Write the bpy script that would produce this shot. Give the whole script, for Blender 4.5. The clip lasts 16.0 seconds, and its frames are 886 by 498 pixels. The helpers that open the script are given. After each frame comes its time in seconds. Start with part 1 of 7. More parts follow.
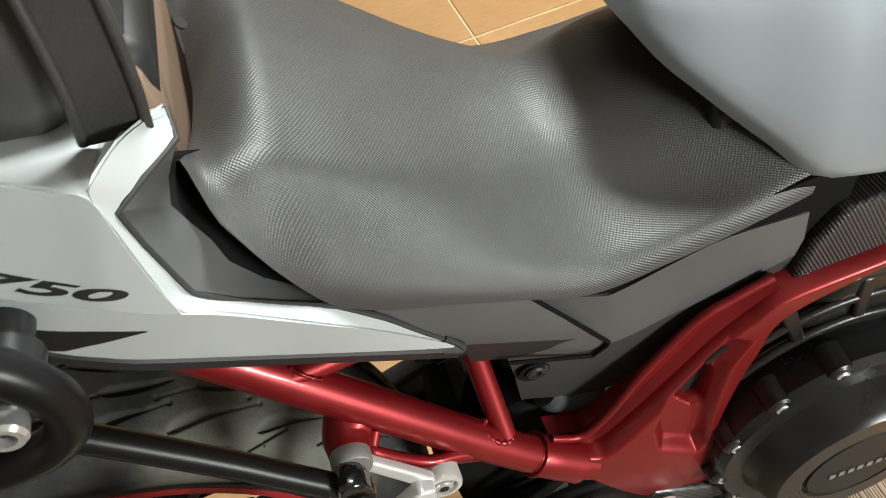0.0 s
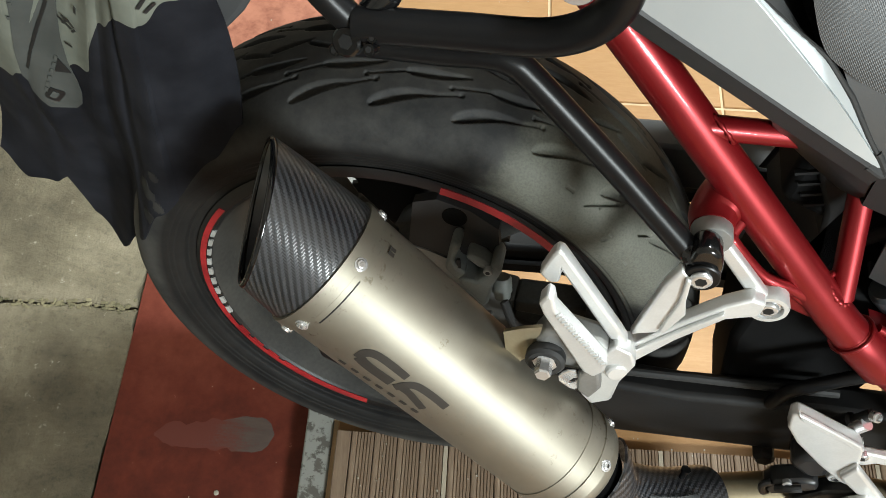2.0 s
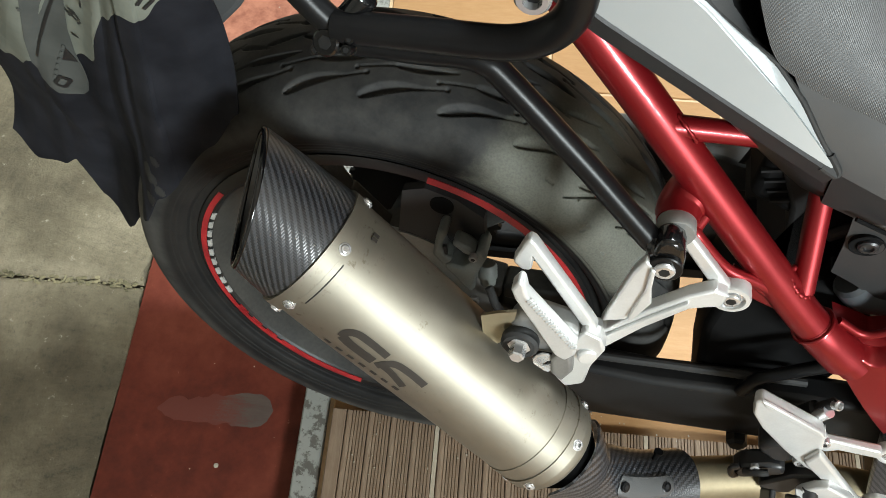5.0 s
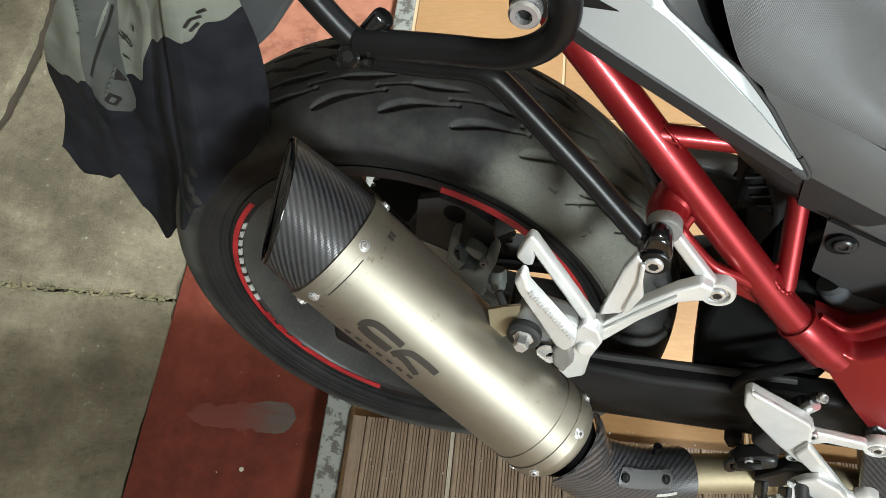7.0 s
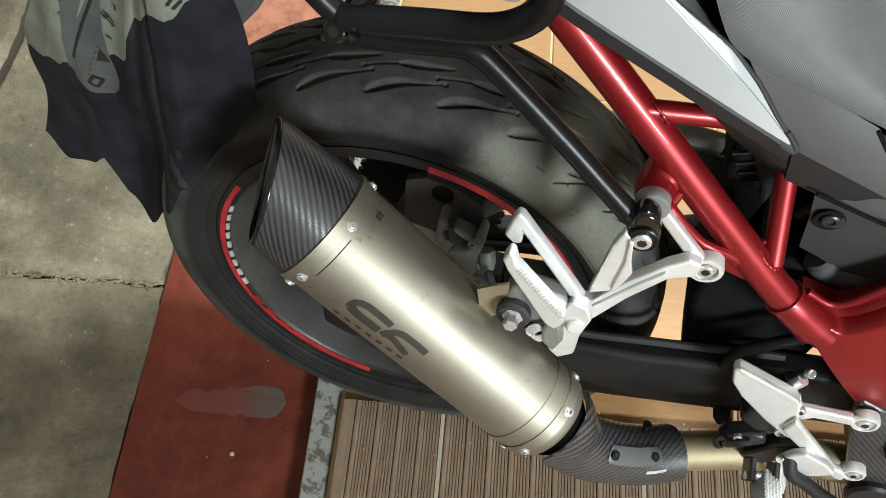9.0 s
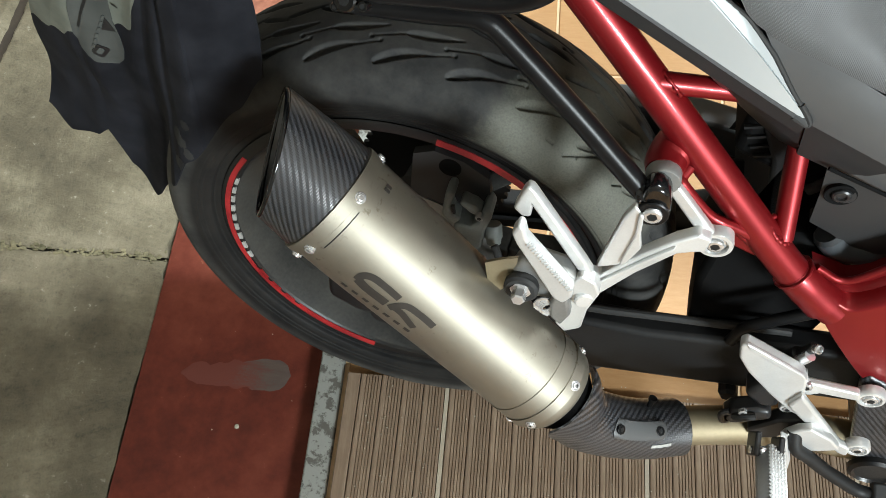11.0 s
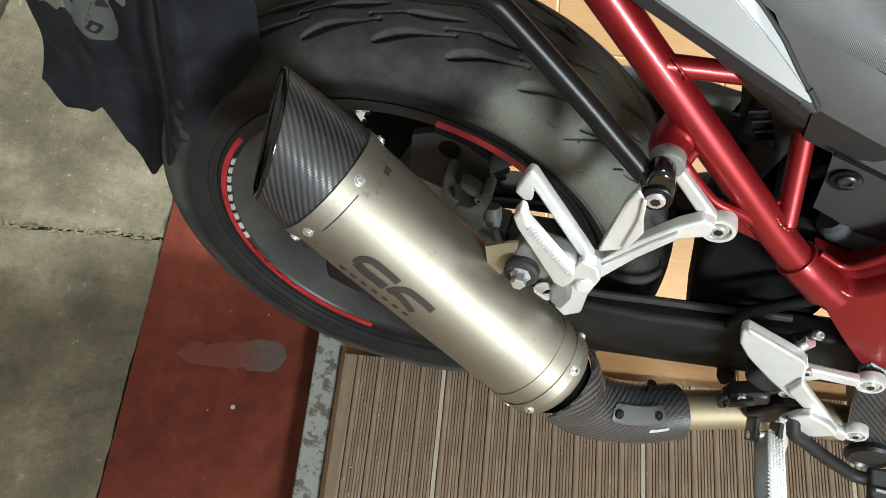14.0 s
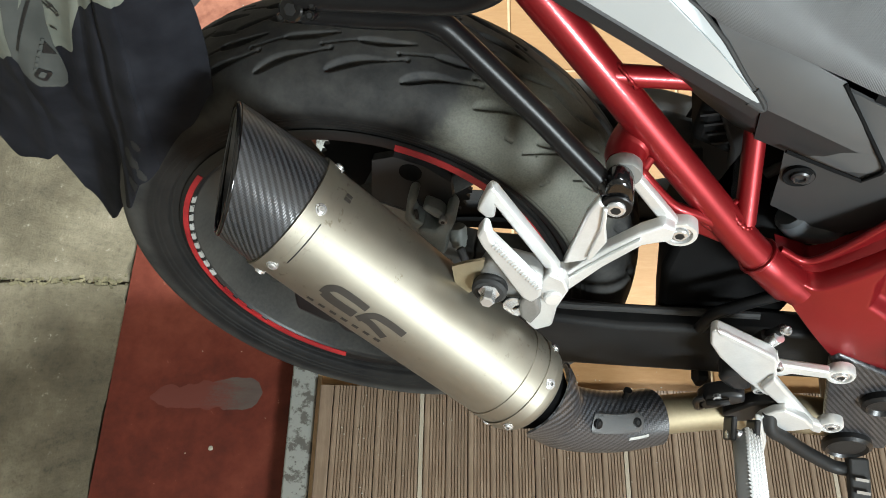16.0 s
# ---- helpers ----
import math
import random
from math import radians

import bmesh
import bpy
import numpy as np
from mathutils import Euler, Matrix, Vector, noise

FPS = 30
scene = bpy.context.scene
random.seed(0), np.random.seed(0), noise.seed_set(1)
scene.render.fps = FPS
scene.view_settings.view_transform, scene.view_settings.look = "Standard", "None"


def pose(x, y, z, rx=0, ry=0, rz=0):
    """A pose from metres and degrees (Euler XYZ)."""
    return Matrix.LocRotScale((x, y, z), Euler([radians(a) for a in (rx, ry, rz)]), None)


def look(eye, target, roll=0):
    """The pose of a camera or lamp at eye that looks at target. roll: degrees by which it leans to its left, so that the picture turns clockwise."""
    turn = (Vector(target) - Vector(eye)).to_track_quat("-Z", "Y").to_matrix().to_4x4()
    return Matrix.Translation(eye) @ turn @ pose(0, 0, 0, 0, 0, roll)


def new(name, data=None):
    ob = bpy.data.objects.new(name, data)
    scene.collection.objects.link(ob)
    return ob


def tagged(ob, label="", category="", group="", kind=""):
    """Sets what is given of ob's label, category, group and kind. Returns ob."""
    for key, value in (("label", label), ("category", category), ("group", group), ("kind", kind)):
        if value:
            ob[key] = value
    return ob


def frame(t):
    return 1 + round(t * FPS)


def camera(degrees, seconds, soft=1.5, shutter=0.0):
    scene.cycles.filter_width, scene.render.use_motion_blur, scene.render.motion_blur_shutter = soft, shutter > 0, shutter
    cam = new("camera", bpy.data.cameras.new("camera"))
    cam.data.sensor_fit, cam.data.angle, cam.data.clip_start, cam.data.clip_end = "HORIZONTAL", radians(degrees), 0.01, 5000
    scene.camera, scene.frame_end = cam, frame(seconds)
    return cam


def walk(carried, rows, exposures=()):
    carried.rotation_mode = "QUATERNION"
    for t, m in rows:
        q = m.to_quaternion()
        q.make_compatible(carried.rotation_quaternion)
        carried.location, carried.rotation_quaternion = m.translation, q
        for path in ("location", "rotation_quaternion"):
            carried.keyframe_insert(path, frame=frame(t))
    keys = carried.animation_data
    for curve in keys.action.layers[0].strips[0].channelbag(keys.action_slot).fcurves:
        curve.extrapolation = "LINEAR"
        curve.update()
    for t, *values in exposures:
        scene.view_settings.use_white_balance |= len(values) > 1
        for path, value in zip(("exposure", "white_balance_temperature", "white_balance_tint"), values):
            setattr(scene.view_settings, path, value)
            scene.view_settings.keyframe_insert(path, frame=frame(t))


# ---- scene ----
cam = camera(57.67, 16.0, soft=0.65, shutter=0.15)
PATH = [
    (0, (0.2546, -0.1771, 1.1919), (0.3980, 0.3093, 0.3300), 0.02),
    (0.2, (0.2446, -0.1909, 1.1846), (0.3759, 0.3149, 0.3321), 3.80),
    (0.5, (0.2473, -0.2367, 1.1816), (0.2876, 0.2840, 0.3289), 2.55),
    (0.7, (0.2396, -0.2664, 1.1824), (0.2254, 0.2439, 0.3225), 0.46),
    (1, (0.1528, -0.2662, 1.1572), (0.1209, 0.2150, 0.2812), 2.69),
    (1.5, (0.1021, -0.2909, 1.1474), (0.0262, 0.1541, 0.2551), 1.46),
    (2, (0.1118, -0.2971, 1.1437), (0.0201, 0.1281, 0.2433), 0.65),
    (2.5, (0.1176, -0.2976, 1.1509), (0.0212, 0.1251, 0.2497), 0.66),
    (3, (0.1152, -0.2966, 1.1504), (0.0145, 0.1167, 0.2454), 0.25),
    (3.5, (0.1182, -0.2948, 1.1461), (0.0183, 0.1074, 0.2361), 0.12),
    (4, (0.1239, -0.2872, 1.1470), (0.0255, 0.1101, 0.2346), -0.01),
    (6.5, (0.1589, -0.3483, 1.2195), (0.0275, 0.0832, 0.3270), -2.03),
    (7, (0.1624, -0.3545, 1.2177), (0.0220, 0.0821, 0.3290), -2.97),
    (7.5, (0.1662, -0.3560, 1.2153), (0.0275, 0.0787, 0.3255), -2.95),
    (8, (0.1678, -0.3537, 1.2136), (0.0363, 0.0772, 0.3208), -2.52),
    (8.5, (0.1681, -0.3535, 1.2123), (0.0436, 0.0768, 0.3183), -2.06),
    (9, (0.1641, -0.3587, 1.2127), (0.0403, 0.0669, 0.3163), -2.09),
    (11.5, (0.1581, -0.3613, 1.2068), (0.0438, 0.0346, 0.2956), -1.61),
    (12, (0.1579, -0.3610, 1.2048), (0.0508, 0.0340, 0.2924), -0.76),
    (12.5, (0.1576, -0.3645, 1.2041), (0.0535, 0.0296, 0.2910), -0.53),
    (13, (0.1596, -0.3638, 1.2024), (0.0563, 0.0273, 0.2879), -0.55),
    (13.5, (0.1568, -0.3606, 1.2012), (0.0491, 0.0236, 0.2843), -1.02),
    (14, (0.1522, -0.3553, 1.2029), (0.0462, 0.0223, 0.2830), -0.91),
    (14.5, (0.1519, -0.3554, 1.2018), (0.0494, 0.0198, 0.2806), -0.83),
    (15, (0.1575, -0.3545, 1.2004), (0.0571, 0.0185, 0.2781), -1.02),
    (15.5, (0.1594, -0.3566, 1.2011), (0.0581, 0.0187, 0.2798), -1.48),
    (16, (0.1574, -0.3549, 1.2027), (0.0798, 0.0556, 0.2941), -0.49),
]
EXPOSURES = [(0, -0.05, 6750, 12), (0.5, 0.04, 6750, 12), (1, 0.16, 6500, 10), (3, 0.26, 6400, 10), (9, 0.31, 6300, 10), (13.5, 0.36, 6250, 10), (14.5, 0.42, 6250, 10), (16, 0.46, 6250, 10)]
walk(cam, [(t, look(eye, target, roll)) for t, eye, target, roll in PATH], EXPOSURES)

LEAN = -12.16  # the bike rests on its side stand and leans to its left

# ---- world, lamps, exposure ----
world = bpy.data.worlds.new("world")
world.use_nodes = True
scene.world = world
world.node_tree.nodes["Background"].inputs[0].default_value = (0.9, 0.95, 1.0, 1)
world.node_tree.nodes["Background"].inputs[1].default_value = 0.05


def unseen_lamp(x, y, z, rz, length, width, watts, colour):
    data = bpy.data.lights.new("unseen_lamp_light", "AREA")
    data.shape, data.size, data.size_y, data.energy, data.color = "RECTANGLE", length, width, watts, colour
    ob = new("unseen_lamp_light", data)
    ob.matrix_world = pose(x, y, z, 0, 0, rz)
    return ob


# No fixture is known: both lamps are added, placed and tuned for brightness.
far_lamp = unseen_lamp(1.0, 0.95, 2.5, 5, 0.6, 0.3, 136, (0.92, 1.0, 0.99))
far_lamp.matrix_world = look((1.0, 0.95, 2.5), (0.1, 0.0, 0.4))
near_lamp = unseen_lamp(1.6, -1.6, 1.6, 5, 0.6, 0.35, 76, (0.92, 1.0, 0.99))
near_lamp.matrix_world = look((1.6, -1.6, 1.6), (0.1, 0.0, 0.45))


# ---- materials ----
def nodes_of(name):
    m = bpy.data.materials.new(name)
    m.use_nodes = True
    t = m.node_tree
    return m, t, t.nodes["Principled BSDF"]


def noise_tex(t, coords, scale, detail=4.0, rough=0.55, stretch=None):
    n = t.nodes.new("ShaderNodeTexNoise")
    n.inputs["Scale"].default_value, n.inputs["Detail"].default_value, n.inputs["Roughness"].default_value = scale, detail, rough
    if stretch:
        mp = t.nodes.new("ShaderNodeMapping")
        mp.inputs["Scale"].default_value = stretch
        t.links.new(coords, mp.inputs["Vector"])
        coords = mp.outputs[0]
    t.links.new(coords, n.inputs["Vector"])
    return n.outputs["Fac"]


def ramp(t, fac, *stops):
    r = t.nodes.new("ShaderNodeValToRGB")
    while len(r.color_ramp.elements) < len(stops):
        r.color_ramp.elements.new(0.5)
    for e, (place, colour) in zip(r.color_ramp.elements, stops):
        e.position, e.color = place, (*colour, 1) if len(colour) == 3 else colour
    t.links.new(fac, r.inputs[0])
    return r.outputs[0]


def grey(v):
    return (v, v, v)


def mixed(t, fac, a, b, blend="MIX"):
    m = t.nodes.new("ShaderNodeMix")
    m.data_type, m.blend_type = "RGBA", blend
    for k, v in ((0, fac), (6, a), (7, b)):
        if isinstance(v, (int, float)):
            m.inputs[k].default_value = v
        elif isinstance(v, tuple):
            m.inputs[k].default_value = (*v, 1)
        else:
            t.links.new(v, m.inputs[k])
    return m.outputs[2]


def calc(t, op, a, b=0.0):
    n = t.nodes.new("ShaderNodeMath")
    n.operation = op
    for k, v in ((0, a), (1, b)):
        if isinstance(v, (int, float)):
            n.inputs[k].default_value = v
        else:
            t.links.new(v, n.inputs[k])
    return n.outputs[0]


def bumped(t, bsdf, height, strength=0.3, distance=0.001):
    b = t.nodes.new("ShaderNodeBump")
    b.inputs["Strength"].default_value, b.inputs["Distance"].default_value = strength, distance
    t.links.new(height, b.inputs["Height"])
    t.links.new(b.outputs[0], bsdf.inputs["Normal"])


def surface(name, a, b, rough=0.5, metal=0.0, big=12.0, fine=220.0, rough_var=0.12, bump=0.15, spec=0.5, coat=0.0, mix=(0.35, 0.7)):
    """A surface whose colour wanders between a and b, with a fine grain in its gloss and relief."""
    m, t, p = nodes_of(name)
    co = t.nodes.new("ShaderNodeTexCoord").outputs["Object"]
    large, small = noise_tex(t, co, big, 5), noise_tex(t, co, fine, 3)
    blend = calc(t, "ADD", calc(t, "MULTIPLY", large, 0.75), calc(t, "MULTIPLY", small, 0.25))
    t.links.new(ramp(t, blend, (mix[0], a), (mix[1], b)), p.inputs["Base Color"])
    r = t.nodes.new("ShaderNodeMapRange")
    r.inputs["To Min"].default_value, r.inputs["To Max"].default_value = max(0.02, rough - rough_var), min(1, rough + rough_var)
    t.links.new(large, r.inputs[0])
    t.links.new(r.outputs[0], p.inputs["Roughness"])
    p.inputs["Metallic"].default_value, p.inputs["Specular IOR Level"].default_value = metal, spec
    if coat:
        p.inputs["Coat Weight"].default_value, p.inputs["Coat Roughness"].default_value = coat, 0.06
    if bump:
        bumped(t, p, small, bump, 0.0006)
    return m


def carbon(name, tow=0.0018):
    """Twill weave in a clear coat, on the UV map in metres."""
    m, t, p = nodes_of(name)
    uv = t.nodes.new("ShaderNodeUVMap").outputs[0]
    s = t.nodes.new("ShaderNodeSeparateXYZ")
    t.links.new(uv, s.inputs[0])
    u, v = calc(t, "DIVIDE", s.outputs[0], tow), calc(t, "DIVIDE", s.outputs[1], tow)
    cell = calc(t, "FLOORED_MODULO", calc(t, "ADD", calc(t, "FLOOR", u), calc(t, "FLOOR", v)), 4)
    over = calc(t, "LESS_THAN", cell, 2)
    along = calc(t, "ABSOLUTE", calc(t, "SUBTRACT", calc(t, "FRACT", u), 0.5))
    across = calc(t, "ABSOLUTE", calc(t, "SUBTRACT", calc(t, "FRACT", v), 0.5))
    hump = mixed(t, over, along, across)
    t.links.new(mixed(t, over, (0.004, 0.0045, 0.006), (0.041, 0.0425, 0.048)), p.inputs["Base Color"])
    rr = t.nodes.new("ShaderNodeMapRange")
    rr.inputs["To Min"].default_value, rr.inputs["To Max"].default_value = 0.45, 0.3
    t.links.new(over, rr.inputs[0])
    t.links.new(rr.outputs[0], p.inputs["Roughness"])
    p.inputs["Metallic"].default_value = 0.0
    p.inputs["Coat Weight"].default_value, p.inputs["Coat Roughness"].default_value = 0.55, 0.30
    bumped(t, p, hump, 0.5, -0.0005)
    return m


def titanium():
    m, t, p = nodes_of("brushed_titanium")
    uv = t.nodes.new("ShaderNodeUVMap").outputs[0]
    co = t.nodes.new("ShaderNodeTexCoord").outputs["Object"]
    brush = noise_tex(t, uv, 1.0, 6, 0.7, (18, 2600, 1))
    cloud = noise_tex(t, co, 14, 5)
    sheen = mixed(t, brush, ramp(t, cloud, (0.3, (0.205, 0.182, 0.145)), (0.7, (0.322, 0.301, 0.250))), (0.268, 0.248, 0.204))
    grime = calc(t, "MULTIPLY", ramp(t, noise_tex(t, co, 150, 4, 0.7), (0.58, grey(0.0)), (0.68, grey(1.0))), ramp(t, noise_tex(t, co, 16, 4), (0.50, grey(0.0)), (0.66, grey(0.75))))
    t.links.new(mixed(t, grime, sheen, (0.10, 0.072, 0.042)), p.inputs["Base Color"])
    r = t.nodes.new("ShaderNodeMapRange")
    r.inputs["To Min"].default_value, r.inputs["To Max"].default_value = 0.46, 0.60
    t.links.new(calc(t, "ADD", calc(t, "MULTIPLY", brush, 0.5), calc(t, "MULTIPLY", cloud, 0.5)), r.inputs[0])
    t.links.new(r.outputs[0], p.inputs["Roughness"])
    p.inputs["Metallic"].default_value = 0.92
    bumped(t, p, calc(t, "ADD", brush, ramp(t, noise_tex(t, co, 420, 2), (0.72, grey(0.0)), (0.78, grey(3.0)))), 0.12, 0.0003)
    return m


def seat_vinyl(name, low, high, pitch, relief, mapped=True):
    """Embossed vinyl: fine slanting ribs broken into small lozenges, pitch in metres."""
    m, t, p = nodes_of(name)
    co = t.nodes.new("ShaderNodeTexCoord").outputs["Object"]
    s = t.nodes.new("ShaderNodeSeparateXYZ")
    t.links.new(t.nodes.new("ShaderNodeUVMap").outputs[0] if mapped else co, s.inputs[0])
    u, v = s.outputs[0], s.outputs[1 if mapped else 2]
    k = 2 * math.pi / pitch
    a = calc(t, "ADD", calc(t, "MULTIPLY", u, 0.83 * k), calc(t, "MULTIPLY", v, 0.56 * k))
    b = calc(t, "SUBTRACT", calc(t, "MULTIPLY", u, 0.56 * k), calc(t, "MULTIPLY", v, 0.83 * k))
    ribs = calc(t, "ADD", calc(t, "SINE", a), calc(t, "MULTIPLY", calc(t, "SINE", b), 0.7))
    large, mid = noise_tex(t, co, 9, 5), noise_tex(t, co, 70, 4)
    t.links.new(ramp(t, large, (0.3, grey(low)), (0.75, grey(high))), p.inputs["Base Color"])
    r = t.nodes.new("ShaderNodeMapRange")
    r.inputs["To Min"].default_value, r.inputs["To Max"].default_value = 0.40, 0.54
    t.links.new(mid, r.inputs[0])
    t.links.new(r.outputs[0], p.inputs["Roughness"])
    p.inputs["Specular IOR Level"].default_value = 0.5
    bumped(t, p, ribs, relief, 0.0004)
    return m


def tyre_rubber():
    m, t, p = nodes_of("dusty_rubber")
    co = t.nodes.new("ShaderNodeTexCoord").outputs["Object"]
    large, mid, fine = noise_tex(t, co, 7, 6, 0.6), noise_tex(t, co, 38, 5, 0.7), noise_tex(t, co, 500, 3)
    dust = ramp(t, calc(t, "ADD", calc(t, "MULTIPLY", large, 0.7), calc(t, "MULTIPLY", mid, 0.3)), (0.42, grey(0.0)), (0.70, grey(1.0)))
    s = t.nodes.new("ShaderNodeSeparateXYZ")
    t.links.new(co, s.inputs[0])
    up = calc(t, "SUBTRACT", s.outputs[2], 0.312)
    radius = calc(t, "SQRT", calc(t, "ADD", calc(t, "MULTIPLY", s.outputs[0], s.outputs[0]), calc(t, "MULTIPLY", up, up)))
    trodden = ramp(t, radius, (0.262, grey(0.0)), (0.272, grey(0.8)), (0.296, grey(1.0)))  # the sidewall stays clean
    rubber = mixed(t, trodden, mixed(t, dust, (0.009, 0.009, 0.0093), (0.024, 0.023, 0.021)), mixed(t, dust, (0.028, 0.028, 0.0282), (0.090, 0.088, 0.081)))
    far = t.nodes.new("ShaderNodeVectorMath")
    far.operation = "DISTANCE"
    far.inputs[1].default_value = (0.172, -0.068, 0.528)
    t.links.new(co, far.inputs[0])
    edge = calc(t, "ADD", far.outputs["Value"], calc(t, "MULTIPLY", calc(t, "SUBTRACT", mid, 0.5), 0.05))
    mud = calc(t, "MULTIPLY", ramp(t, radius, (0.2515, grey(0.0)), (0.2545, grey(1.0))), ramp(t, edge, (0.088, grey(0.92)), (0.116, grey(0.0))))
    mud = calc(t, "MULTIPLY", mud, ramp(t, fine, (0.3, grey(0.7)), (0.6, grey(1.0))))
    t.links.new(mixed(t, mud, rubber, (0.138, 0.138, 0.115)), p.inputs["Base Color"])
    p.inputs["Roughness"].default_value = 0.62
    p.inputs["Specular IOR Level"].default_value = 0.15
    bumped(t, p, calc(t, "ADD", mid, calc(t, "MULTIPLY", fine, 0.6)), 0.25, 0.0008)
    return m


def concrete():
    m, t, p = nodes_of("worn_concrete")
    co = t.nodes.new("ShaderNodeTexCoord").outputs["Object"]
    big, mid, small, fine = noise_tex(t, co, 3.1, 7, 0.62), noise_tex(t, co, 13, 7, 0.7), noise_tex(t, co, 48, 6, 0.75), noise_tex(t, co, 210, 4, 0.75)
    base = ramp(t, calc(t, "ADD", calc(t, "MULTIPLY", big, 0.62), calc(t, "MULTIPLY", mid, 0.38)),
                (0.36, (0.060, 0.049, 0.030)), (0.46, (0.099, 0.083, 0.052)), (0.54, (0.142, 0.121, 0.078)), (0.66, (0.24, 0.207, 0.143)))
    speckle = ramp(t, calc(t, "ADD", calc(t, "MULTIPLY", small, 0.6), calc(t, "MULTIPLY", fine, 0.4)), (0.34, grey(0.58)), (0.46, grey(0.95)), (0.62, grey(1.14)))
    worn = mixed(t, 1.0, base, speckle, "MULTIPLY")
    chalk = ramp(t, small, (0.63, grey(0.0)), (0.72, grey(0.55)))
    t.links.new(mixed(t, chalk, worn, (0.42, 0.39, 0.32)), p.inputs["Base Color"])
    p.inputs["Roughness"].default_value = 0.87
    bumped(t, p, calc(t, "ADD", calc(t, "ADD", fine, calc(t, "MULTIPLY", small, 1.6)), calc(t, "MULTIPLY", mid, 1.6)), 0.7, 0.003)
    return m


def red_paint_floor():
    m, t, p = nodes_of("worn_red_floor_paint")
    co = t.nodes.new("ShaderNodeTexCoord").outputs["Object"]
    big, mid, fine = noise_tex(t, co, 3, 5), noise_tex(t, co, 26, 6, 0.7), noise_tex(t, co, 190, 4, 0.7)
    base = ramp(t, calc(t, "ADD", calc(t, "MULTIPLY", big, 0.62), calc(t, "MULTIPLY", mid, 0.38)),
                (0.36, (0.050, 0.0100, 0.0062)), (0.5, (0.098, 0.0190, 0.0105)), (0.62, (0.142, 0.033, 0.0185)))
    worn = ramp(t, calc(t, "ADD", calc(t, "MULTIPLY", mid, 0.6), calc(t, "MULTIPLY", fine, 0.4)), (0.63, grey(0)), (0.69, grey(1)))
    s = t.nodes.new("ShaderNodeSeparateXYZ")
    t.links.new(co, s.inputs[0])
    far = t.nodes.new("ShaderNodeMapRange")
    far.inputs["From Min"].default_value, far.inputs["From Max"].default_value = 0.25, 0.75
    t.links.new(calc(t, "ADD", s.outputs[1], calc(t, "MULTIPLY", calc(t, "SUBTRACT", mid, 0.5), 0.8)), far.inputs[0])
    # Paler towards +y: scuffs, and stronger light there put into the colour.
    lit_scuff = calc(t, "MULTIPLY", far.outputs[0], ramp(t, mid, (0.30, grey(0.55)), (0.65, grey(0.85))))
    t.links.new(mixed(t, lit_scuff, mixed(t, worn, base, (0.27, 0.13, 0.09)), (0.46, 0.20, 0.13)), p.inputs["Base Color"])
    p.inputs["Specular IOR Level"].default_value = 0.25
    p.inputs["Roughness"].default_value = 0.55
    bumped(t, p, calc(t, "ADD", mid, fine), 0.25, 0.001)
    return m


def cement():
    """Grey cement that thins out to streaks on the red paint towards -x."""
    m, t, p = nodes_of("cement_patch")
    co = t.nodes.new("ShaderNodeTexCoord").outputs["Object"]
    mid, fine = noise_tex(t, co, 30, 6, 0.7, (0.35, 1.6, 1)), noise_tex(t, co, 260, 4, 0.7)
    s = t.nodes.new("ShaderNodeSeparateXYZ")
    t.links.new(co, s.inputs[0])
    away = t.nodes.new("ShaderNodeMapRange")
    away.inputs["From Min"].default_value, away.inputs["From Max"].default_value = -0.325, -0.200
    t.links.new(s.outputs[0], away.inputs[0])
    cover = calc(t, "ADD", calc(t, "ADD", away.outputs[0], calc(t, "MULTIPLY", calc(t, "SUBTRACT", mid, 0.5), 1.5)), calc(t, "MULTIPLY", calc(t, "SUBTRACT", fine, 0.5), 0.5))
    grey_mix = ramp(t, mid, (0.3, (0.050, 0.036, 0.029)), (0.7, (0.078, 0.060, 0.049)))
    t.links.new(mixed(t, ramp(t, cover, (0.36, grey(0.0)), (0.78, grey(0.92))), (0.096, 0.0186, 0.0102), grey_mix), p.inputs["Base Color"])
    p.inputs["Roughness"].default_value = 0.72
    bumped(t, p, calc(t, "ADD", mid, fine), 0.3, 0.0008)
    return m


def chipped_paint():
    m, t, p = nodes_of("chipped_grey_paint")
    co = t.nodes.new("ShaderNodeTexCoord").outputs["Object"]
    mid, fine = noise_tex(t, co, 45, 6, 0.75), noise_tex(t, co, 220, 3)
    chips = ramp(t, mid, (0.50, grey(0)), (0.56, grey(1)))
    t.links.new(mixed(t, chips, (0.23, 0.235, 0.215), (0.085, 0.08, 0.068)), p.inputs["Base Color"])
    p.inputs["Roughness"].default_value = 0.6
    bumped(t, p, calc(t, "SUBTRACT", fine, calc(t, "MULTIPLY", chips, 1.0)), 0.4, 0.001)
    return m


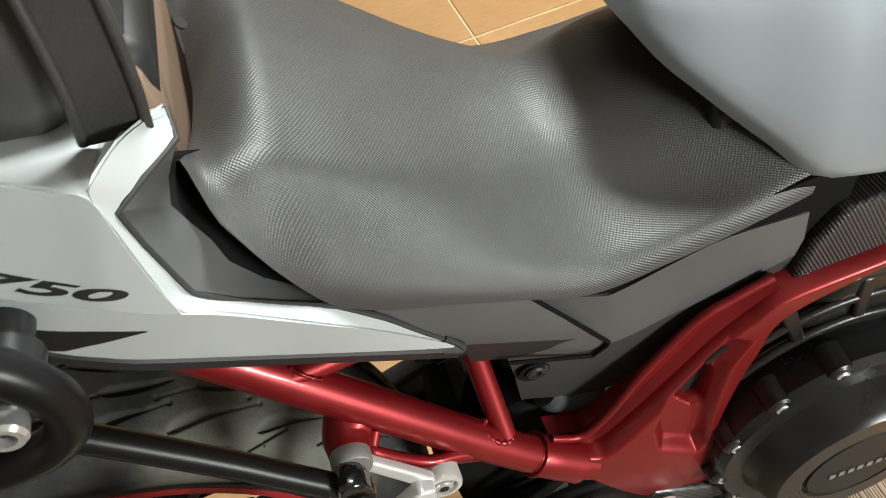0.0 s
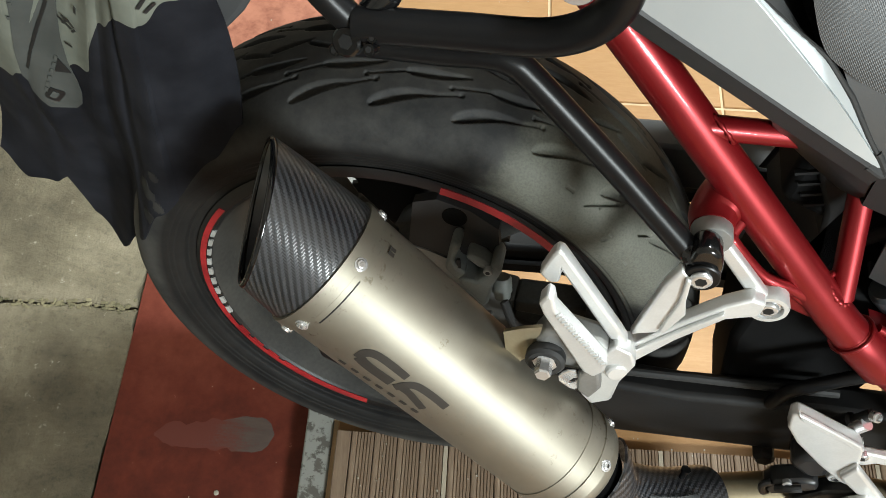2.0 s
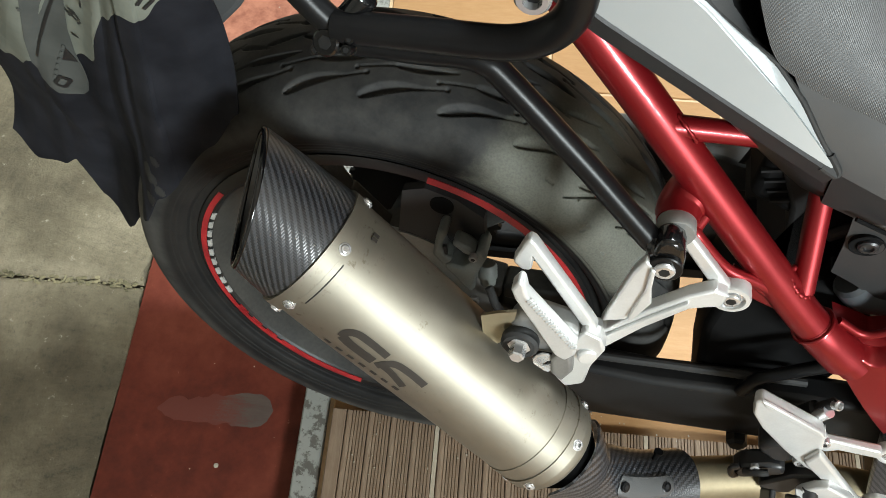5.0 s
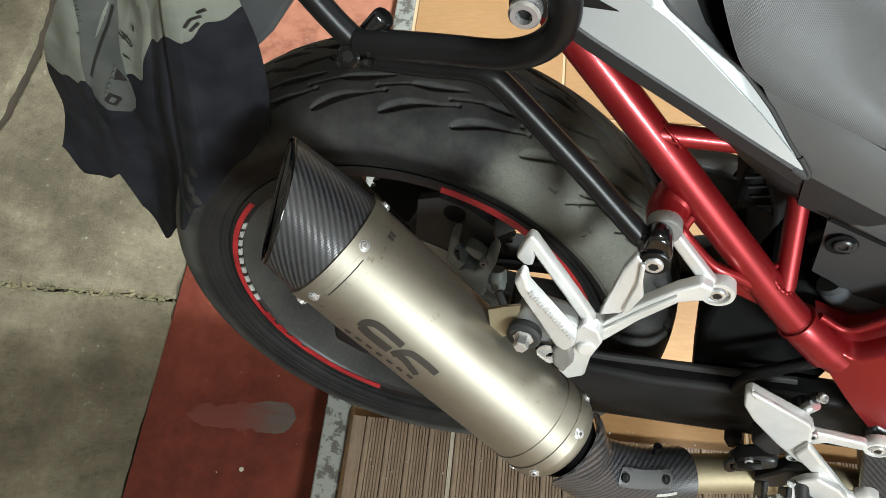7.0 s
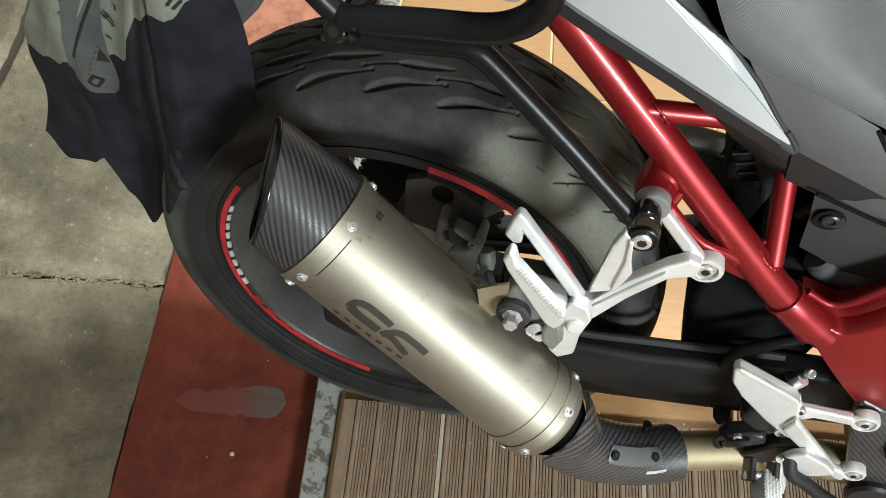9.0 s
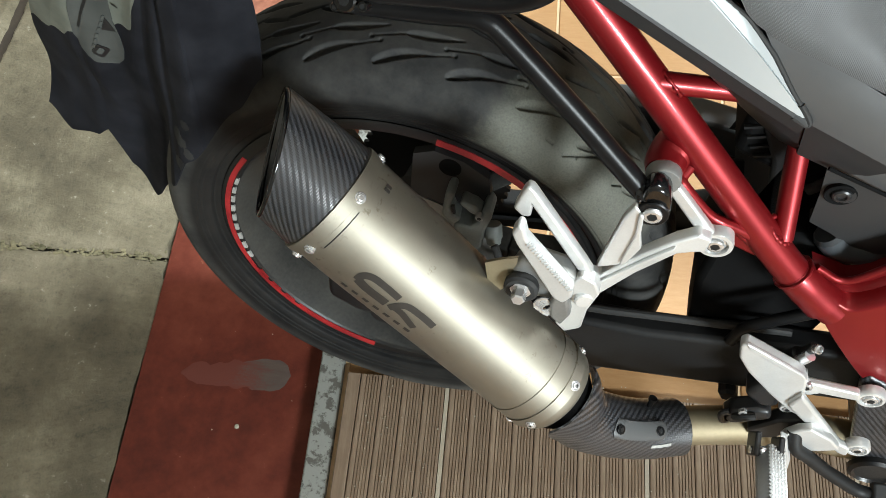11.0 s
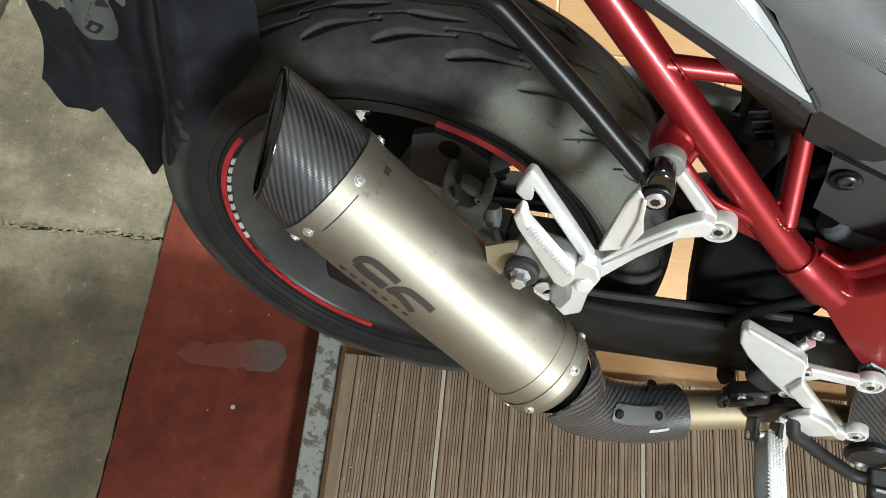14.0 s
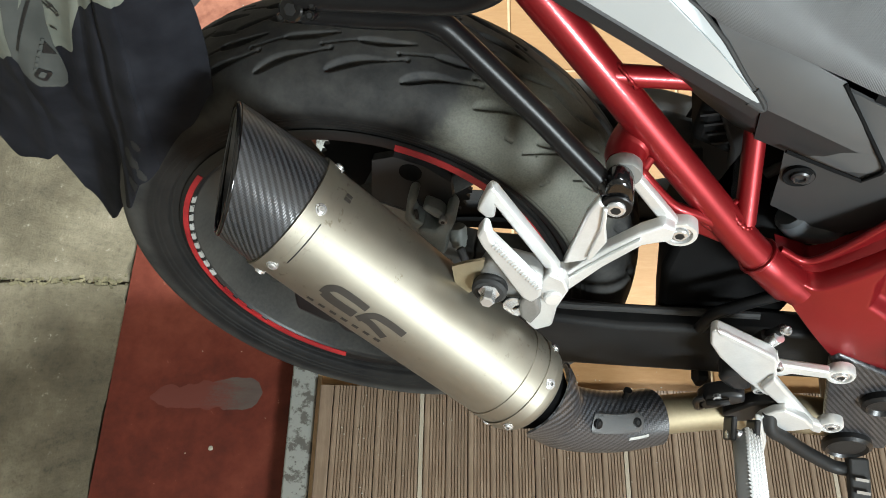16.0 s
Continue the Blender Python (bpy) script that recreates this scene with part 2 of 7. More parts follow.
def glazed_tile():
    m, t, p = nodes_of("ochre_glazed_tile")
    co = t.nodes.new("ShaderNodeTexCoord").outputs["Object"]
    big, mid = noise_tex(t, co, 5, 5), noise_tex(t, co, 30, 6, 0.7, (1, 5, 1))
    rnd = t.nodes.new("ShaderNodeObjectInfo").outputs["Random"]
    base = ramp(t, calc(t, "ADD", calc(t, "MULTIPLY", big, 0.5), calc(t, "MULTIPLY", mid, 0.5)),
                (0.35, (0.27, 0.143, 0.057)), (0.55, (0.33, 0.186, 0.082)), (0.7, (0.385, 0.232, 0.113)))
    t.links.new(mixed(t, calc(t, "MULTIPLY", rnd, 0.16), base, (0.36, 0.21, 0.1)), p.inputs["Base Color"])
    p.inputs["Roughness"].default_value = 0.6
    p.inputs["Specular IOR Level"].default_value = 0.25
    bumped(t, p, mid, 0.12, 0.0008)
    return m


def deck_wood():
    m, t, p = nodes_of("brown_deck_board")
    co = t.nodes.new("ShaderNodeTexCoord").outputs["Object"]
    rnd = t.nodes.new("ShaderNodeObjectInfo").outputs["Random"]
    grain, mid = noise_tex(t, co, 85, 6, 0.75, (1, 0.05, 1)), noise_tex(t, co, 16, 5, 0.7, (1, 0.4, 1))
    base = ramp(t, calc(t, "ADD", calc(t, "MULTIPLY", grain, 0.6), calc(t, "MULTIPLY", mid, 0.4)),
                (0.33, (0.105, 0.067, 0.041)), (0.5, (0.19, 0.130, 0.084)), (0.68, (0.36, 0.275, 0.195)))
    t.links.new(mixed(t, calc(t, "MULTIPLY", rnd, 0.45), base, (0.15, 0.105, 0.07)), p.inputs["Base Color"])
    p.inputs["Roughness"].default_value = 0.62
    bumped(t, p, grain, 0.4, 0.0012)
    return m


def cloth(name, a, b):
    """Woven cloth with soft stains and creases."""
    m, t, p = nodes_of(name)
    co = t.nodes.new("ShaderNodeTexCoord").outputs["Object"]
    stain, weave = noise_tex(t, co, 16, 5), noise_tex(t, co, 900, 2)
    t.links.new(ramp(t, stain, (0.32, a), (0.7, b)), p.inputs["Base Color"])
    p.inputs["Roughness"].default_value = 0.88
    p.inputs["Specular IOR Level"].default_value = 0.12
    bumped(t, p, calc(t, "ADD", calc(t, "MULTIPLY", weave, 0.25), calc(t, "MULTIPLY", noise_tex(t, co, 40, 3), 0.5)), 0.2, 0.0012)
    return m


TYRE = tyre_rubber()
CARBON = carbon("carbon_twill")
COARSE_CARBON = carbon("coarse_carbon_twill", 0.0021)
TITANIUM = titanium()
VINYL = seat_vinyl("embossed_vinyl", 0.026, 0.040, 0.0017, 0.22)
RIBBED = seat_vinyl("ribbed_plastic", 0.012, 0.02, 0.0026, 0.6, False)
CONCRETE, RED_FLOOR, CHIPPED, TILE, DECK = concrete(), red_paint_floor(), chipped_paint(), glazed_tile(), deck_wood()
NAVY = cloth("navy_cloth", (0.008, 0.0084, 0.011), (0.021, 0.022, 0.0275))
PALE_CLOTH = cloth("pale_grey_green_cloth", (0.13, 0.14, 0.118), (0.20, 0.212, 0.18))
DUSTY_NAVY = cloth("dusty_navy_cloth", (0.02, 0.02, 0.021), (0.045, 0.045, 0.043))
PRINT_CLOTH = cloth("grey_printed_cloth", (0.060, 0.064, 0.060), (0.095, 0.10, 0.094))
GROUT = surface("sandy_grout", (0.42, 0.30, 0.17), (0.55, 0.42, 0.27), 0.85)
DIRT_AND_SHADE = surface("dirt_and_shade", (0.03, 0.022, 0.015), (0.06, 0.045, 0.03), 0.9)
PALE_STRIP = surface("pale_deck_strip", (0.30, 0.25, 0.18), (0.40, 0.35, 0.27), 0.6)
CEMENT = cement()
RIM = surface("dusty_rim_enamel", (0.014, 0.014, 0.0135), (0.055, 0.053, 0.047), 0.65, big=9, spec=0.22)
RIM_BLACK = surface("black_rim_enamel", (0.006, 0.006, 0.0065), (0.012, 0.012, 0.012), 0.35)
FRAME_RED = surface("candy_red_paint", (0.185, 0.0058, 0.0085), (0.235, 0.0092, 0.012), 0.40, metal=0.58, coat=0.18, rough_var=0.06, big=20, fine=900, bump=0.08)
STRIPE_RED = surface("red_tape", (0.20, 0.012, 0.015), (0.44, 0.028, 0.030), 0.4, big=26)
WHITE_TAPE = surface("white_tape", (0.22, 0.22, 0.205), (0.46, 0.46, 0.44), 0.5, big=30)
GRIT = surface("pale_grit", (0.26, 0.23, 0.18), (0.45, 0.42, 0.35), 0.8, big=60)
SILVER = surface("silver_grey_paint", (0.37, 0.395, 0.405), (0.41, 0.435, 0.445), 0.32, metal=0.12, coat=0.3, rough_var=0.05, big=6, fine=1400, bump=0.03)
TANK_GREY = surface("grey_blue_metallic_paint", (0.285, 0.322, 0.362), (0.318, 0.355, 0.396), 0.36, metal=0.15, coat=0.3, rough_var=0.05, big=5, fine=1500, bump=0.03)
ALLOY = surface("satin_cast_aluminium", (0.60, 0.605, 0.60), (0.72, 0.725, 0.72), 0.36, metal=0.5, big=30, fine=500, bump=0.08)
DULL_ALLOY = surface("dull_grey_casting", (0.22, 0.22, 0.215), (0.32, 0.32, 0.31), 0.5, metal=0.6, fine=350, bump=0.25)
STEEL = surface("polished_steel", (0.56, 0.565, 0.57), (0.66, 0.665, 0.67), 0.24, metal=0.72, bump=0.03)
GOLD = surface("straw_tinted_steel", (0.27, 0.225, 0.145), (0.36, 0.31, 0.215), 0.66, metal=1.0, big=18, bump=0.04)
BLACK_COAT = surface("black_powder_coat", (0.004, 0.004, 0.0044), (0.008, 0.008, 0.0084), 0.33, fine=900, bump=0.06, rough_var=0.05, spec=0.18)
CLAMP_BLACK = surface("gloss_black_steel", (0.003, 0.003, 0.0032), (0.006, 0.006, 0.0062), 0.14, bump=0.03, rough_var=0.04, spec=0.5)
# Black trim and bracket, plus shade painted on the side cover's lower faces.
TRIM_AND_SHADE = surface("trim_and_shade_plastic", (0.015, 0.015, 0.0155), (0.023, 0.023, 0.0235), 0.5, fine=1400, bump=0.15, big=8, spec=0.3)
BRACKET_AND_SHADE = surface("bracket_and_shade_plastic", (0.026, 0.026, 0.0265), (0.037, 0.037, 0.0375), 0.5, fine=1400, bump=0.15, big=8, spec=0.3)
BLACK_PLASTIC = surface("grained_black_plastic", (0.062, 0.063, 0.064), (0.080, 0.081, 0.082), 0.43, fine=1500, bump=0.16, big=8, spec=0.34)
GLOSS_BLACK = surface("gloss_black_plastic", (0.010, 0.010, 0.011), (0.018, 0.018, 0.019), 0.36, bump=0.02)
MATT_BLACK = surface("matt_black_metal", (0.006, 0.006, 0.0065), (0.014, 0.014, 0.014), 0.55, fine=300, bump=0.15, spec=0.3)
ENGINE = surface("black_engine_enamel", (0.007, 0.007, 0.0075), (0.014, 0.014, 0.0145), 0.3, fine=500, bump=0.2, spec=0.3)
CALIPER_GREY = surface("dark_caliper_enamel", (0.085, 0.092, 0.085), (0.15, 0.16, 0.148), 0.5, fine=350, bump=0.25)
RUBBER = surface("black_rubber", (0.012, 0.012, 0.012), (0.022, 0.022, 0.022), 0.7)
ETCH = surface("dark_laser_etching", (0.022, 0.019, 0.016), (0.04, 0.034, 0.029), 0.6, spec=0.3)
# Near-black for gaps, hollows and innards: their shade is put into the colour.
SHADE_BLACK = surface("shade_black", (0.004, 0.004, 0.0042), (0.007, 0.007, 0.0072), 0.8, spec=0.08)
INK = surface("black_print", (0.012, 0.012, 0.013), (0.02, 0.02, 0.02), 0.4)
FADED_INK = surface("faded_print", (0.05, 0.055, 0.05), (0.08, 0.085, 0.08), 0.8)
BAG = surface("black_leatherette", (0.018, 0.018, 0.018), (0.036, 0.035, 0.034), 0.5, big=14, fine=420, bump=0.45)
BROWN = surface("brown_inner_plastic", (0.13, 0.085, 0.06), (0.18, 0.12, 0.085), 0.45)
PLASTER = surface("off_white_plaster", (0.58, 0.55, 0.49), (0.66, 0.63, 0.57), 0.85, big=3)


# ---- mesh helpers ----
def part(name, bm, material, parent=None, label="", smooth=35, bevel=0.0, segments=2, solid=0.0):
    me = bpy.data.meshes.new(name)
    bmesh.ops.recalc_face_normals(bm, faces=bm.faces)
    rims = [k.is_boundary for k in bm.edges]
    bm.to_mesh(me)
    bm.free()
    me.materials.append(material)
    if smooth:
        me.polygons.foreach_set("use_smooth", [True] * len(me.polygons))
        me.set_sharp_from_angle(angle=radians(smooth))
        if solid:
            for k, rim in enumerate(rims):
                if rim:
                    me.edges[k].use_edge_sharp = True
    ob = new(name, me)
    if parent:
        ob.parent = parent
    if label:
        tagged(ob, label)
    if solid:
        mod = ob.modifiers.new("solid", "SOLIDIFY")
        mod.thickness, mod.offset = solid, 0
    if bevel:
        mod = ob.modifiers.new("bevel", "BEVEL")
        mod.width, mod.segments, mod.limit_method, mod.angle_limit = bevel, segments, "ANGLE", radians(32)
        mod.harden_normals = False
    return ob


def thing(name, label, category, at=None, group="", kind=""):
    ob = new(name)
    ob.matrix_world = at or Matrix()
    return tagged(ob, label, category, group, kind)


def curve(points, steps=8):
    """A smooth line through the points (Catmull-Rom)."""
    p = [Vector(q) for q in points]
    p = [2 * p[0] - p[1], *p, 2 * p[-1] - p[-2]]
    out = []
    for a, b, c, d in zip(p, p[1:], p[2:], p[3:]):
        for k in range(steps):
            s = k / steps
            out.append(0.5 * (2 * b + (c - a) * s + (2 * a - 5 * b + 4 * c - d) * s * s + (3 * b - a - 3 * c + d) * s ** 3))
    return out + [p[-2]]


def basis(way):
    way = Vector(way).normalized()
    side = way.cross((0, 0, 1))
    if side.length < 1e-3:
        side = way.cross((0, 1, 0))
    side.normalize()
    return side, side.cross(way).normalized(), way


def tube(bm, line, radius, sides=16, caps=True):
    """A round tube along the line; radius is a number or one for each point."""
    line = [Vector(q) for q in line]
    uv = bm.loops.layers.uv.verify()
    rings, reach = [], [0.0]
    side = None
    for k, q in enumerate(line):
        way = (line[min(k + 1, len(line) - 1)] - line[max(k - 1, 0)]).normalized()
        side = basis(way)[0] if side is None else (side - way * side.dot(way)).normalized()
        up = side.cross(way)
        r = radius[k] if isinstance(radius, (list, tuple)) else radius
        rings.append([bm.verts.new(q + r * (math.cos(a) * side + math.sin(a) * up)) for a in (2 * math.pi * n / sides for n in range(sides))])
        if k:
            reach.append(reach[-1] + (q - line[k - 1]).length)
    r0 = radius if not isinstance(radius, (list, tuple)) else max(radius)
    for k in range(len(rings) - 1):
        for n in range(sides):
            f = bm.faces.new((rings[k][n], rings[k][(n + 1) % sides], rings[k + 1][(n + 1) % sides], rings[k + 1][n]))
            g = 2 * math.pi * r0 / sides
            for loop, (a, b) in zip(f.loops, ((n, k), (n + 1, k), (n + 1, k + 1), (n, k + 1))):
                loop[uv].uv = (a * g, reach[b])
    if caps:
        bm.faces.new(rings[0]), bm.faces.new(rings[-1])
    return bm


def turned(bm, centre, axis, profile, sides=32, closed=False, arc=(0, 360)):
    """A turned shape: profile of (along the axis, radius)."""
    side, up, way = basis(axis)
    centre = Vector(centre)
    uv = bm.loops.layers.uv.verify()
    full = abs(arc[1] - arc[0]) >= 360
    turns = [radians(arc[0] + (arc[1] - arc[0]) * n / sides) for n in range(sides if full else sides + 1)]
    rings = [[bm.verts.new(centre + way * h + max(r, 1e-5) * (math.cos(a) * side + math.sin(a) * up)) for a in turns] for h, r in profile]
    reach = [0.0]
    for (h, r), (h2, r2) in zip(profile, profile[1:]):
        reach.append(reach[-1] + math.hypot(h2 - h, r2 - r))
    top = max(r for _, r in profile)
    pairs = list(range(len(profile) - 1)) + ([-1] if closed else [])
    for k in pairs:
        for n in range(len(turns) if full else len(turns) - 1):
            m = (n + 1) % len(turns)
            f = bm.faces.new((rings[k][n], rings[k][m], rings[k + 1][m], rings[k + 1][n]))
            g = top * abs(turns[1] - turns[0])
            for loop, (a, b) in zip(f.loops, ((n, k), (n + 1, k), (n + 1, k + 1), (n, k + 1))):
                loop[uv].uv = (a * g, reach[b])
    if full and not closed:
        for ring, (h, r) in ((rings[0], profile[0]), (rings[-1], profile[-1])):
            if r > 1e-4:
                bm.faces.new(ring)
    bmesh.ops.remove_doubles(bm, verts=bm.verts, dist=1e-6)
    return bm


def slab(bm, outline, y0, y1):
    """A plate: an outline of (x, z) given depth from y0 to y1."""
    a = [bm.verts.new((x, y0, z)) for x, z in outline]
    b = [bm.verts.new((x, y1, z)) for x, z in outline]
    bm.faces.new(a), bm.faces.new(list(reversed(b)))
    for k in range(len(a)):
        m = (k + 1) % len(a)
        bm.faces.new((a[k], a[m], b[m], b[k]))
    uv = bm.loops.layers.uv.verify()
    for f in bm.faces:
        for loop in f.loops:
            loop[uv].uv = (loop.vert.co.x, loop.vert.co.z)
    return bm


def block(bm, x0, x1, y0, y1, z0, z1):
    return slab(bm, [(x0, z0), (x1, z0), (x1, z1), (x0, z1)], y0, y1)


def bar(bm, a, b, w0, w1, depth, lean=None, depth1=None):
    """A straight bar from a to b, of width w0 to w1 in the plane that faces lean and depth along lean."""
    a, b = Vector(a), Vector(b)
    way = (b - a).normalized()
    out = Vector(lean or (0, -1, 0))
    out = (out - way * out.dot(way)).normalized()
    side = way.cross(out)
    rings = []
    for q, w, d in ((a, w0, depth), (b, w1, depth1 or depth)):
        rings.append([bm.verts.new(q + side * w / 2 * i + out * d / 2 * j) for i, j in ((-1, -1), (1, -1), (1, 1), (-1, 1))])
    bm.faces.new(rings[0]), bm.faces.new(rings[1])
    for k in range(4):
        m = (k + 1) % 4
        bm.faces.new((rings[0][k], rings[0][m], rings[1][m], rings[1][k]))
    return bm


def bolt(name, at, way, radius, height, parent, material=None, hex_sides=6, label=""):
    """A socket-head bolt: a rounded head, and a black hexagon painted for the key recess's shade."""
    bm = bmesh.new()
    turned(bm, at, way, [(-0.002, radius), (height * 0.75, radius), (height, radius * 0.85), (height, radius * 0.55)], 20)
    bm.faces.ensure_lookup_table()
    ob = part(name, bm, material or STEEL, parent, label)
    bm = bmesh.new()
    turned(bm, Vector(at) + Vector(way).normalized() * (height - 0.0005), way, [(0, radius * 0.52), (0.0009, radius * 0.5)], hex_sides)
    sock = part("socket", bm, MATT_BLACK, ob, smooth=0)
    return ob


def socket_bolt(at, way, radius, height, parent, flange=0.0, label="bright steel socket bolt"):
    """A domed bolt with a six-sided key hole, on a thin flange."""
    at, way = Vector(at), Vector(way).normalized()
    bm = bmesh.new()
    if flange:
        turned(bm, at, way, [(-0.001, flange), (0.0011, flange), (0.0016, flange - 0.0006), (0.0016, radius * 0.9)], 32)
        part("washer", bm, STEEL, parent, smooth=40)
        bm = bmesh.new()
    turned(bm, at, way, [(0.001, radius), (height * 0.7, radius), (height * 0.92, radius * 0.90), (height, radius * 0.74), (height, radius * 0.50)], 30)
    ob = part("bolt", bm, STEEL, parent, label, smooth=40)
    # Key hole in matt black, with its shade put into the colour.
    bm = bmesh.new()
    turned(bm, at, way, [(height + 0.00005, radius * 0.56), (height - 0.0002, radius * 0.50), (height * 0.45, radius * 0.46), (height * 0.40, 0.0)], 6)
    part("key_hole", bm, MATT_BLACK, ob, smooth=0)
    return ob


def sheet(bm, rows, closed=False):
    """A skin over rows of points, with UV in metres."""
    uv = bm.loops.layers.uv.verify()
    grid = [[bm.verts.new(q) for q in row] for row in rows]
    vs = [0.0]
    for r, s in zip(rows, rows[1:]):
        m = len(r) // 2
        vs.append(vs[-1] + (Vector(s[m]) - Vector(r[m])).length)
    us = []
    for row in rows:
        us.append([0.0])
        for a, b in zip(row, row[1:]):
            us[-1].append(us[-1][-1] + (Vector(b) - Vector(a)).length)
        half = us[-1][len(row) // 2]
        us[-1] = [q - half for q in us[-1]]
    for k in range(len(grid) - 1):
        for n in range(len(grid[0]) - 1):
            f = bm.faces.new((grid[k][n], grid[k][n + 1], grid[k + 1][n + 1], grid[k + 1][n]))
            for loop, (a, b) in zip(f.loops, ((n, k), (n + 1, k), (n + 1, k + 1), (n, k + 1))):
                loop[uv].uv = (us[b][a], vs[b])
    return grid


def lerp(x, table):
    """A smooth line through a small table of (x, value)."""
    if x <= table[0][0]:
        return table[0][1]
    for (a, va), (b, vb) in zip(table, table[1:]):
        if x <= b:
            s = (x - a) / (b - a)
            s = s * s * (3 - 2 * s) * 0.5 + s * 0.5
            return va + (vb - va) * s
    return table[-1][1]


def spline(x, table):
    """A smooth line through a table of (x, value), with no waves between its points."""
    n = len(table)
    x = min(max(x, table[0][0]), table[-1][0])
    k = 0
    while k < n - 2 and x > table[k + 1][0]:
        k += 1

    def slope(i):
        if i <= 0 or i >= n - 1:
            i = min(max(i, 0), n - 2)
            return (table[i + 1][1] - table[i][1]) / (table[i + 1][0] - table[i][0])
        (xa, a), (xb, b), (xc, c) = table[i - 1:i + 2]
        p, q = (b - a) / (xb - xa), (c - b) / (xc - xb)
        return (p * (xc - xb) + q * (xb - xa)) / (xc - xa)

    (xa, a), (xb, b) = table[k], table[k + 1]
    h, s = xb - xa, (x - xa) / (xb - xa)
    return a + h * s * slope(k) + s * s * (3 * (b - a) - h * (2 * slope(k) + slope(k + 1))) + s ** 3 * (2 * (a - b) + h * (slope(k) + slope(k + 1)))
# ---- the place: floor, walls, ceiling ----
FLOOR_TURN = 9.2
FLOOR = pose(0, 0, 0, 0, 0, FLOOR_TURN)


def flat_box(name, x0, x1, y0, y1, z0, z1, material, label, parent=None, bevel=0.0, at=FLOOR, category="", kind="structure"):
    bm = bmesh.new()
    block(bm, x0, x1, y0, y1, z0, z1)
    ob = part(name, bm, material, parent, smooth=30, bevel=bevel)
    if parent is None:
        ob.matrix_world = at
        tagged(ob, label, category or name.split("_")[0], "", kind)
    return ob


def crack_at(y):
    return -0.864 + 0.9 * (y - 0.62) ** 2 * -0.5 + 0.004 * noise.noise((y * 22, 3, 1)) + 0.002 * noise.noise((y * 70, 3, 1))


def crack_depth(x, y):
    """The open crack: a steep side towards the bike and a crumbled slope beyond."""
    if not 0.28 < y < 1.3:
        return 0.0
    d = x - crack_at(y)
    wide = 0.013 if d > 0 else 0.024 + 0.006 * noise.noise((y * 30, 8, 1))
    return 0.024 * max(0.0, 1 - abs(d) / wide) ** 0.8


def concrete_slab(y0, y1, name, label):
    """A cast slab with a broken, slightly uneven edge."""
    bm = bmesh.new()
    n = 260
    top, rng = [], random.Random(5)
    xs = [-3.4, -2.4, -1.6] + [-1.3 + 0.012 * k for k in range(32)] + [-0.92 + 0.003 * k for k in range(38)] + [-0.80 + 0.012 * k for k in range(29)]
    rows = []
    for k in range(n + 1):
        y = y0 + (y1 - y0) * k / n
        edge = -0.438 + 0.009 * noise.noise((y * 9, 1.3, 0)) + 0.006 * noise.noise((y * 31, 4.1, 0)) + 0.003 * noise.noise((y * 90, 2.1, 0))
        sag = 0.004 if k in (0, n) else 0.0
        rows.append([(x, y + (0.006 * noise.noise((x * 14, y0, 7)) + 0.004 * noise.noise((x * 45, y0, 3)) if k in (0, n) else 0), -0.032 - sag + 0.002 * noise.noise((x * 3, y * 3, 2)) - crack_depth(x, y)) for x in xs]
                    + [(edge, y, -0.033 - sag), (edge + 0.003, y, -0.07)])
    sheet(bm, rows)
    ob = part(name, bm, CONCRETE, None, smooth=40)
    ob.matrix_world = FLOOR
    return tagged(ob, label, "ground", "", "structure")


concrete_slab(0.1255, 3.2, "ground_slab", "worn grey-beige concrete slab outside the threshold")
concrete_slab(-3.2, 0.1205, "ground_slab", "worn grey-beige concrete slab stained darker")
flat_box("ground", -3.5, -0.40, -3.3, 3.3, -0.2, -0.045, CONCRETE, "dark concrete bed under the slab joints")

# A dark strip laid in the crack: dirt, and the shade inside it.
bm = bmesh.new()
rows = []
for k in range(61):
    y = 0.29 + k / 60
    x = crack_at(y)
    w = 0.015 + 0.004 * noise.noise((y * 25, 1, 1))
    rows.append([(x - w, y, -0.0440), (x, y, -0.0446), (x + w * 0.7, y, -0.0438)])
sheet(bm, rows)
ob = part("ground_crack", bm, DIRT_AND_SHADE, None)
ob.matrix_world = FLOOR
tagged(ob, "dark strip of dirt and shade in the open crack across the concrete slab", "crack", "", "structure")

# crumbled mortar and moss along the joint between the slabs
bm = bmesh.new()
rng = random.Random(8)
for k in range(620):
    x = rng.uniform(-1.3, -0.44)
    r = rng.uniform(0.0010, 0.0036)
    bmesh.ops.create_icosphere(bm, subdivisions=1, radius=r, matrix=Matrix.Translation((x, 0.123 + rng.gauss(0, 0.0042), -0.0335)) @ Matrix.Diagonal((rng.uniform(0.7, 1.8), 1, 0.6, 1)))
ob = part("joint_rubble", bm, surface("mossy_mortar", (0.055, 0.05, 0.022), (0.27, 0.235, 0.14), 0.9, big=40, bump=0.5), None)
ob.matrix_world = FLOOR
tagged(ob, "crumbled mossy mortar in the joint of the concrete", "rubble", "", "stuff")

# the painted strip lies a step below the tiled floor
flat_box("red_strip", -0.434, -0.128, -3.3, 3.3, -0.2, -0.031, RED_FLOOR, "worn red-painted concrete strip along the threshold", category="floor")
flat_box("step_edge", -0.143, -0.104, -3.3, 3.3, -0.2, 0.0015, CHIPPED, "chipped grey-white painted step edge", bevel=0.003, category="threshold")
floor = flat_box("floor", -0.104, 3.2, -3.3, 3.3, -0.2, -0.003, GROUT, "ochre glazed floor tiles with sandy joints", category="floor")

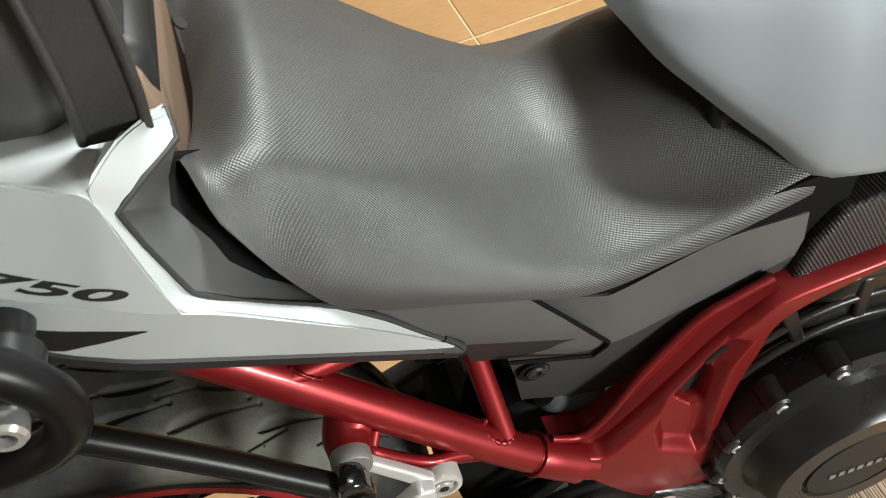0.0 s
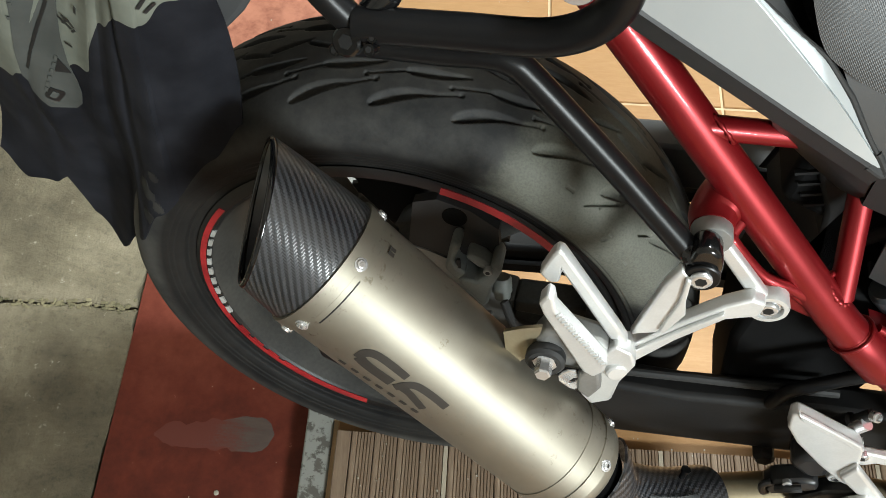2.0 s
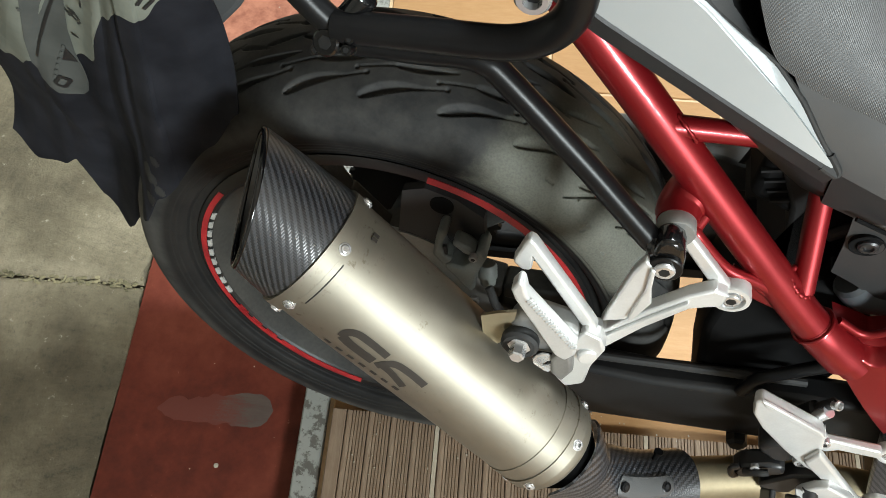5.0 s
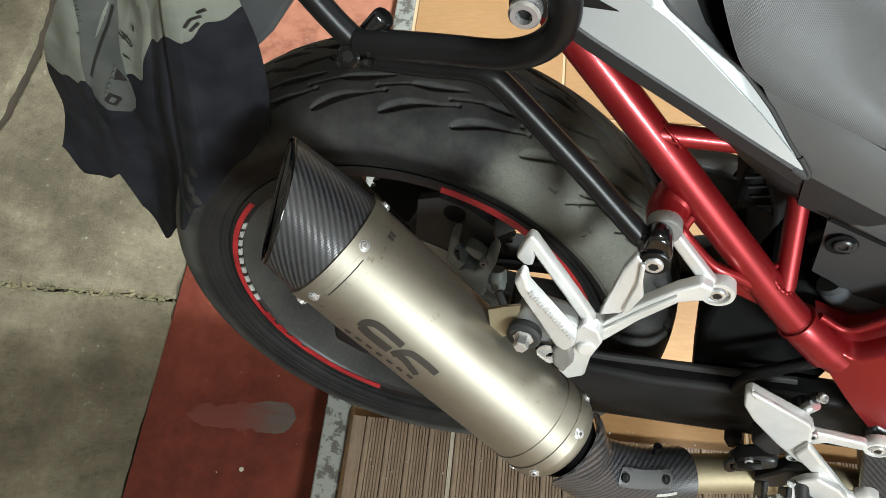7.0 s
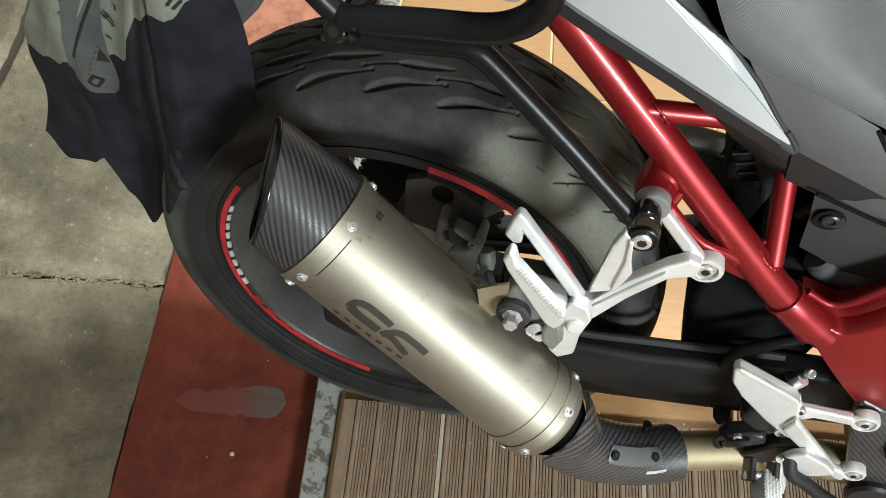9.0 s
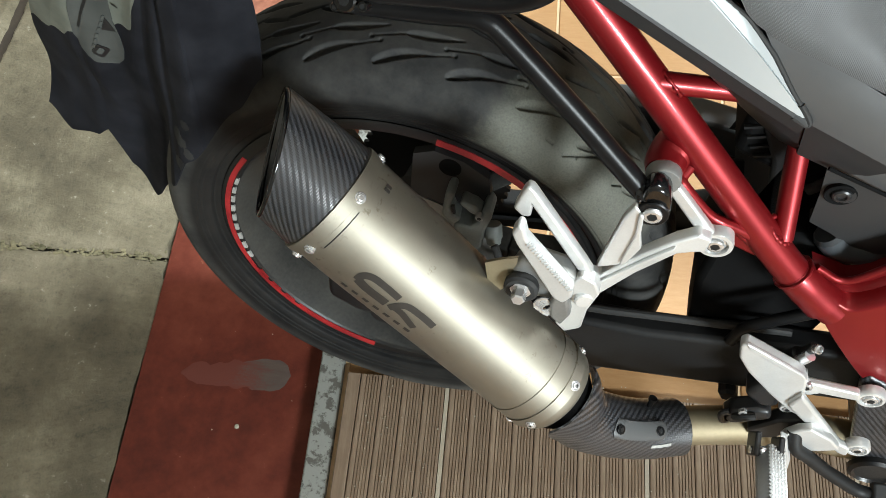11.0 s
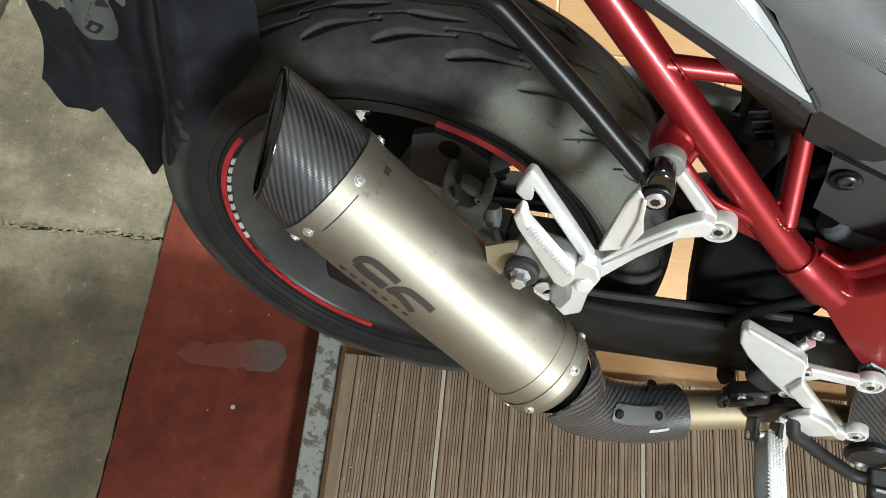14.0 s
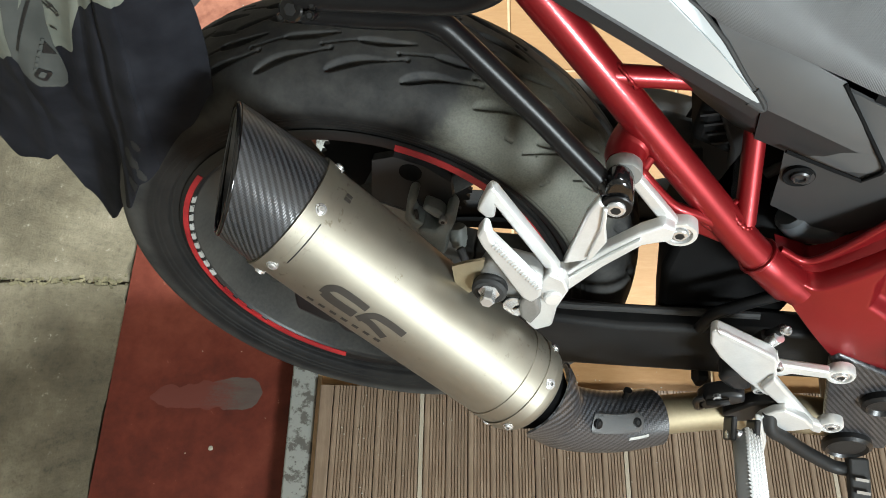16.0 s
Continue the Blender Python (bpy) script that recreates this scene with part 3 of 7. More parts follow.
# a smear of cement on the red paint
bm = bmesh.new()
rows = []
for k in range(25):
    s = k / 24
    x = -0.368 + 0.175 * s
    half = 0.0285 * (0.50 + 0.50 * s) * math.sqrt(max(0.0004, 1 - (max(s - 0.8, 0) / 0.2) ** 2)) * (1 + 0.25 * noise.noise((s * 9, 5, 1)) * (1 - s)) * min(1, s * 9 + 0.15)
    mid = -0.070 + 0.010 * s + 0.003 * noise.noise((s * 5, 0, 0))
    rows.append([(x, mid + half * j * (1 + 0.2 * noise.noise((s * 14, j, 2))), -0.031 + 0.0007 * (1 - j * j) + 0.0001) for j in (-1, -0.6, -0.2, 0.2, 0.6, 1)])
sheet(bm, rows)
ob = part("cement_patch", bm, CEMENT, None, smooth=60)
ob.matrix_world = FLOOR
tagged(ob, "grey cement smear dried on the red painted strip", "stain", "", "stuff")

# small pale chips lying about on the floor
bm = bmesh.new()
rng = random.Random(11)
spots = [(-0.262, -0.147, -0.031), (-0.30, -0.155, -0.031)] + [
    (rng.uniform(-0.07, 0.42), rng.uniform(-0.30, -0.02), 0.0155) for _ in range(130)] + [
    (rng.uniform(-0.42, -0.16), rng.uniform(-0.2, 0.95), -0.031) for _ in range(16)] + [
    (rng.uniform(0.0, 0.5), rng.uniform(0.35, 0.8), 0.0) for _ in range(10)]
for k, (x, y, z) in enumerate(spots):
    r = 0.0042 if k == 0 else rng.uniform(0.0006, 0.0015)
    bmesh.ops.create_icosphere(bm, subdivisions=1, radius=r, matrix=Matrix.Translation((x, y, z + r * 0.3)) @ Matrix.Diagonal((1, rng.uniform(0.6, 1.3), 0.5, 1)))
ob = part("floor_crumbs", bm, GRIT, None)
ob.matrix_world = FLOOR
tagged(ob, "tiny pale crumbs and grit scattered on the floor", "grit", "", "stuff")

for name, x0, x1, y0, y1, z0, z1 in (("wall_north", -3.5, 3.3, 3.2, 3.4, -0.2, 2.7), ("wall_south", -3.5, 3.3, -3.4, -3.2, -0.2, 2.7),
                                      ("wall_east", 3.2, 3.4, -3.4, 3.4, -0.2, 2.7), ("wall_west", -3.6, -3.4, -3.4, 3.4, -0.2, 2.7)):
    flat_box(name, x0, x1, y0, y1, z0, z1, PLASTER, "plain off-white plastered wall", category="wall")
flat_box("ceiling", -3.5, 3.3, -3.4, 3.4, 2.6, 2.7, PLASTER, "plain off-white ceiling", category="ceiling")

# ---- the motorcycle, in its own upright frame: x ahead, y to its left, z up from the rear tyre's foot ----
BIKE = thing("motorcycle", "grey naked motorcycle with red frame, leaning on its stand", "motorcycle", pose(0, 0, 0, LEAN, 0, 0))


def on_wheel(r, degrees, y):
    a = radians(degrees)
    return Vector((r * math.cos(a), y, 0.312 + r * math.sin(a)))


def ring(bm, profile, sides=96, arc=(0, 360)):
    """Turned about the axle: profile of (y, radius); arc counted from straight ahead, upwards."""
    full = arc[1] - arc[0] >= 360
    n = sides if full else sides + 1
    rings = [[bm.verts.new(on_wheel(r, arc[0] + (arc[1] - arc[0]) * k / sides, y)) for k in range(n)] for y, r in profile]
    for a, b in zip(rings, rings[1:] + rings[:1]):
        for k in range(n if full else n - 1):
            m = (k + 1) % n
            bm.faces.new((a[k], a[m], b[m], b[k]))
    if not full:
        bm.faces.new([r[0] for r in rings]), bm.faces.new([r[-1] for r in rings])
    return bm


# tyre with its tread cut into the mesh
def tyre():
    shape = [(0.0600, 0.2225), (0.0635, 0.2290), (0.0650, 0.2350), (0.0658, 0.2392), (0.0690, 0.2402), (0.0728, 0.2420), (0.0775, 0.2505), (0.0805, 0.2610), (0.0810, 0.2700),
             (0.0790, 0.2810), (0.0740, 0.2905), (0.0650, 0.2985), (0.0530, 0.3045), (0.0380, 0.3088), (0.0200, 0.3114), (0.0, 0.3120)]
    line = curve([(y, 0, r) for y, r in shape], 12)
    half = np.array([[q.x, q.z] for q in line])
    reach = np.r_[0, np.cumsum(np.hypot(*np.diff(half, axis=0).T))]
    m = 112
    want = np.linspace(0, reach[-1], m)
    prof = np.stack([np.interp(want, reach, half[:, 0]), np.interp(want, reach, half[:, 1])], 1)
    from_crown = reach[-1] - want
    y = np.r_[-prof[:, 0], prof[-2::-1, 0]]
    r = np.r_[prof[:, 1], prof[-2::-1, 1]]
    b = np.r_[from_crown, -from_crown[-2::-1]]
    n, pitches = 2500, 27
    a = np.arange(n) / n * 2 * np.pi * 0.312
    pitch = 2 * np.pi * 0.312 / pitches
    A, B = np.meshgrid(a, b, indexing="ij")
    depth = np.zeros_like(A)

    def ramp_in(q):
        q = np.clip(q, 0, 1)
        return q * q * (3 - 2 * q)

    def cut(a0, b0, a1, b1, w0, w1, deep, bow=0.0):
        nonlocal depth
        for flip in (1, -1):
            for turn in (0, 1):
                u = (A + (0 if flip > 0 else pitch / 2)) % pitch + turn * pitch
                v = B * flip
                da, db = a1 - a0, b1 - b0
                s = np.clip(((u - a0) * da + (v - b0) * db) / (da * da + db * db), 0, 1)
                off = np.hypot(u - a0 - s * da, v - b0 - s * db + bow * np.sin(np.pi * s))
                w = w0 + (w1 - w0) * s
                depth = np.maximum(depth, deep * ramp_in((w + 0.0006 - off) / 0.0024))

    def leaf(a0, b0, a1, b1, wide, deep, bow):
        """A blade that swells from its root and thins out to a point."""
        nonlocal depth
        for flip in (1, -1):
            for turn in (0, 1):
                u = (A + (0 if flip > 0 else pitch / 2)) % pitch + turn * pitch
                v = B * flip
                da, db = a1 - a0, b1 - b0
                s = np.clip(((u - a0) * da + (v - b0) * db) / (da * da + db * db), 0, 1)
                off = np.hypot(u - a0 - s * da, v - b0 - s * db + bow * np.sin(np.pi * s))
                w = 0.0008 + wide * np.sin(np.pi * s ** 0.62) ** 0.8
                depth = np.maximum(depth, deep * ramp_in((w - off) / 0.0024))

    # angles run against the travel: a thick hooked root at the shoulder that thins out forwards to a round sipe, and its reverse nearer the crown
    leaf(0.087, 0.0625, 0.028, 0.0445, 0.0052, 0.0050, 0.0035)
    cut(0.040, 0.0480, 0.012, 0.0395, 0.0011, 0.0008, 0.0045)
    cut(0.012, 0.0395, 0.0115, 0.0395, 0.0022, 0.0022, 0.0045)
    cut(0.094, 0.0350, 0.0935, 0.0350, 0.0022, 0.0022, 0.0045)
    cut(0.094, 0.0350, 0.052, 0.0245, 0.0008, 0.0012, 0.0045)
    leaf(0.062, 0.0265, 0.006, 0.0190, 0.0046, 0.0050, -0.002)
    leaf(0.050, 0.0040, 0.008, -0.009, 0.0030, 0.0045, 0.0)
    # single nicks and scuffs in the dusty shoulder
    for a0, b0, a1, b1, w in ((0.3104, 0.0778, 0.2777, 0.0580, 0.0017), (0.3010, 0.0700, 0.2960, 0.0735, 0.0008), (0.2695, 0.0914, 0.2690, 0.0905, 0.0026), (0.2700, 0.0850, 0.2660, 0.0840, 0.0009),
                              (0.3349, 0.0747, 0.3267, 0.0752, 0.0009), (0.2450, 0.0669, 0.2287, 0.0559, 0.0020), (0.2330, 0.0935, 0.2270, 0.0925, 0.0007)):
        s = np.clip(((A - a0) * (a1 - a0) + (B - b0) * (b1 - b0)) / ((a1 - a0) ** 2 + (b1 - b0) ** 2), 0, 1)
        off = np.hypot(A - a0 - s * (a1 - a0), B - b0 - s * (b1 - b0))
        depth = np.maximum(depth, 0.0042 * ramp_in((w + 0.0006 - off) / 0.0018))
    # moulded ribs on the sidewall
    rib = 0.0010 * (np.abs(B - 0.124) < 0.0014) + 0.0011 * (np.abs(B - 0.118) < 0.0014) + 0.0007 * (np.abs(np.hypot(A - 0.2532, B - 0.1014) - 0.0062) < 0.0011)
    bm = bmesh.new()
    rr = r[None, :] - depth + rib
    X, Z = rr * np.cos(a / 0.312)[:, None], 0.312 + rr * np.sin(a / 0.312)[:, None]
    k = len(y)
    verts = np.stack([X, np.broadcast_to(y, X.shape), Z], -1).reshape(-1, 3)
    i, j = np.meshgrid(np.arange(n), np.arange(k - 1), indexing="ij")
    nxt = (i + 1) % n
    faces = np.stack([i * k + j, i * k + j + 1, nxt * k + j + 1, nxt * k + j], -1).reshape(-1, 4)
    me = bpy.data.meshes.new("tyre")
    me.from_pydata(verts.tolist(), [], faces.tolist())
    me.materials.append(TYRE)
    me.polygons.foreach_set("use_smooth", [True] * len(me.polygons))
    ob = new("tyre", me)
    ob.parent = WHEEL
    return tagged(ob, "dusty black sport tyre with curved grooves")


WHEEL = new("rear_wheel")
WHEEL.parent = BIKE
tyre()
bm = ring(bmesh.new(), [(-0.0655, 0.2285), (-0.0665, 0.2255), (-0.0660, 0.2170), (-0.0625, 0.2130), (-0.050, 0.2065), (-0.025, 0.1975), (0.025, 0.1975),
                        (0.050, 0.2065), (0.0625, 0.2130), (0.0660, 0.2170), (0.0665, 0.2255), (0.0655, 0.2285), (0.056, 0.2235), (0.03, 0.206), (-0.03, 0.206), (-0.056, 0.2235)], 160)
part("rim", bm, RIM, WHEEL, "matt dark cast rim, dusty inside")
part("rim_flange", ring(bmesh.new(), [(-0.0660, 0.2300), (-0.0668, 0.2270), (-0.0664, 0.2168), (-0.0630, 0.2135), (-0.0640, 0.2200)], 160), RIM_BLACK, WHEEL, "gloss black rim flange")
for a0, a1, r0, r1 in ((8, 81, 0.2165, 0.2252), (145, 203, 0.2190, 0.2252), (203, 231, 0.2196, 0.2252), (231, 259, 0.2150, 0.2252)):
    bm = ring(bmesh.new(), [(-0.0663, r0), (-0.0673, r0), (-0.0676, r1), (-0.0665, r1)], 60, (a0, a1))
    part("rim_stripe", bm, STRIPE_RED, WHEEL, "bright red rim tape")
for k in range(4):  # broken dashes of the tape
    a = 205 + 7.2 * k
    part("rim_stripe", ring(bmesh.new(), [(-0.0663, 0.2152), (-0.0673, 0.2152), (-0.0675, 0.2184), (-0.0665, 0.2184)], 8, (a, a + 4.8)), STRIPE_RED, WHEEL)
for k in range(9):  # white lettering as plain bars
    a = 156 + 4.9 * k
    part("rim_print", ring(bmesh.new(), [(-0.0640, 0.2138), (-0.0664, 0.2138), (-0.0674, 0.2180), (-0.0663, 0.2180)], 6, (a, a + 3.0)), WHITE_TAPE, WHEEL, "white print on the rim")

bm = bmesh.new()
turned(bm, (0, -0.075, 0.312), (0, 1, 0), [(0, 0.026), (0.01, 0.034), (0.045, 0.036), (0.05, 0.055), (0.1, 0.055), (0.105, 0.04), (0.15, 0.034)], 40)
part("hub", bm, RIM, WHEEL)
for k in range(5):
    bm = bmesh.new()
    a = 64 + 72 * k
    for off in (-11, 11):
        line = [on_wheel(0.045, a + off * 0.4, 0.0), on_wheel(0.12, a + off * 0.75, -0.004), on_wheel(0.203, a + off, -0.006)]
        bar(bm, line[0], line[1], 0.034, 0.024, 0.036)
        bar(bm, line[1], line[2], 0.024, 0.030, 0.032)
    part("spoke", bm, RIM, WHEEL, bevel=0.004)
bm = ring(bmesh.new(), [(-0.058, 0.072), (-0.058, 0.120), (-0.053, 0.120), (-0.053, 0.072)], 90)
part("brake_disc", bm, DULL_ALLOY, WHEEL, "worn steel brake disc")
bm = bmesh.new()
teeth = 42
outline = []
for k in range(teeth * 4):
    a, r = 360 * k / teeth / 4 + 3, (0.1015, 0.1015, 0.0955, 0.0955)[k % 4]
    q = on_wheel(r, a, 0)
    outline.append((q.x, q.z))
slab(bm, outline, 0.088, 0.094)
part("sprocket", bm, MATT_BLACK, WHEEL, "toothed rear sprocket", smooth=0)
bm = bmesh.new()
turned(bm, (0, -0.145, 0.312), (0, 1, 0), [(0, 0.016), (0.006, 0.019), (0.02, 0.019), (0.02, 0.011), (0.27, 0.011), (0.27, 0.019), (0.285, 0.019)], 24)
part("axle", bm, MATT_BLACK, BIKE)

# brake caliper on its bracket
CALIPER = part("brake_caliper", slab(bmesh.new(), [(0.0600, 0.4185), (0.0640, 0.4260), (0.0790, 0.4250), (0.0860, 0.4350), (0.0905, 0.4573), (0.0963, 0.4587), (0.1010, 0.4490), (0.0974, 0.4329), (0.0948, 0.4226), (0.0930, 0.3920), (0.0901, 0.3861), (0.0804, 0.3938), (0.0708, 0.4065)], -0.080, -0.050),
               CALIPER_GREY, BIKE, "grey-green cast rear brake caliper", bevel=0.004)
part("caliper_arm", slab(bmesh.new(), [(0.0461, 0.4342), (0.0492, 0.4714), (0.0540, 0.4760), (0.0600, 0.4730), (0.0570, 0.4620), (0.0545, 0.4490), (0.0590, 0.4370), (0.0680, 0.4330), (0.0600, 0.4185), (0.0530, 0.4260)], -0.079, -0.056), CALIPER_GREY, CALIPER, bevel=0.004)
part("bridge", slab(bmesh.new(), [(0.0640, 0.4570), (0.0680, 0.4620), (0.0820, 0.4570), (0.0900, 0.4490), (0.0880, 0.4430), (0.0770, 0.4460)], -0.078, -0.060), CALIPER_GREY, CALIPER, bevel=0.003)
part("pad_spring", bar(bmesh.new(), (0.0585, -0.081, 0.4570), (0.0610, -0.081, 0.4450), 0.0035, 0.0025, 0.003), MATT_BLACK, CALIPER)
bm = bmesh.new()
turned(bm, (0.1010, -0.062, 0.4180), (0.20, -0.35, -0.91), [(0, 0.0085), (0.003, 0.0100), (0.016, 0.0100), (0.019, 0.0085), (0.024, 0.0080), (0.026, 0.0)], 26)
part("guide_boot", bm, CALIPER_GREY, CALIPER, "grey guide-pin boot")
bm = bmesh.new()
turned(bm, (0.0960, -0.080, 0.3780), (0, -1, 0), [(0, 0.0052), (0.004, 0.0052), (0.005, 0.004), (0.005, 0.0022), (0.003, 0.002), (0.003, 0)], 16)
part("bleed_screw", bm, DULL_ALLOY, CALIPER)
part("bracket", slab(bmesh.new(), [(0.0000, 0.300), (0.0080, 0.4950), (0.0300, 0.5050), (0.0620, 0.4980), (0.0900, 0.4800), (0.0960, 0.4400), (0.0850, 0.3700), (0.0500, 0.300)], -0.056, -0.046), BRACKET_AND_SHADE, CALIPER, "black caliper bracket")
# A near-black disc stands for the shade in the bracket's round hole.
bm = bmesh.new()
turned(bm, (0.0480, -0.056, 0.4860), (0, -1, 0), [(-0.001, 0.0120), (0.0008, 0.0120), (0.0008, 0.0)], 28)
part("opening", bm, SHADE_BLACK, CALIPER)
bolt("bolt", (0.0880, -0.080, 0.4480), (0, -1, 0), 0.0045, 0.004, CALIPER, DULL_ALLOY)

bm = bmesh.new()
tube(bm, curve([(0.108, -0.085, 0.41), (0.13, -0.1, 0.39), (0.2, -0.118, 0.385), (0.3, -0.118, 0.40), (0.42, -0.115, 0.42)], 8), 0.0045, 10)
part("brake_hose", bm, RUBBER, BIKE)

# swing arm: two arms and a cross beam
ARM = [(-0.075, 0.295), (-0.04, 0.276), (0.10, 0.266), (0.247, 0.276), (0.425, 0.314), (0.60, 0.355), (0.61, 0.435), (0.42, 0.405), (0.29, 0.374), (0.10, 0.358), (-0.05, 0.350), (-0.075, 0.33)]
SWING = new("swingarm")
SWING.parent = BIKE
FAR_ARM = [(-0.075, 0.25), (0.1, 0.215), (0.25, 0.235), (0.6, 0.33), (0.6, 0.42), (0.42, 0.385), (0.25, 0.30), (0.1, 0.265), (-0.075, 0.30)]
for y0, y1, outline in ((-0.126, -0.094, ARM), (0.098, 0.130, FAR_ARM)):
    part("arm", slab(bmesh.new(), outline, y0, y1), MATT_BLACK, SWING, "satin black box-section arm", bevel=0.007, segments=3)
# Near-black beams: the shade among the innards sits in their colour.
part("cross_beam", slab(bmesh.new(), [(0.345, 0.290), (0.44, 0.315), (0.46, 0.47), (0.40, 0.540), (0.318, 0.520), (0.316, 0.440)], -0.094, 0.010), SHADE_BLACK, SWING, bevel=0.008)
part("cross_beam", slab(bmesh.new(), [(0.380, 0.250), (0.44, 0.315), (0.46, 0.47), (0.40, 0.500), (0.352, 0.400)], 0.010, 0.098), SHADE_BLACK, SWING, bevel=0.008)
for x, z in ((0.395, 0.302), (0.07, 0.265)):
    bm = bmesh.new()
    turned(bm, (x, -0.12, z), (0, -1, 0), [(0, 0.011), (0.012, 0.011), (0.016, 0.008)], 6)
    part("stud", bm, MATT_BLACK, SWING, smooth=0)
bm = bmesh.new()
slab(bm, [(0.0, 0.43), (0.12, 0.475), (0.26, 0.495), (0.42, 0.475), (0.42, 0.455), (0.26, 0.435), (0.12, 0.43), (0.0, 0.41)], 0.085, 0.125)
part("chain_guard", bm, BLACK_PLASTIC, SWING, bevel=0.004)
bm = bmesh.new()
slab(bm, [(0.0, 0.405), (0.45, 0.445), (0.45, 0.430), (0.0, 0.392)], 0.088, 0.104)
slab(bm, [(0.0, 0.222), (0.45, 0.318), (0.45, 0.303), (0.0, 0.208)], 0.088, 0.104)
part("chain", bm, MATT_BLACK, BIKE, "dark drive chain")

# dark panels under the tail and the number-plate carrier
part("undertail", slab(bmesh.new(), [(0.100, 0.757), (0.045, 0.800), (-0.06, 0.862), (-0.10, 0.93), (0.14, 0.89), (0.16, 0.80)], -0.078, 0.078), BLACK_PLASTIC, BIKE, "black plastic undertail", bevel=0.004)
part("plate_carrier", slab(bmesh.new(), [(-0.045, 0.87), (-0.085, 0.745), (-0.128, 0.675), (-0.172, 0.625), (-0.215, 0.60), (-0.30, 0.70), (-0.20, 0.92)], -0.06, 0.06), BLACK_PLASTIC, BIKE, "black plastic number-plate carrier", bevel=0.005)

# shock absorber, battery box and the dark innards below the seat
bm = bmesh.new()
tube(bm, [(0.42, 0.0, 0.43), (0.50, 0.0, 0.66)], 0.024, 20)
SHOCK = part("shock_absorber", bm, MATT_BLACK, BIKE)
bm = bmesh.new()
coil = [Vector((0.428 + 0.055 * k / 90, 0.034 * math.cos(k * 0.42), 0.45 + 0.16 * k / 90 + 0.034 * 0.3 * math.sin(k * 0.42))) + Vector((0.034 * math.sin(k * 0.42), 0, 0)) for k in range(91)]
tube(bm, coil, 0.0055, 8)
part("spring", bm, BLACK_COAT, SHOCK)
# Blacker than the parts round it, with the under-seat shade in its colour.
part("battery_box", slab(bmesh.new(), [(0.30, 0.60), (0.42, 0.56), (0.47, 0.60), (0.47, 0.72), (0.30, 0.75)], -0.070, 0.09), SHADE_BLACK, BIKE, bevel=0.008)
part("rear_mudguard", slab(bmesh.new(), [(0.33, 0.50), (0.36, 0.50), (0.335, 0.60), (0.28, 0.70), (0.15, 0.775), (0.0, 0.80), (-0.06, 0.83), (-0.06, 0.85), (0.1, 0.82), (0.26, 0.75), (0.36, 0.66)], -0.075, 0.075), MATT_BLACK, BIKE, bevel=0.004)
for k in range(4):
    q = Vector((0.300 + 0.006 * k, -0.071, 0.632 - 0.010 * k))
    part("fin", bar(bmesh.new(), q, q + Vector((0.024, 0, 0.009)), 0.0025, 0.0025, 0.004), MATT_BLACK, BIKE)
bm = bmesh.new()
tube(bm, curve([(0.402, -0.092, 0.552), (0.420, -0.092, 0.538), (0.452, -0.090, 0.540)], 6), [0.013] + [0.016] * 11 + [0.013], 20)
part("reservoir", bm, surface("milky_plastic", (0.045, 0.05, 0.055), (0.075, 0.08, 0.085), 0.35), BIKE, "milky grey plastic reservoir")
part("hose", tube(bmesh.new(), curve([(0.375, -0.070, 0.575), (0.388, -0.072, 0.592), (0.405, -0.072, 0.585), (0.41, -0.070, 0.56)], 6), 0.006, 10), RUBBER, BIKE)

# red frame
FRAME = new("frame")
FRAME.parent = BIKE
for sgn in (1, -1):
    bm = bmesh.new()
    tube(bm, curve([(0.06, -0.092 * sgn, 0.8384), (0.12, -0.101 * sgn, 0.7813), (0.20, -0.113 * sgn, 0.7051), (0.25, -0.1207 * sgn, 0.6576), (0.30, -0.128 * sgn, 0.610), (0.34, -0.1335 * sgn, 0.5719), (0.37, -0.137 * sgn, 0.5445), (0.400, -0.139 * sgn, 0.520), (0.425, -0.140 * sgn, 0.503)], 8), 0.0152, 28)
    part("seat_rail", bm, FRAME_RED, FRAME, "glossy red steel tube")
    bm = bmesh.new()
    tube(bm, [(0.3360, -0.078 * sgn, 0.680), (0.3421, -0.092 * sgn, 0.6399), (0.3535, -0.132 * sgn, 0.5736)], 0.0092, 24)
    part("strut", bm, FRAME_RED, FRAME)
    bm = bmesh.new()
    tube(bm, [(0.214, -0.118 * sgn, 0.700), (0.31, -0.094 * sgn, 0.690)], 0.0086, 24)
    part("cross_tube", bm, FRAME_RED, FRAME)


def weld_bead(at, axis, radius, arc, thick=0.0021):
    """A rippled weld bead bent round an axis."""
    side, up, way = basis(axis)
    n = 30
    line, fat = [], []
    for k in range(n + 1):
        a = radians(arc[0] + (arc[1] - arc[0]) * k / n)
        line.append(Vector(at) + radius * (math.cos(a) * side + math.sin(a) * up))
        fat.append(thick * (0.85 + 0.3 * (k % 2)))
    part("weld", tube(bmesh.new(), line, fat, 8), FRAME_RED, FRAME)


def weld_seam(at, long, short, thick, lumps=15):
    """A lumpy oval weld seam round a joint: its long and short half axes as vectors."""
    at, long, short = Vector(at), Vector(long), Vector(short)
    n = lumps * 4
    line = [at + long * math.cos(2 * math.pi * k / n) + short * math.sin(2 * math.pi * k / n) for k in range(n + 1)]
    part("weld", tube(bmesh.new(), line, [thick * (1 + 0.28 * math.cos(math.pi * k / 2) + 0.12 * math.sin(1.7 * k)) for k in range(n + 1)], 8), FRAME_RED, FRAME, smooth=80)


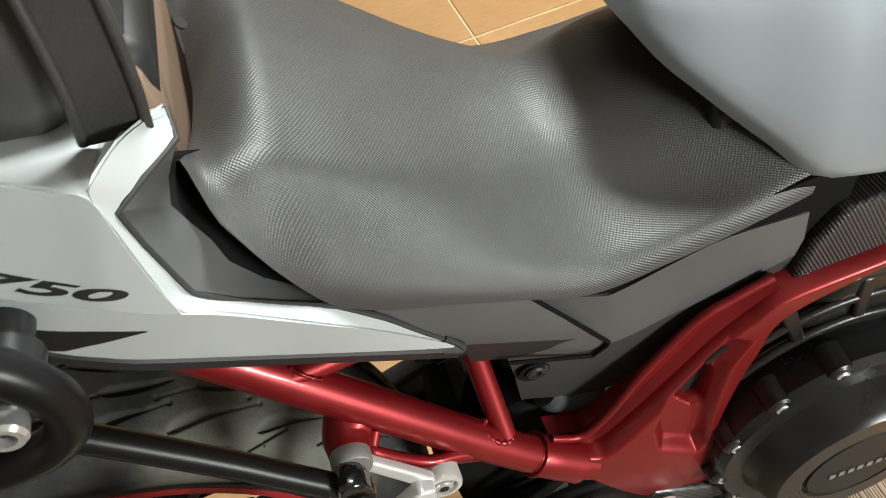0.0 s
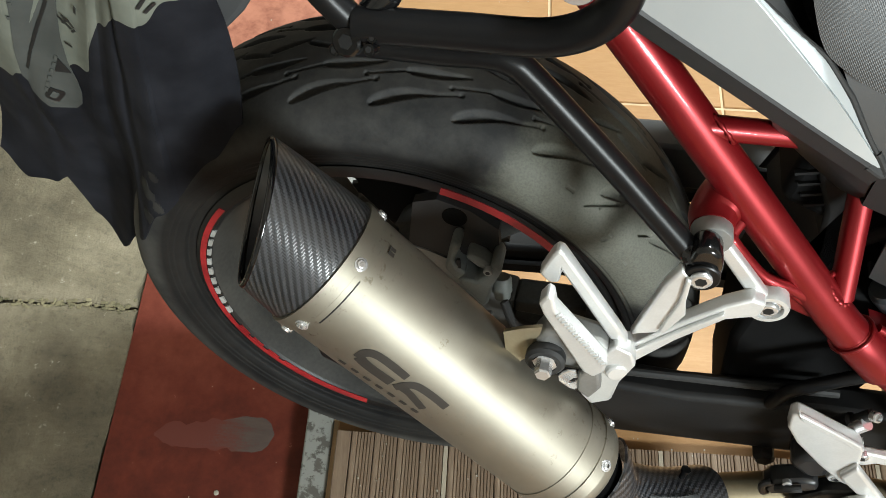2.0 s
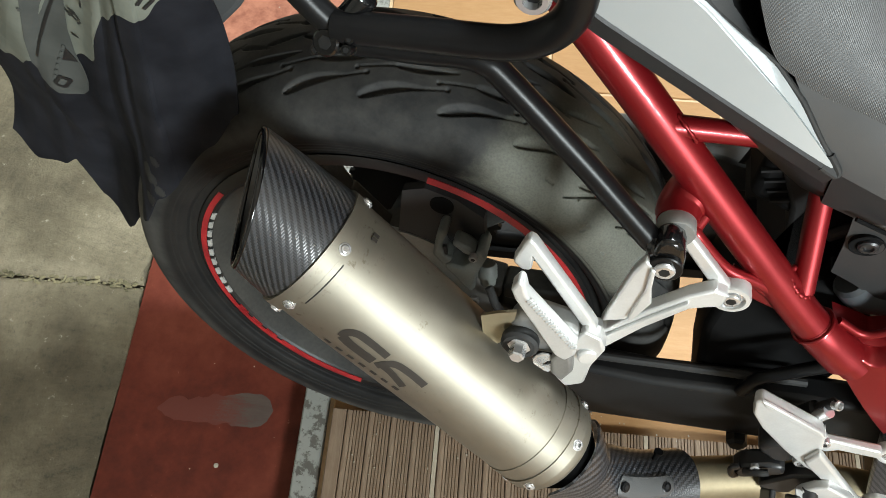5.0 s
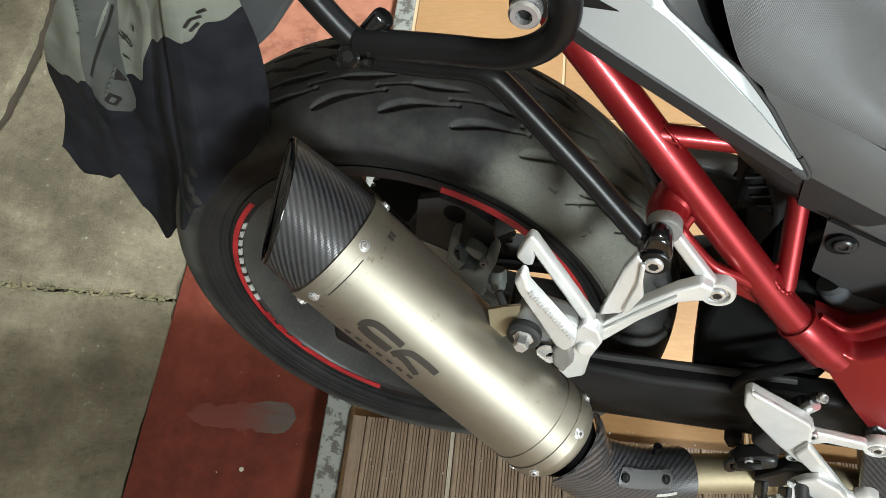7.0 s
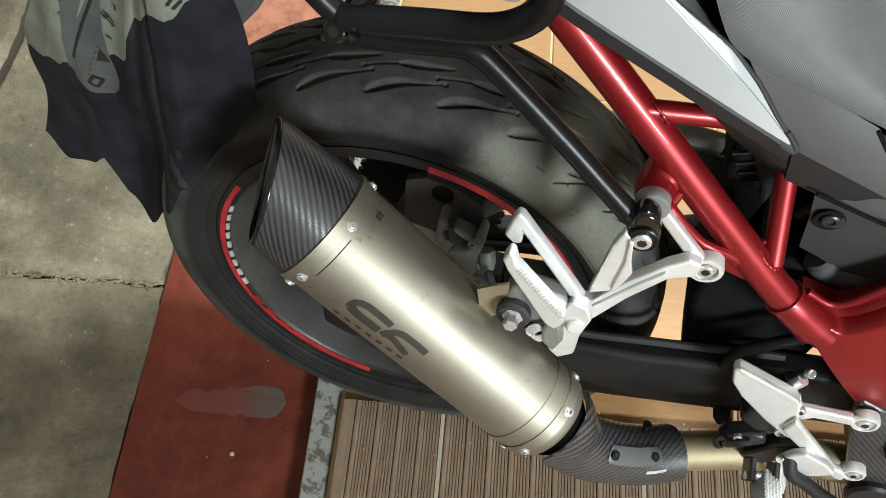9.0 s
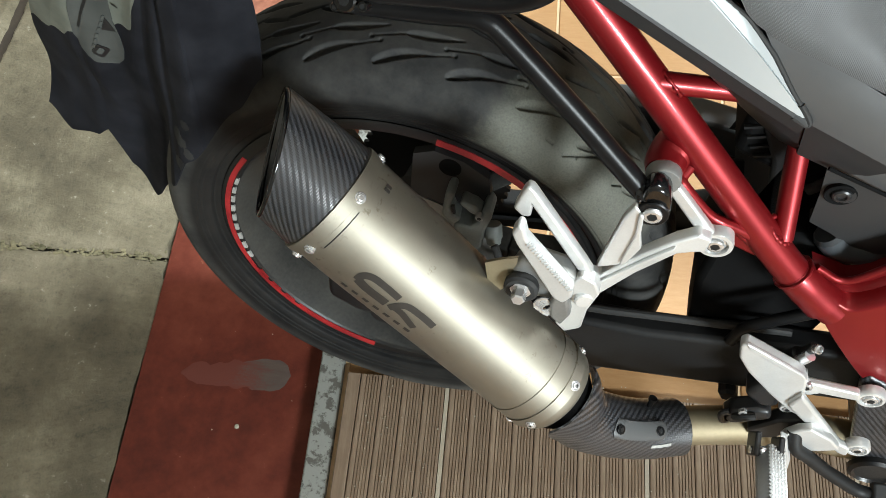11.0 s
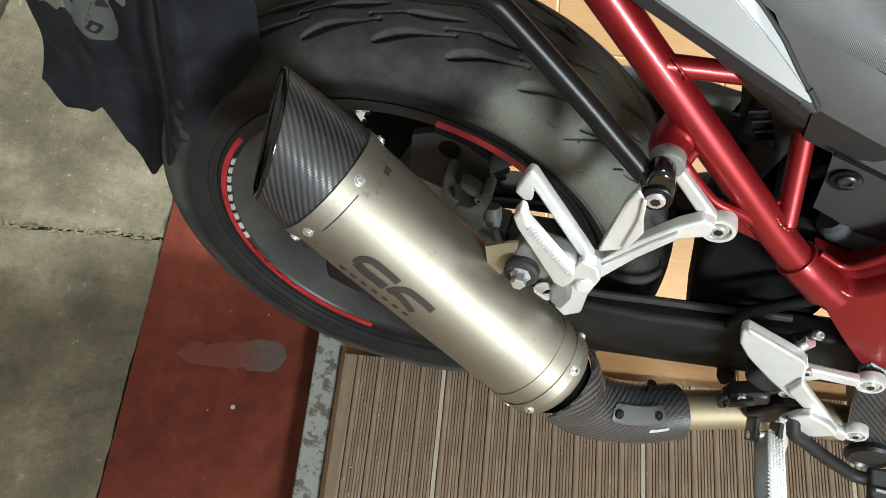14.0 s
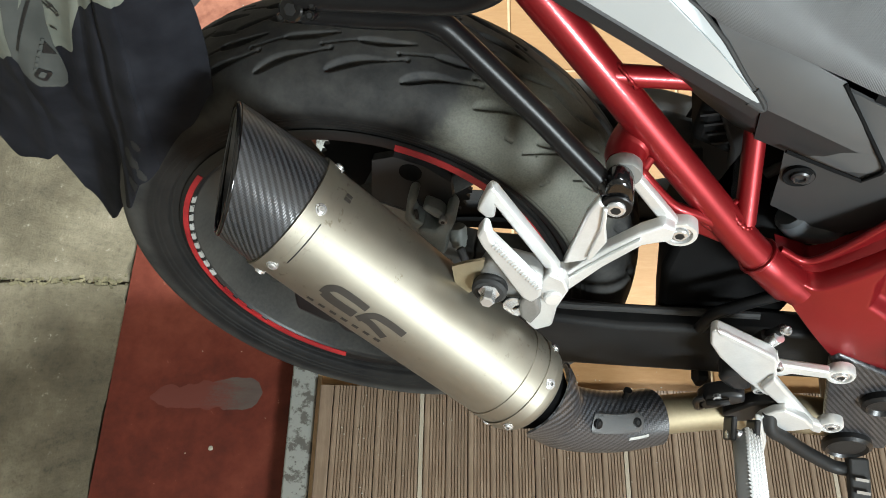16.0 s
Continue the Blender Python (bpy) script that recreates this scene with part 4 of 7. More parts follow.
weld_seam((0.3478, -0.1325, 0.5830), (0.0110, -0.0010, -0.0098), (0.0016, 0.0090, 0.0010), 0.0023)
weld_seam((0.2245, -0.1160, 0.6998), (0.0094, -0.0014, -0.0090), (0.0030, -0.0084, 0.0030), 0.0014, 9)
bm = bmesh.new()
tube(bm, curve([(0.256, -0.112, 0.650), (0.246, -0.120, 0.6420), (0.2395, -0.132, 0.6368), (0.2385, -0.146, 0.6360)], 5), [0.0205, 0.0202, 0.0199, 0.0196, 0.0193, 0.0190, 0.0186, 0.0182, 0.0178, 0.0174, 0.0171, 0.0168, 0.0165, 0.0158, 0.0152, 0.0148], 36)
part("boss", bm, FRAME_RED, FRAME, "red mounting boss")
for a, b in (((0.2425, -0.128, 0.6560), (0.2590, -0.131, 0.6350)), ((0.3110, -0.139, 0.5810), (0.3345, -0.139, 0.5665))):
    a, b = Vector(a), Vector(b)
    line = [a.lerp(b, k / 24) + Vector((0, -0.002 * math.sin(math.pi * k / 24), 0)) for k in range(25)]
    part("weld", tube(bmesh.new(), line, [0.0029 * (0.75 + 0.25 * math.sin(math.pi * k / 24) + 0.20 * (k % 2)) for k in range(25)], 10), FRAME_RED, FRAME, smooth=80)
bm = bmesh.new()
tube(bm, curve([(0.2583, -0.1340, 0.6352), (0.2544, -0.1420, 0.6296), (0.2566, -0.1460, 0.6264), (0.2829, -0.1470, 0.6010), (0.2978, -0.1470, 0.5937), (0.3078, -0.1450, 0.5894), (0.3237, -0.1420, 0.5799), (0.3325, -0.1380, 0.5703)], 6), 0.0046, 14)
part("gusset_rim", bm, FRAME_RED, FRAME)
part("gusset", slab(bmesh.new(), [(0.296, 0.584), (0.305, 0.580), (0.318, 0.578), (0.336, 0.568), (0.346, 0.556), (0.340, 0.548), (0.3166, 0.5560), (0.300, 0.564)], -0.137, -0.127), FRAME_RED, FRAME, bevel=0.002)
bm = bmesh.new()
tube(bm, [(0.374, -0.1372, 0.5412), (0.377, -0.1376, 0.5388), (0.392, -0.1386, 0.5266), (0.4120, -0.1395, 0.5115)], [0.0156, 0.0172, 0.0176, 0.0186], 32)
part("sleeve", bm, FRAME_RED, FRAME)
weld_bead((0.3755, -0.1374, 0.5400), (0.77, -0.05, -0.63), 0.0172, (0, 360), 0.0016)

def inward(x, z, outline):
    """How far (x, z) lies inside the outline; negative outside."""
    best, hit = 9.0, False
    for (xa, za), (xb, zb) in zip(outline, outline[1:] + outline[:1]):
        if (za > z) != (zb > z) and x < (xb - xa) * (z - za) / (zb - za) + xa:
            hit = not hit
        s = max(0.0, min(1.0, ((x - xa) * (xb - xa) + (z - za) * (zb - za)) / ((xb - xa) ** 2 + (zb - za) ** 2)))
        best = min(best, math.hypot(x - xa - s * (xb - xa), z - za - s * (zb - za)))
    return best if hit else -best


def ease(v):
    v = max(0.0, min(1.0, v))
    return v * v * (3 - 2 * v)


POCKET = [(0.4739, 0.5425), (0.4810, 0.5120), (0.5190, 0.4900), (0.5285, 0.5050), (0.5290, 0.5500), (0.5336, 0.5990), (0.5450, 0.6260), (0.5240, 0.6400), (0.5080, 0.6200), (0.4820, 0.5800)]
OPENING = [(0.4930, 0.5640), (0.5190, 0.6000), (0.5250, 0.5880), (0.5225, 0.5480), (0.5112, 0.5450)]

def pivot_plate():
    """The cast pivot plate: a swelling face with rolled edges, a pocket with sloping flanks and an opening in it."""
    over = curve([(0.395, 0, 0.534), (0.418, 0, 0.529), (0.4316, 0, 0.5265), (0.452, 0, 0.546), (0.4702, 0, 0.5690), (0.488, 0, 0.595), (0.5057, 0, 0.6218), (0.521, 0, 0.640), (0.5368, 0, 0.655), (0.5623, 0, 0.674), (0.640, 0, 0.690)], 15)
    under = curve([(0.392, 0, 0.520), (0.440, 0, 0.468), (0.492, 0, 0.415), (0.548, 0, 0.358), (0.562, 0, 0.410), (0.540, 0, 0.472), (0.535, 0, 0.508), (0.543, 0, 0.555), (0.554, 0, 0.598), (0.568, 0, 0.640), (0.640, 0, 0.672)], 15)
    rows = []
    for a, c in zip(over, under):
        row, wide = [], (a - c).length
        for k in range(111):
            q = a.lerp(c, k / 110)
            x, z = q.x, q.z
            edge = min(k / 110, 1 - k / 110) * wide
            y = -0.144 - 0.012 * math.exp(-((x - 0.495) ** 2 + (z - 0.47) ** 2) / 0.008) + 0.020 * (1 - min(1.0, edge / 0.009)) ** 2.4
            y += 0.012 * ease((inward(x, z, POCKET) + 0.001) / 0.012) + 0.03 * ease(inward(x, z, OPENING) / 0.005)
            row.append((x, y, z))
        rows.append([(a.x - 0.001, -0.105, a.z + 0.001), *row, (c.x, -0.105, c.z)])
    bm = bmesh.new()
    sheet(bm, rows)
    return bm


part("pivot_plate", pivot_plate(), FRAME_RED, FRAME, "glossy red cast frame plate with a pocket", smooth=70)
# A black plug closes the opening and stands for the shade inside.
bm = bmesh.new()
slab(bm, OPENING, -0.1265, -0.112)
part("opening", bm, MATT_BLACK, FRAME, "black plug for the shade in the plate's opening")
LIP = [(0.392, 0.549), (0.4190, 0.5390), (0.4400, 0.5634), (0.4656, 0.6141), (0.4971, 0.6593), (0.5230, 0.6750), (0.5501, 0.6879)]
RIDGE = [(0.398, 0.534), (0.4316, 0.5260), (0.4600, 0.5560), (0.4880, 0.5950), (0.5150, 0.6330), (0.5368, 0.6550), (0.5600, 0.6735)]
part("flange", tube(bmesh.new(), curve([(x, -0.134, z) for x, z in LIP], 8), 0.0036, 14), FRAME_RED, FRAME)
bm = bmesh.new()
sheet(bm, [curve([(x, -0.134, z) for x, z in LIP], 8), curve([(0.7 * x + 0.3 * u, -0.128, 0.7 * z + 0.3 * v) for (x, z), (u, v) in zip(LIP, RIDGE)], 8),
           curve([(0.25 * x + 0.75 * u, -0.127, 0.25 * z + 0.75 * v) for (x, z), (u, v) in zip(LIP, RIDGE)], 8), curve([(u, -0.134, v) for u, v in RIDGE], 8)])
part("web", bm, FRAME_RED, FRAME, solid=0.003)

# engine behind and below the red plate
ENG = new("engine")
ENG.parent = BIKE
part("crankcase", slab(bmesh.new(), [(0.54, 0.26), (0.90, 0.24), (0.92, 0.56), (0.80, 0.62), (0.60, 0.60), (0.55, 0.52)], -0.135, 0.16), ENGINE, ENG, bevel=0.015, segments=3)
part("cylinder_head", slab(bmesh.new(), [(0.58, 0.58), (0.70, 0.56), (0.90, 0.60), (0.90, 0.72), (0.64, 0.70)], -0.135, 0.13), ENGINE, ENG, bevel=0.012, segments=3)
for r, d in ((0.128, -0.137), (0.150, -0.134), (0.172, -0.131)):
    ridge = [(0.645 + r * math.cos(radians(a)), d, 0.482 + r * math.sin(radians(a))) for a in range(58, 141, 4)]
    part("ridge", tube(bmesh.new(), ridge, 0.0045, 12), ENGINE, ENG)
for a in (70, 92, 114):
    c, s = math.cos(radians(a)), math.sin(radians(a))
    part("ridge", bar(bmesh.new(), (0.645 + 0.128 * c, -0.136, 0.482 + 0.128 * s), (0.645 + 0.172 * c, -0.131, 0.482 + 0.172 * s), 0.012, 0.014, 0.010), ENGINE, ENG, bevel=0.003)
bm = bmesh.new()
turned(bm, (0.645, -0.13, 0.482), (0, -1, 0), [(0, 0.112), (0.035, 0.112), (0.042, 0.107), (0.043, 0.090), (0.052, 0.085), (0.066, 0.080), (0.072, 0.074), (0.072, 0.052), (0.068, 0.050), (0.068, 0.0)], 64)
COVER = part("clutch_cover", bm, ENGINE, ENG, "black enamelled round clutch cover")
bm = bmesh.new()
turned(bm, (0.645, -0.196, 0.482), (0, -1, 0), [(0, 0.050), (0.006, 0.047), (0.007, 0.0)], 48)
part("badge_disc", bm, MATT_BLACK, COVER, "matt black centre disc")
for k in range(7):
    q = (0.618 + 0.0085 * k, -0.2035, 0.476 + 0.001 * k)
    part("embossed_mark", bar(bmesh.new(), q, (q[0] + 0.005, q[1], q[2] + 0.0006), 0.006, 0.006, 0.001), DULL_ALLOY, COVER)
for a in (106, 134, 164, 194, 222, 70):
    bm = bmesh.new()
    at = Vector((0.645 + 0.106 * math.cos(radians(a)), -0.165, 0.482 + 0.106 * math.sin(radians(a))))
    turned(bm, at, (0, -1, 0), [(-0.02, 0.013), (0.003, 0.0115), (0.005, 0.009)], 20)
    part("lug", bm, ENGINE, COVER)
    bolt("flange_bolt", at + Vector((0, -0.004, 0)), (0, -1, 0), 0.0058, 0.003, COVER)
part("carbon_guard", slab(bmesh.new(), [(0.4830, 0.4231), (0.4870, 0.4360), (0.5200, 0.4220), (0.60, 0.390), (0.61, 0.26), (0.5753, 0.2534), (0.5551, 0.2568), (0.5250, 0.3050), (0.5120, 0.3400)], -0.156, -0.148), CARBON, ENG, "carbon weave heel plate", bevel=0.003)
bm = bmesh.new()
turned(bm, (0.568, -0.156, 0.262), (0, -1, 0), [(0, 0.026), (0.006, 0.026), (0.009, 0.022), (0.006, 0.019), (0.006, 0.0)], 40)
part("pivot_cap", bm, ENGINE, ENG)
bm = bmesh.new()
turned(bm, (0.560, -0.155, 0.3640), (0, -1, 0), [(0, 0.020), (0.008, 0.020), (0.011, 0.016), (0.007, 0.012), (0.007, 0.0)], 36)
part("pivot_cap", bm, ENGINE, ENG)
# exhaust: silencer, end cap, link pipe and heat shield
EXHAUST = new("exhaust")
EXHAUST.parent = BIKE
TOP, LOW = Vector((-0.0258, -0.190, 0.560)), Vector((0.193, -0.222, 0.390))
WAY = (LOW - TOP).normalized()
LENGTH = (LOW - TOP).length
R_TOP, R_LOW = 0.0550, 0.0490


def r_at(s):
    return R_TOP + (R_LOW - R_TOP) * s / LENGTH


bm = bmesh.new()
turned(bm, TOP, WAY, [(0.0, R_TOP - 0.001), (0.05, r_at(0.05)), (0.15, r_at(0.15)), (LENGTH - 0.012, r_at(LENGTH - 0.012)), (LENGTH, R_LOW - 0.0008), (LENGTH + 0.008, R_LOW - 0.0022), (LENGTH + 0.0115, R_LOW - 0.0050), (LENGTH + 0.0125, R_LOW - 0.0085), (LENGTH + 0.011, 0.03)], 96)
SILENCER = part("silencer_body", bm, TITANIUM, EXHAUST, "brushed titanium silencer sleeve")
for s0, s1, lift in ((-0.008, 0.0045, 0.0012), (LENGTH - 0.030, LENGTH - 0.016, 0.0009), (LENGTH - 0.012, LENGTH - 0.001, 0.0012)):
    bm = bmesh.new()
    turned(bm, TOP, WAY, [(s0, r_at(s0) - 0.003), (s0, r_at(s0) + lift), (s1, r_at(s1) + lift), (s1, r_at(s1) - 0.003)], 96, closed=True)
    part("band", bm, TITANIUM, SILENCER, smooth=30)
SIDE, UP, _ = basis(WAY)


def around(s, degrees, lift=0.0):
    """A place on the silencer's skin, turned about its axis from the side that faces out, and the normal there."""
    out = Vector((0, -1, 0))
    out = (out - WAY * out.dot(WAY)).normalized()
    over = WAY.cross(out)
    if over.z < 0:
        over.negate()
    n = math.cos(radians(degrees)) * out + math.sin(radians(degrees)) * over
    return TOP + WAY * s + n * (r_at(s) + lift), n


for s, turns in ((0.0028, (-30, 0, 68, 130, 190, 260)), (LENGTH - 0.0035, (-46, 0, 70, 122, 190, 260))):
    for d in turns:
        q, n = around(s, d, 0.001)
        bm = bmesh.new()
        turned(bm, q, n, [(-0.002, 0.0050), (0.0007, 0.0050), (0.0010, 0.0044), (0.0010, 0.0036), (0.0022, 0.0033), (0.0026, 0.0026), (0.0026, 0.0018)], 22)
        screw = part("screw", bm, STEEL, SILENCER, "bright steel screw")
        # The screw's key hole is coloured black for the shade in it.
        bm = bmesh.new()
        turned(bm, q, n, [(0.0026, 0.0019), (0.0010, 0.0016), (0.0009, 0)], 6)
        part("key_hole", bm, MATT_BLACK, screw, smooth=0)
# a folded clip plate along the upper band
bm = bmesh.new()
sheet(bm, [[around(s, 13 + 45 * k / 14, 0.0006)[0] for s in (0.0046, 0.0075, 0.0090)] for k in range(15)])
CLIP = part("clip_plate", bm, TITANIUM, SILENCER, "folded titanium clip", solid=0.0012)
bm = bmesh.new()
sheet(bm, [[around(s, 13 + 45 * k / 14, 0.0008)[0] for s in (0.0093, 0.0102)] for k in range(15)])
part("slot", bm, MATT_BLACK, CLIP, solid=0.0008)


# carbon end cap, cut on the slant
MOUTH = []


def end_cap():
    tip = Vector((-0.0755, -0.1475, 0.6362))
    n = Vector((-0.908, -0.246, 0.337)).normalized()
    sides, steps = 72, 10
    bm = bmesh.new()
    uv = bm.loops.layers.uv.verify()

    def mouth(direction, r):
        return max(0.004, n.dot(tip - TOP - direction * r * 0.90) / n.dot(-WAY))

    outer, inner = [], []
    for k in range(sides):
        a = 2 * math.pi * k / sides
        d = math.cos(a) * SIDE + math.sin(a) * UP
        far = mouth(d, R_TOP)
        col = []
        for j in range(steps + 1):
            s = far * j / steps
            col.append(TOP - WAY * s + d * (R_TOP - 0.0005) * (1 - 0.15 * (s / 0.11) ** 1.3))
        outer.append(col)
        MOUTH.append(col[-1] + (TOP - WAY * far - col[-1]).normalized() * 0.0022)
        r_in = (col[-1] - (TOP - WAY * far)).length - 0.0045
        inner.append([TOP - WAY * far + d * r_in, TOP - WAY * max(far - 0.05, -0.01) + d * (r_in - 0.004)])
    vo = [[bm.verts.new(q) for q in col] for col in outer]
    vi = [[bm.verts.new(q) for q in col] for col in inner]
    g = 2 * math.pi * R_TOP / sides
    for k in range(sides):
        m = (k + 1) % sides
        for j in range(steps):
            f = bm.faces.new((vo[k][j], vo[m][j], vo[m][j + 1], vo[k][j + 1]))
            for loop, (a, b) in zip(f.loops, ((k, j), (k + 1, j), (k + 1, j + 1), (k, j + 1))):
                loop[uv].uv = (a * g, (outer[a % sides][b] - TOP).dot(WAY))
        bm.faces.new((vo[k][-1], vo[m][-1], vi[m][0], vi[k][0]))
        bm.faces.new((vi[k][0], vi[m][0], vi[m][1], vi[k][1]))
    return bm


CAP = part("end_cap", end_cap(), CARBON, EXHAUST, "carbon-fibre end cap cut on the slant", smooth=50)
part("mouth_rim", tube(bmesh.new(), MOUTH + MOUTH[:2], 0.0027, 12), CLAMP_BLACK, CAP, "gloss black lacquered rim", smooth=80)
bm = bmesh.new()
turned(bm, TOP - WAY * 0.012, -WAY, [(-0.02, 0.0), (-0.02, 0.036), (0.016, 0.034), (0.017, 0.031), (-0.015, 0.031), (-0.015, 0.0)], 48)
part("outlet_sleeve", bm, STEEL, CAP, "polished outlet sleeve")


# etched mark on the sleeve, as plain shapes
def etched(path, half, taper=1.0):
    """A band of etching along a path of (distance down the sleeve, degrees round it)."""
    line = curve([(s, radians(d) * 0.052, 0) for s, d in path], 6)
    rows = []
    for k, q in enumerate(line):
        way = (line[min(k + 1, len(line) - 1)] - line[max(k - 1, 0)]).normalized()
        side = Vector((-way.y, way.x, 0)) * half * (1 + (taper - 1) * k / len(line))
        rows.append([around(p.x, math.degrees(p.y / 0.052), 0.0003)[0] for p in (q - side, q - side * 0.33, q + side * 0.33, q + side)])
    bm = bmesh.new()
    sheet(bm, rows)
    part("etched_mark", bm, ETCH, SILENCER, "dark etched mark", solid=0.0003)


etched([(0.0500, 6.5), (0.0504, 15.0), (0.0574, 20.5), (0.0715, 21.5), (0.0880, 21.0)], 0.0036, 0.9)
etched([(0.0505, 7.9), (0.0580, 6.2), (0.0663, 5.8), (0.0840, 6.5)], 0.0046)
etched([(0.0890, 4.0), (0.0925, 13.8), (0.0990, 20.0), (0.1125, 21.5), (0.1290, 21.0)], 0.0034)
etched([(0.0925, 9.0), (0.1000, 9.0), (0.1062, 7.5), (0.1190, 3.5)], 0.0034)
for k in range(7):
    etched([(0.046 + 0.0115 * k, -14 + 1.2 * k), (0.052 + 0.0115 * k, -13.4 + 1.2 * k)], 0.0020)
for d in (92, 97):
    etched([(0.0160, d), (0.0215, d)], 0.0016)

# hanger tab between the silencer and the footrest bracket
q0, n0 = around(0.152, 64)
bm = bmesh.new()
sheet(bm, [[(0.1132, -0.196, 0.5325), (0.1260, -0.196, 0.5420), (0.1407, -0.196, 0.5500)], [(0.1170, -0.199, 0.5150), (0.1290, -0.197, 0.5260), (0.1400, -0.196, 0.5320)], [(0.1200, -0.204, 0.4950), (0.1310, -0.200, 0.5030), (0.1394, -0.196, 0.5100)]])
part("hanger_tab", bm, GOLD, EXHAUST, "straw-coloured steel hanger tab", solid=0.003)
bm = bmesh.new()
line = [Vector((0.1069, -0.204, 0.5170)).lerp(Vector((0.1432, -0.206, 0.4690)), k / 40) for k in range(41)]
random.seed(5)
tube(bm, [q + Vector((0, random.uniform(-0.0006, 0.0006), random.uniform(-0.0008, 0.0008))) for q in line], [0.0016 + 0.0012 * (0.5 + 0.5 * math.sin(k * 1.3)) + random.uniform(0, 0.0006) for k in range(41)], 10)
part("weld", bm, TITANIUM, SILENCER, "lumpy weld bead", smooth=80)

# link pipe and shield
PIPE = curve([LOW - WAY * 0.01, LOW + WAY * 0.02, (0.240, -0.222, 0.338), (0.300, -0.200, 0.300), (0.37, -0.172, 0.290), (0.46, -0.150, 0.290), (0.60, -0.120, 0.250), (0.75, -0.08, 0.19)], 10)
part("link_pipe", tube(bmesh.new(), PIPE, 0.0215, 32), GOLD, EXHAUST, "straw-tinted steel link pipe")
# Clamp drawn long in near-black, painting the shade in the shield's hollow.
bm = bmesh.new()
turned(bm, LOW, WAY, [(0.002, 0.037), (0.024, 0.036), (0.034, 0.030), (0.036, 0.0225), (0.002, 0.0225)], 40, closed=True)
part("clamp", bm, SHADE_BLACK, EXHAUST)


def shield_place(s, degrees, lift=0.0):
    """A place on the heat shield: s along the bend, degrees round it."""
    line = [p for p in PIPE if 0.203 < p.x < 0.352]
    f = s * (len(line) - 1)
    k = max(0, min(int(f), len(line) - 2))
    q = line[k].lerp(line[k + 1], f - k)
    way = (line[min(k + 2, len(line) - 1)] - line[max(k - 1, 0)]).normalized()
    out = Vector((0, -0.75, 0.66))
    out = (out - way * out.dot(way)).normalized()
    over = way.cross(out)
    r = 0.0348 - 0.0045 * s + 0.012 * max(0.0, 0.3 - s) / 0.3 + lift
    n = math.cos(radians(degrees)) * out + math.sin(radians(degrees)) * over
    return q + r * n, n


SHIELD_FRONT = [(-120, 0.12), (-90, 0.05), (-60, 0.01), (-30, 0.00), (0, 0.00), (20, 0.00), (31, 0.03), (40, 0.14), (60, 0.34), (90, 0.52), (120, 0.62)]


def heat_shield():
    """An open shell round the bend, flared towards the silencer, with a pointed tail."""
    rows = []
    for k in range(61):
        t = -118 + 236 * k / 60
        lo = spline(t, SHIELD_FRONT)
        hi = 1.0 - 0.06 * (abs(t) / 118) ** 4
        rows.append([shield_place(lo + (hi - lo) * j / 30, t)[0] for j in range(31)])
    bm = bmesh.new()
    sheet(bm, rows)
    return bm

SHIELD = part("heat_shield", heat_shield(), COARSE_CARBON, EXHAUST, "carbon-fibre heat shield", smooth=60, solid=0.0022)
def boss_row(j):
    """One row of the raised pad, rounded at both ends."""
    trim = 0.022 * abs(j) ** 3
    return [shield_place(0.470 + trim + (0.375 - 2 * trim) * k / 10, -27 + 5 * k / 10 + 16 * j, 0.0042 if 0 < k < 10 and abs(j) < 1 else 0.0015)[0] for k in range(11)]


bm = bmesh.new()
sheet(bm, [boss_row(j) for j in (-1, -0.9, -0.6, -0.3, 0, 0.3, 0.6, 0.9, 1)])
part("boss_plate", bm, BLACK_PLASTIC, SHIELD, solid=0.002, smooth=60)
for s, d in ((0.500, -27), (0.785, -23)):
    q, nn = shield_place(s, d, 0.0050)
    bolt("screw", q, nn, 0.0050, 0.0012, SHIELD, BLACK_COAT)
bm = bmesh.new()
sheet(bm, [[shield_place(s, t, 0.0016)[0] for s in (0.76, 0.82, 0.88)] for t in (5, 8, 11)])
part("white_mark", bm, WHITE_TAPE, SHIELD, solid=0.0006)

bm = bmesh.new()
turned(bm, (0.305, -0.188, 0.335), (0.1, 0.3, 1), [(0, 0.003), (0.008, 0.003), (0.009, 0.0045), (0.012, 0.0045)], 12)
part("clip", bm, BLACK_COAT, SHIELD)

# passenger footrest bracket, right side
BRACKET = new("passenger_footrest")
BRACKET.parent = BIKE


def cast_plate(name, outline, y0, y1, parent, label="satin cast aluminium arm", bevel=0.0024, material=None, skew=None):
    """A cast arm: an outline of (x, z) given depth; skew moves it in depth along x."""
    bm = slab(bmesh.new(), outline, y0, y1)
    if skew:
        x0, slope = skew
        for v in bm.verts:
            v.co.y += (v.co.x - x0) * slope
    return part(name, bm, material or ALLOY, parent, label, bevel=bevel, segments=3)


cast_plate("main_arm", [(0.2000, 0.5330), (0.2125, 0.5330), (0.2390, 0.5660), (0.2621, 0.5900), (0.2790, 0.6010), (0.2900, 0.5960), (0.2900, 0.5800), (0.2780, 0.5770), (0.2680, 0.5735), (0.2414, 0.5415), (0.2183, 0.5050), (0.2060, 0.5150)], -0.186, -0.173, BRACKET, skew=(0.20, 0.17))
cast_plate("arm_rib", [(0.2080, 0.5290), (0.2150, 0.5300), (0.2440, 0.5650), (0.2640, 0.5860), (0.2640, 0.5805), (0.2430, 0.5575), (0.2180, 0.5230)], -0.1895, -0.185, BRACKET, bevel=0.0012, skew=(0.20, 0.17))
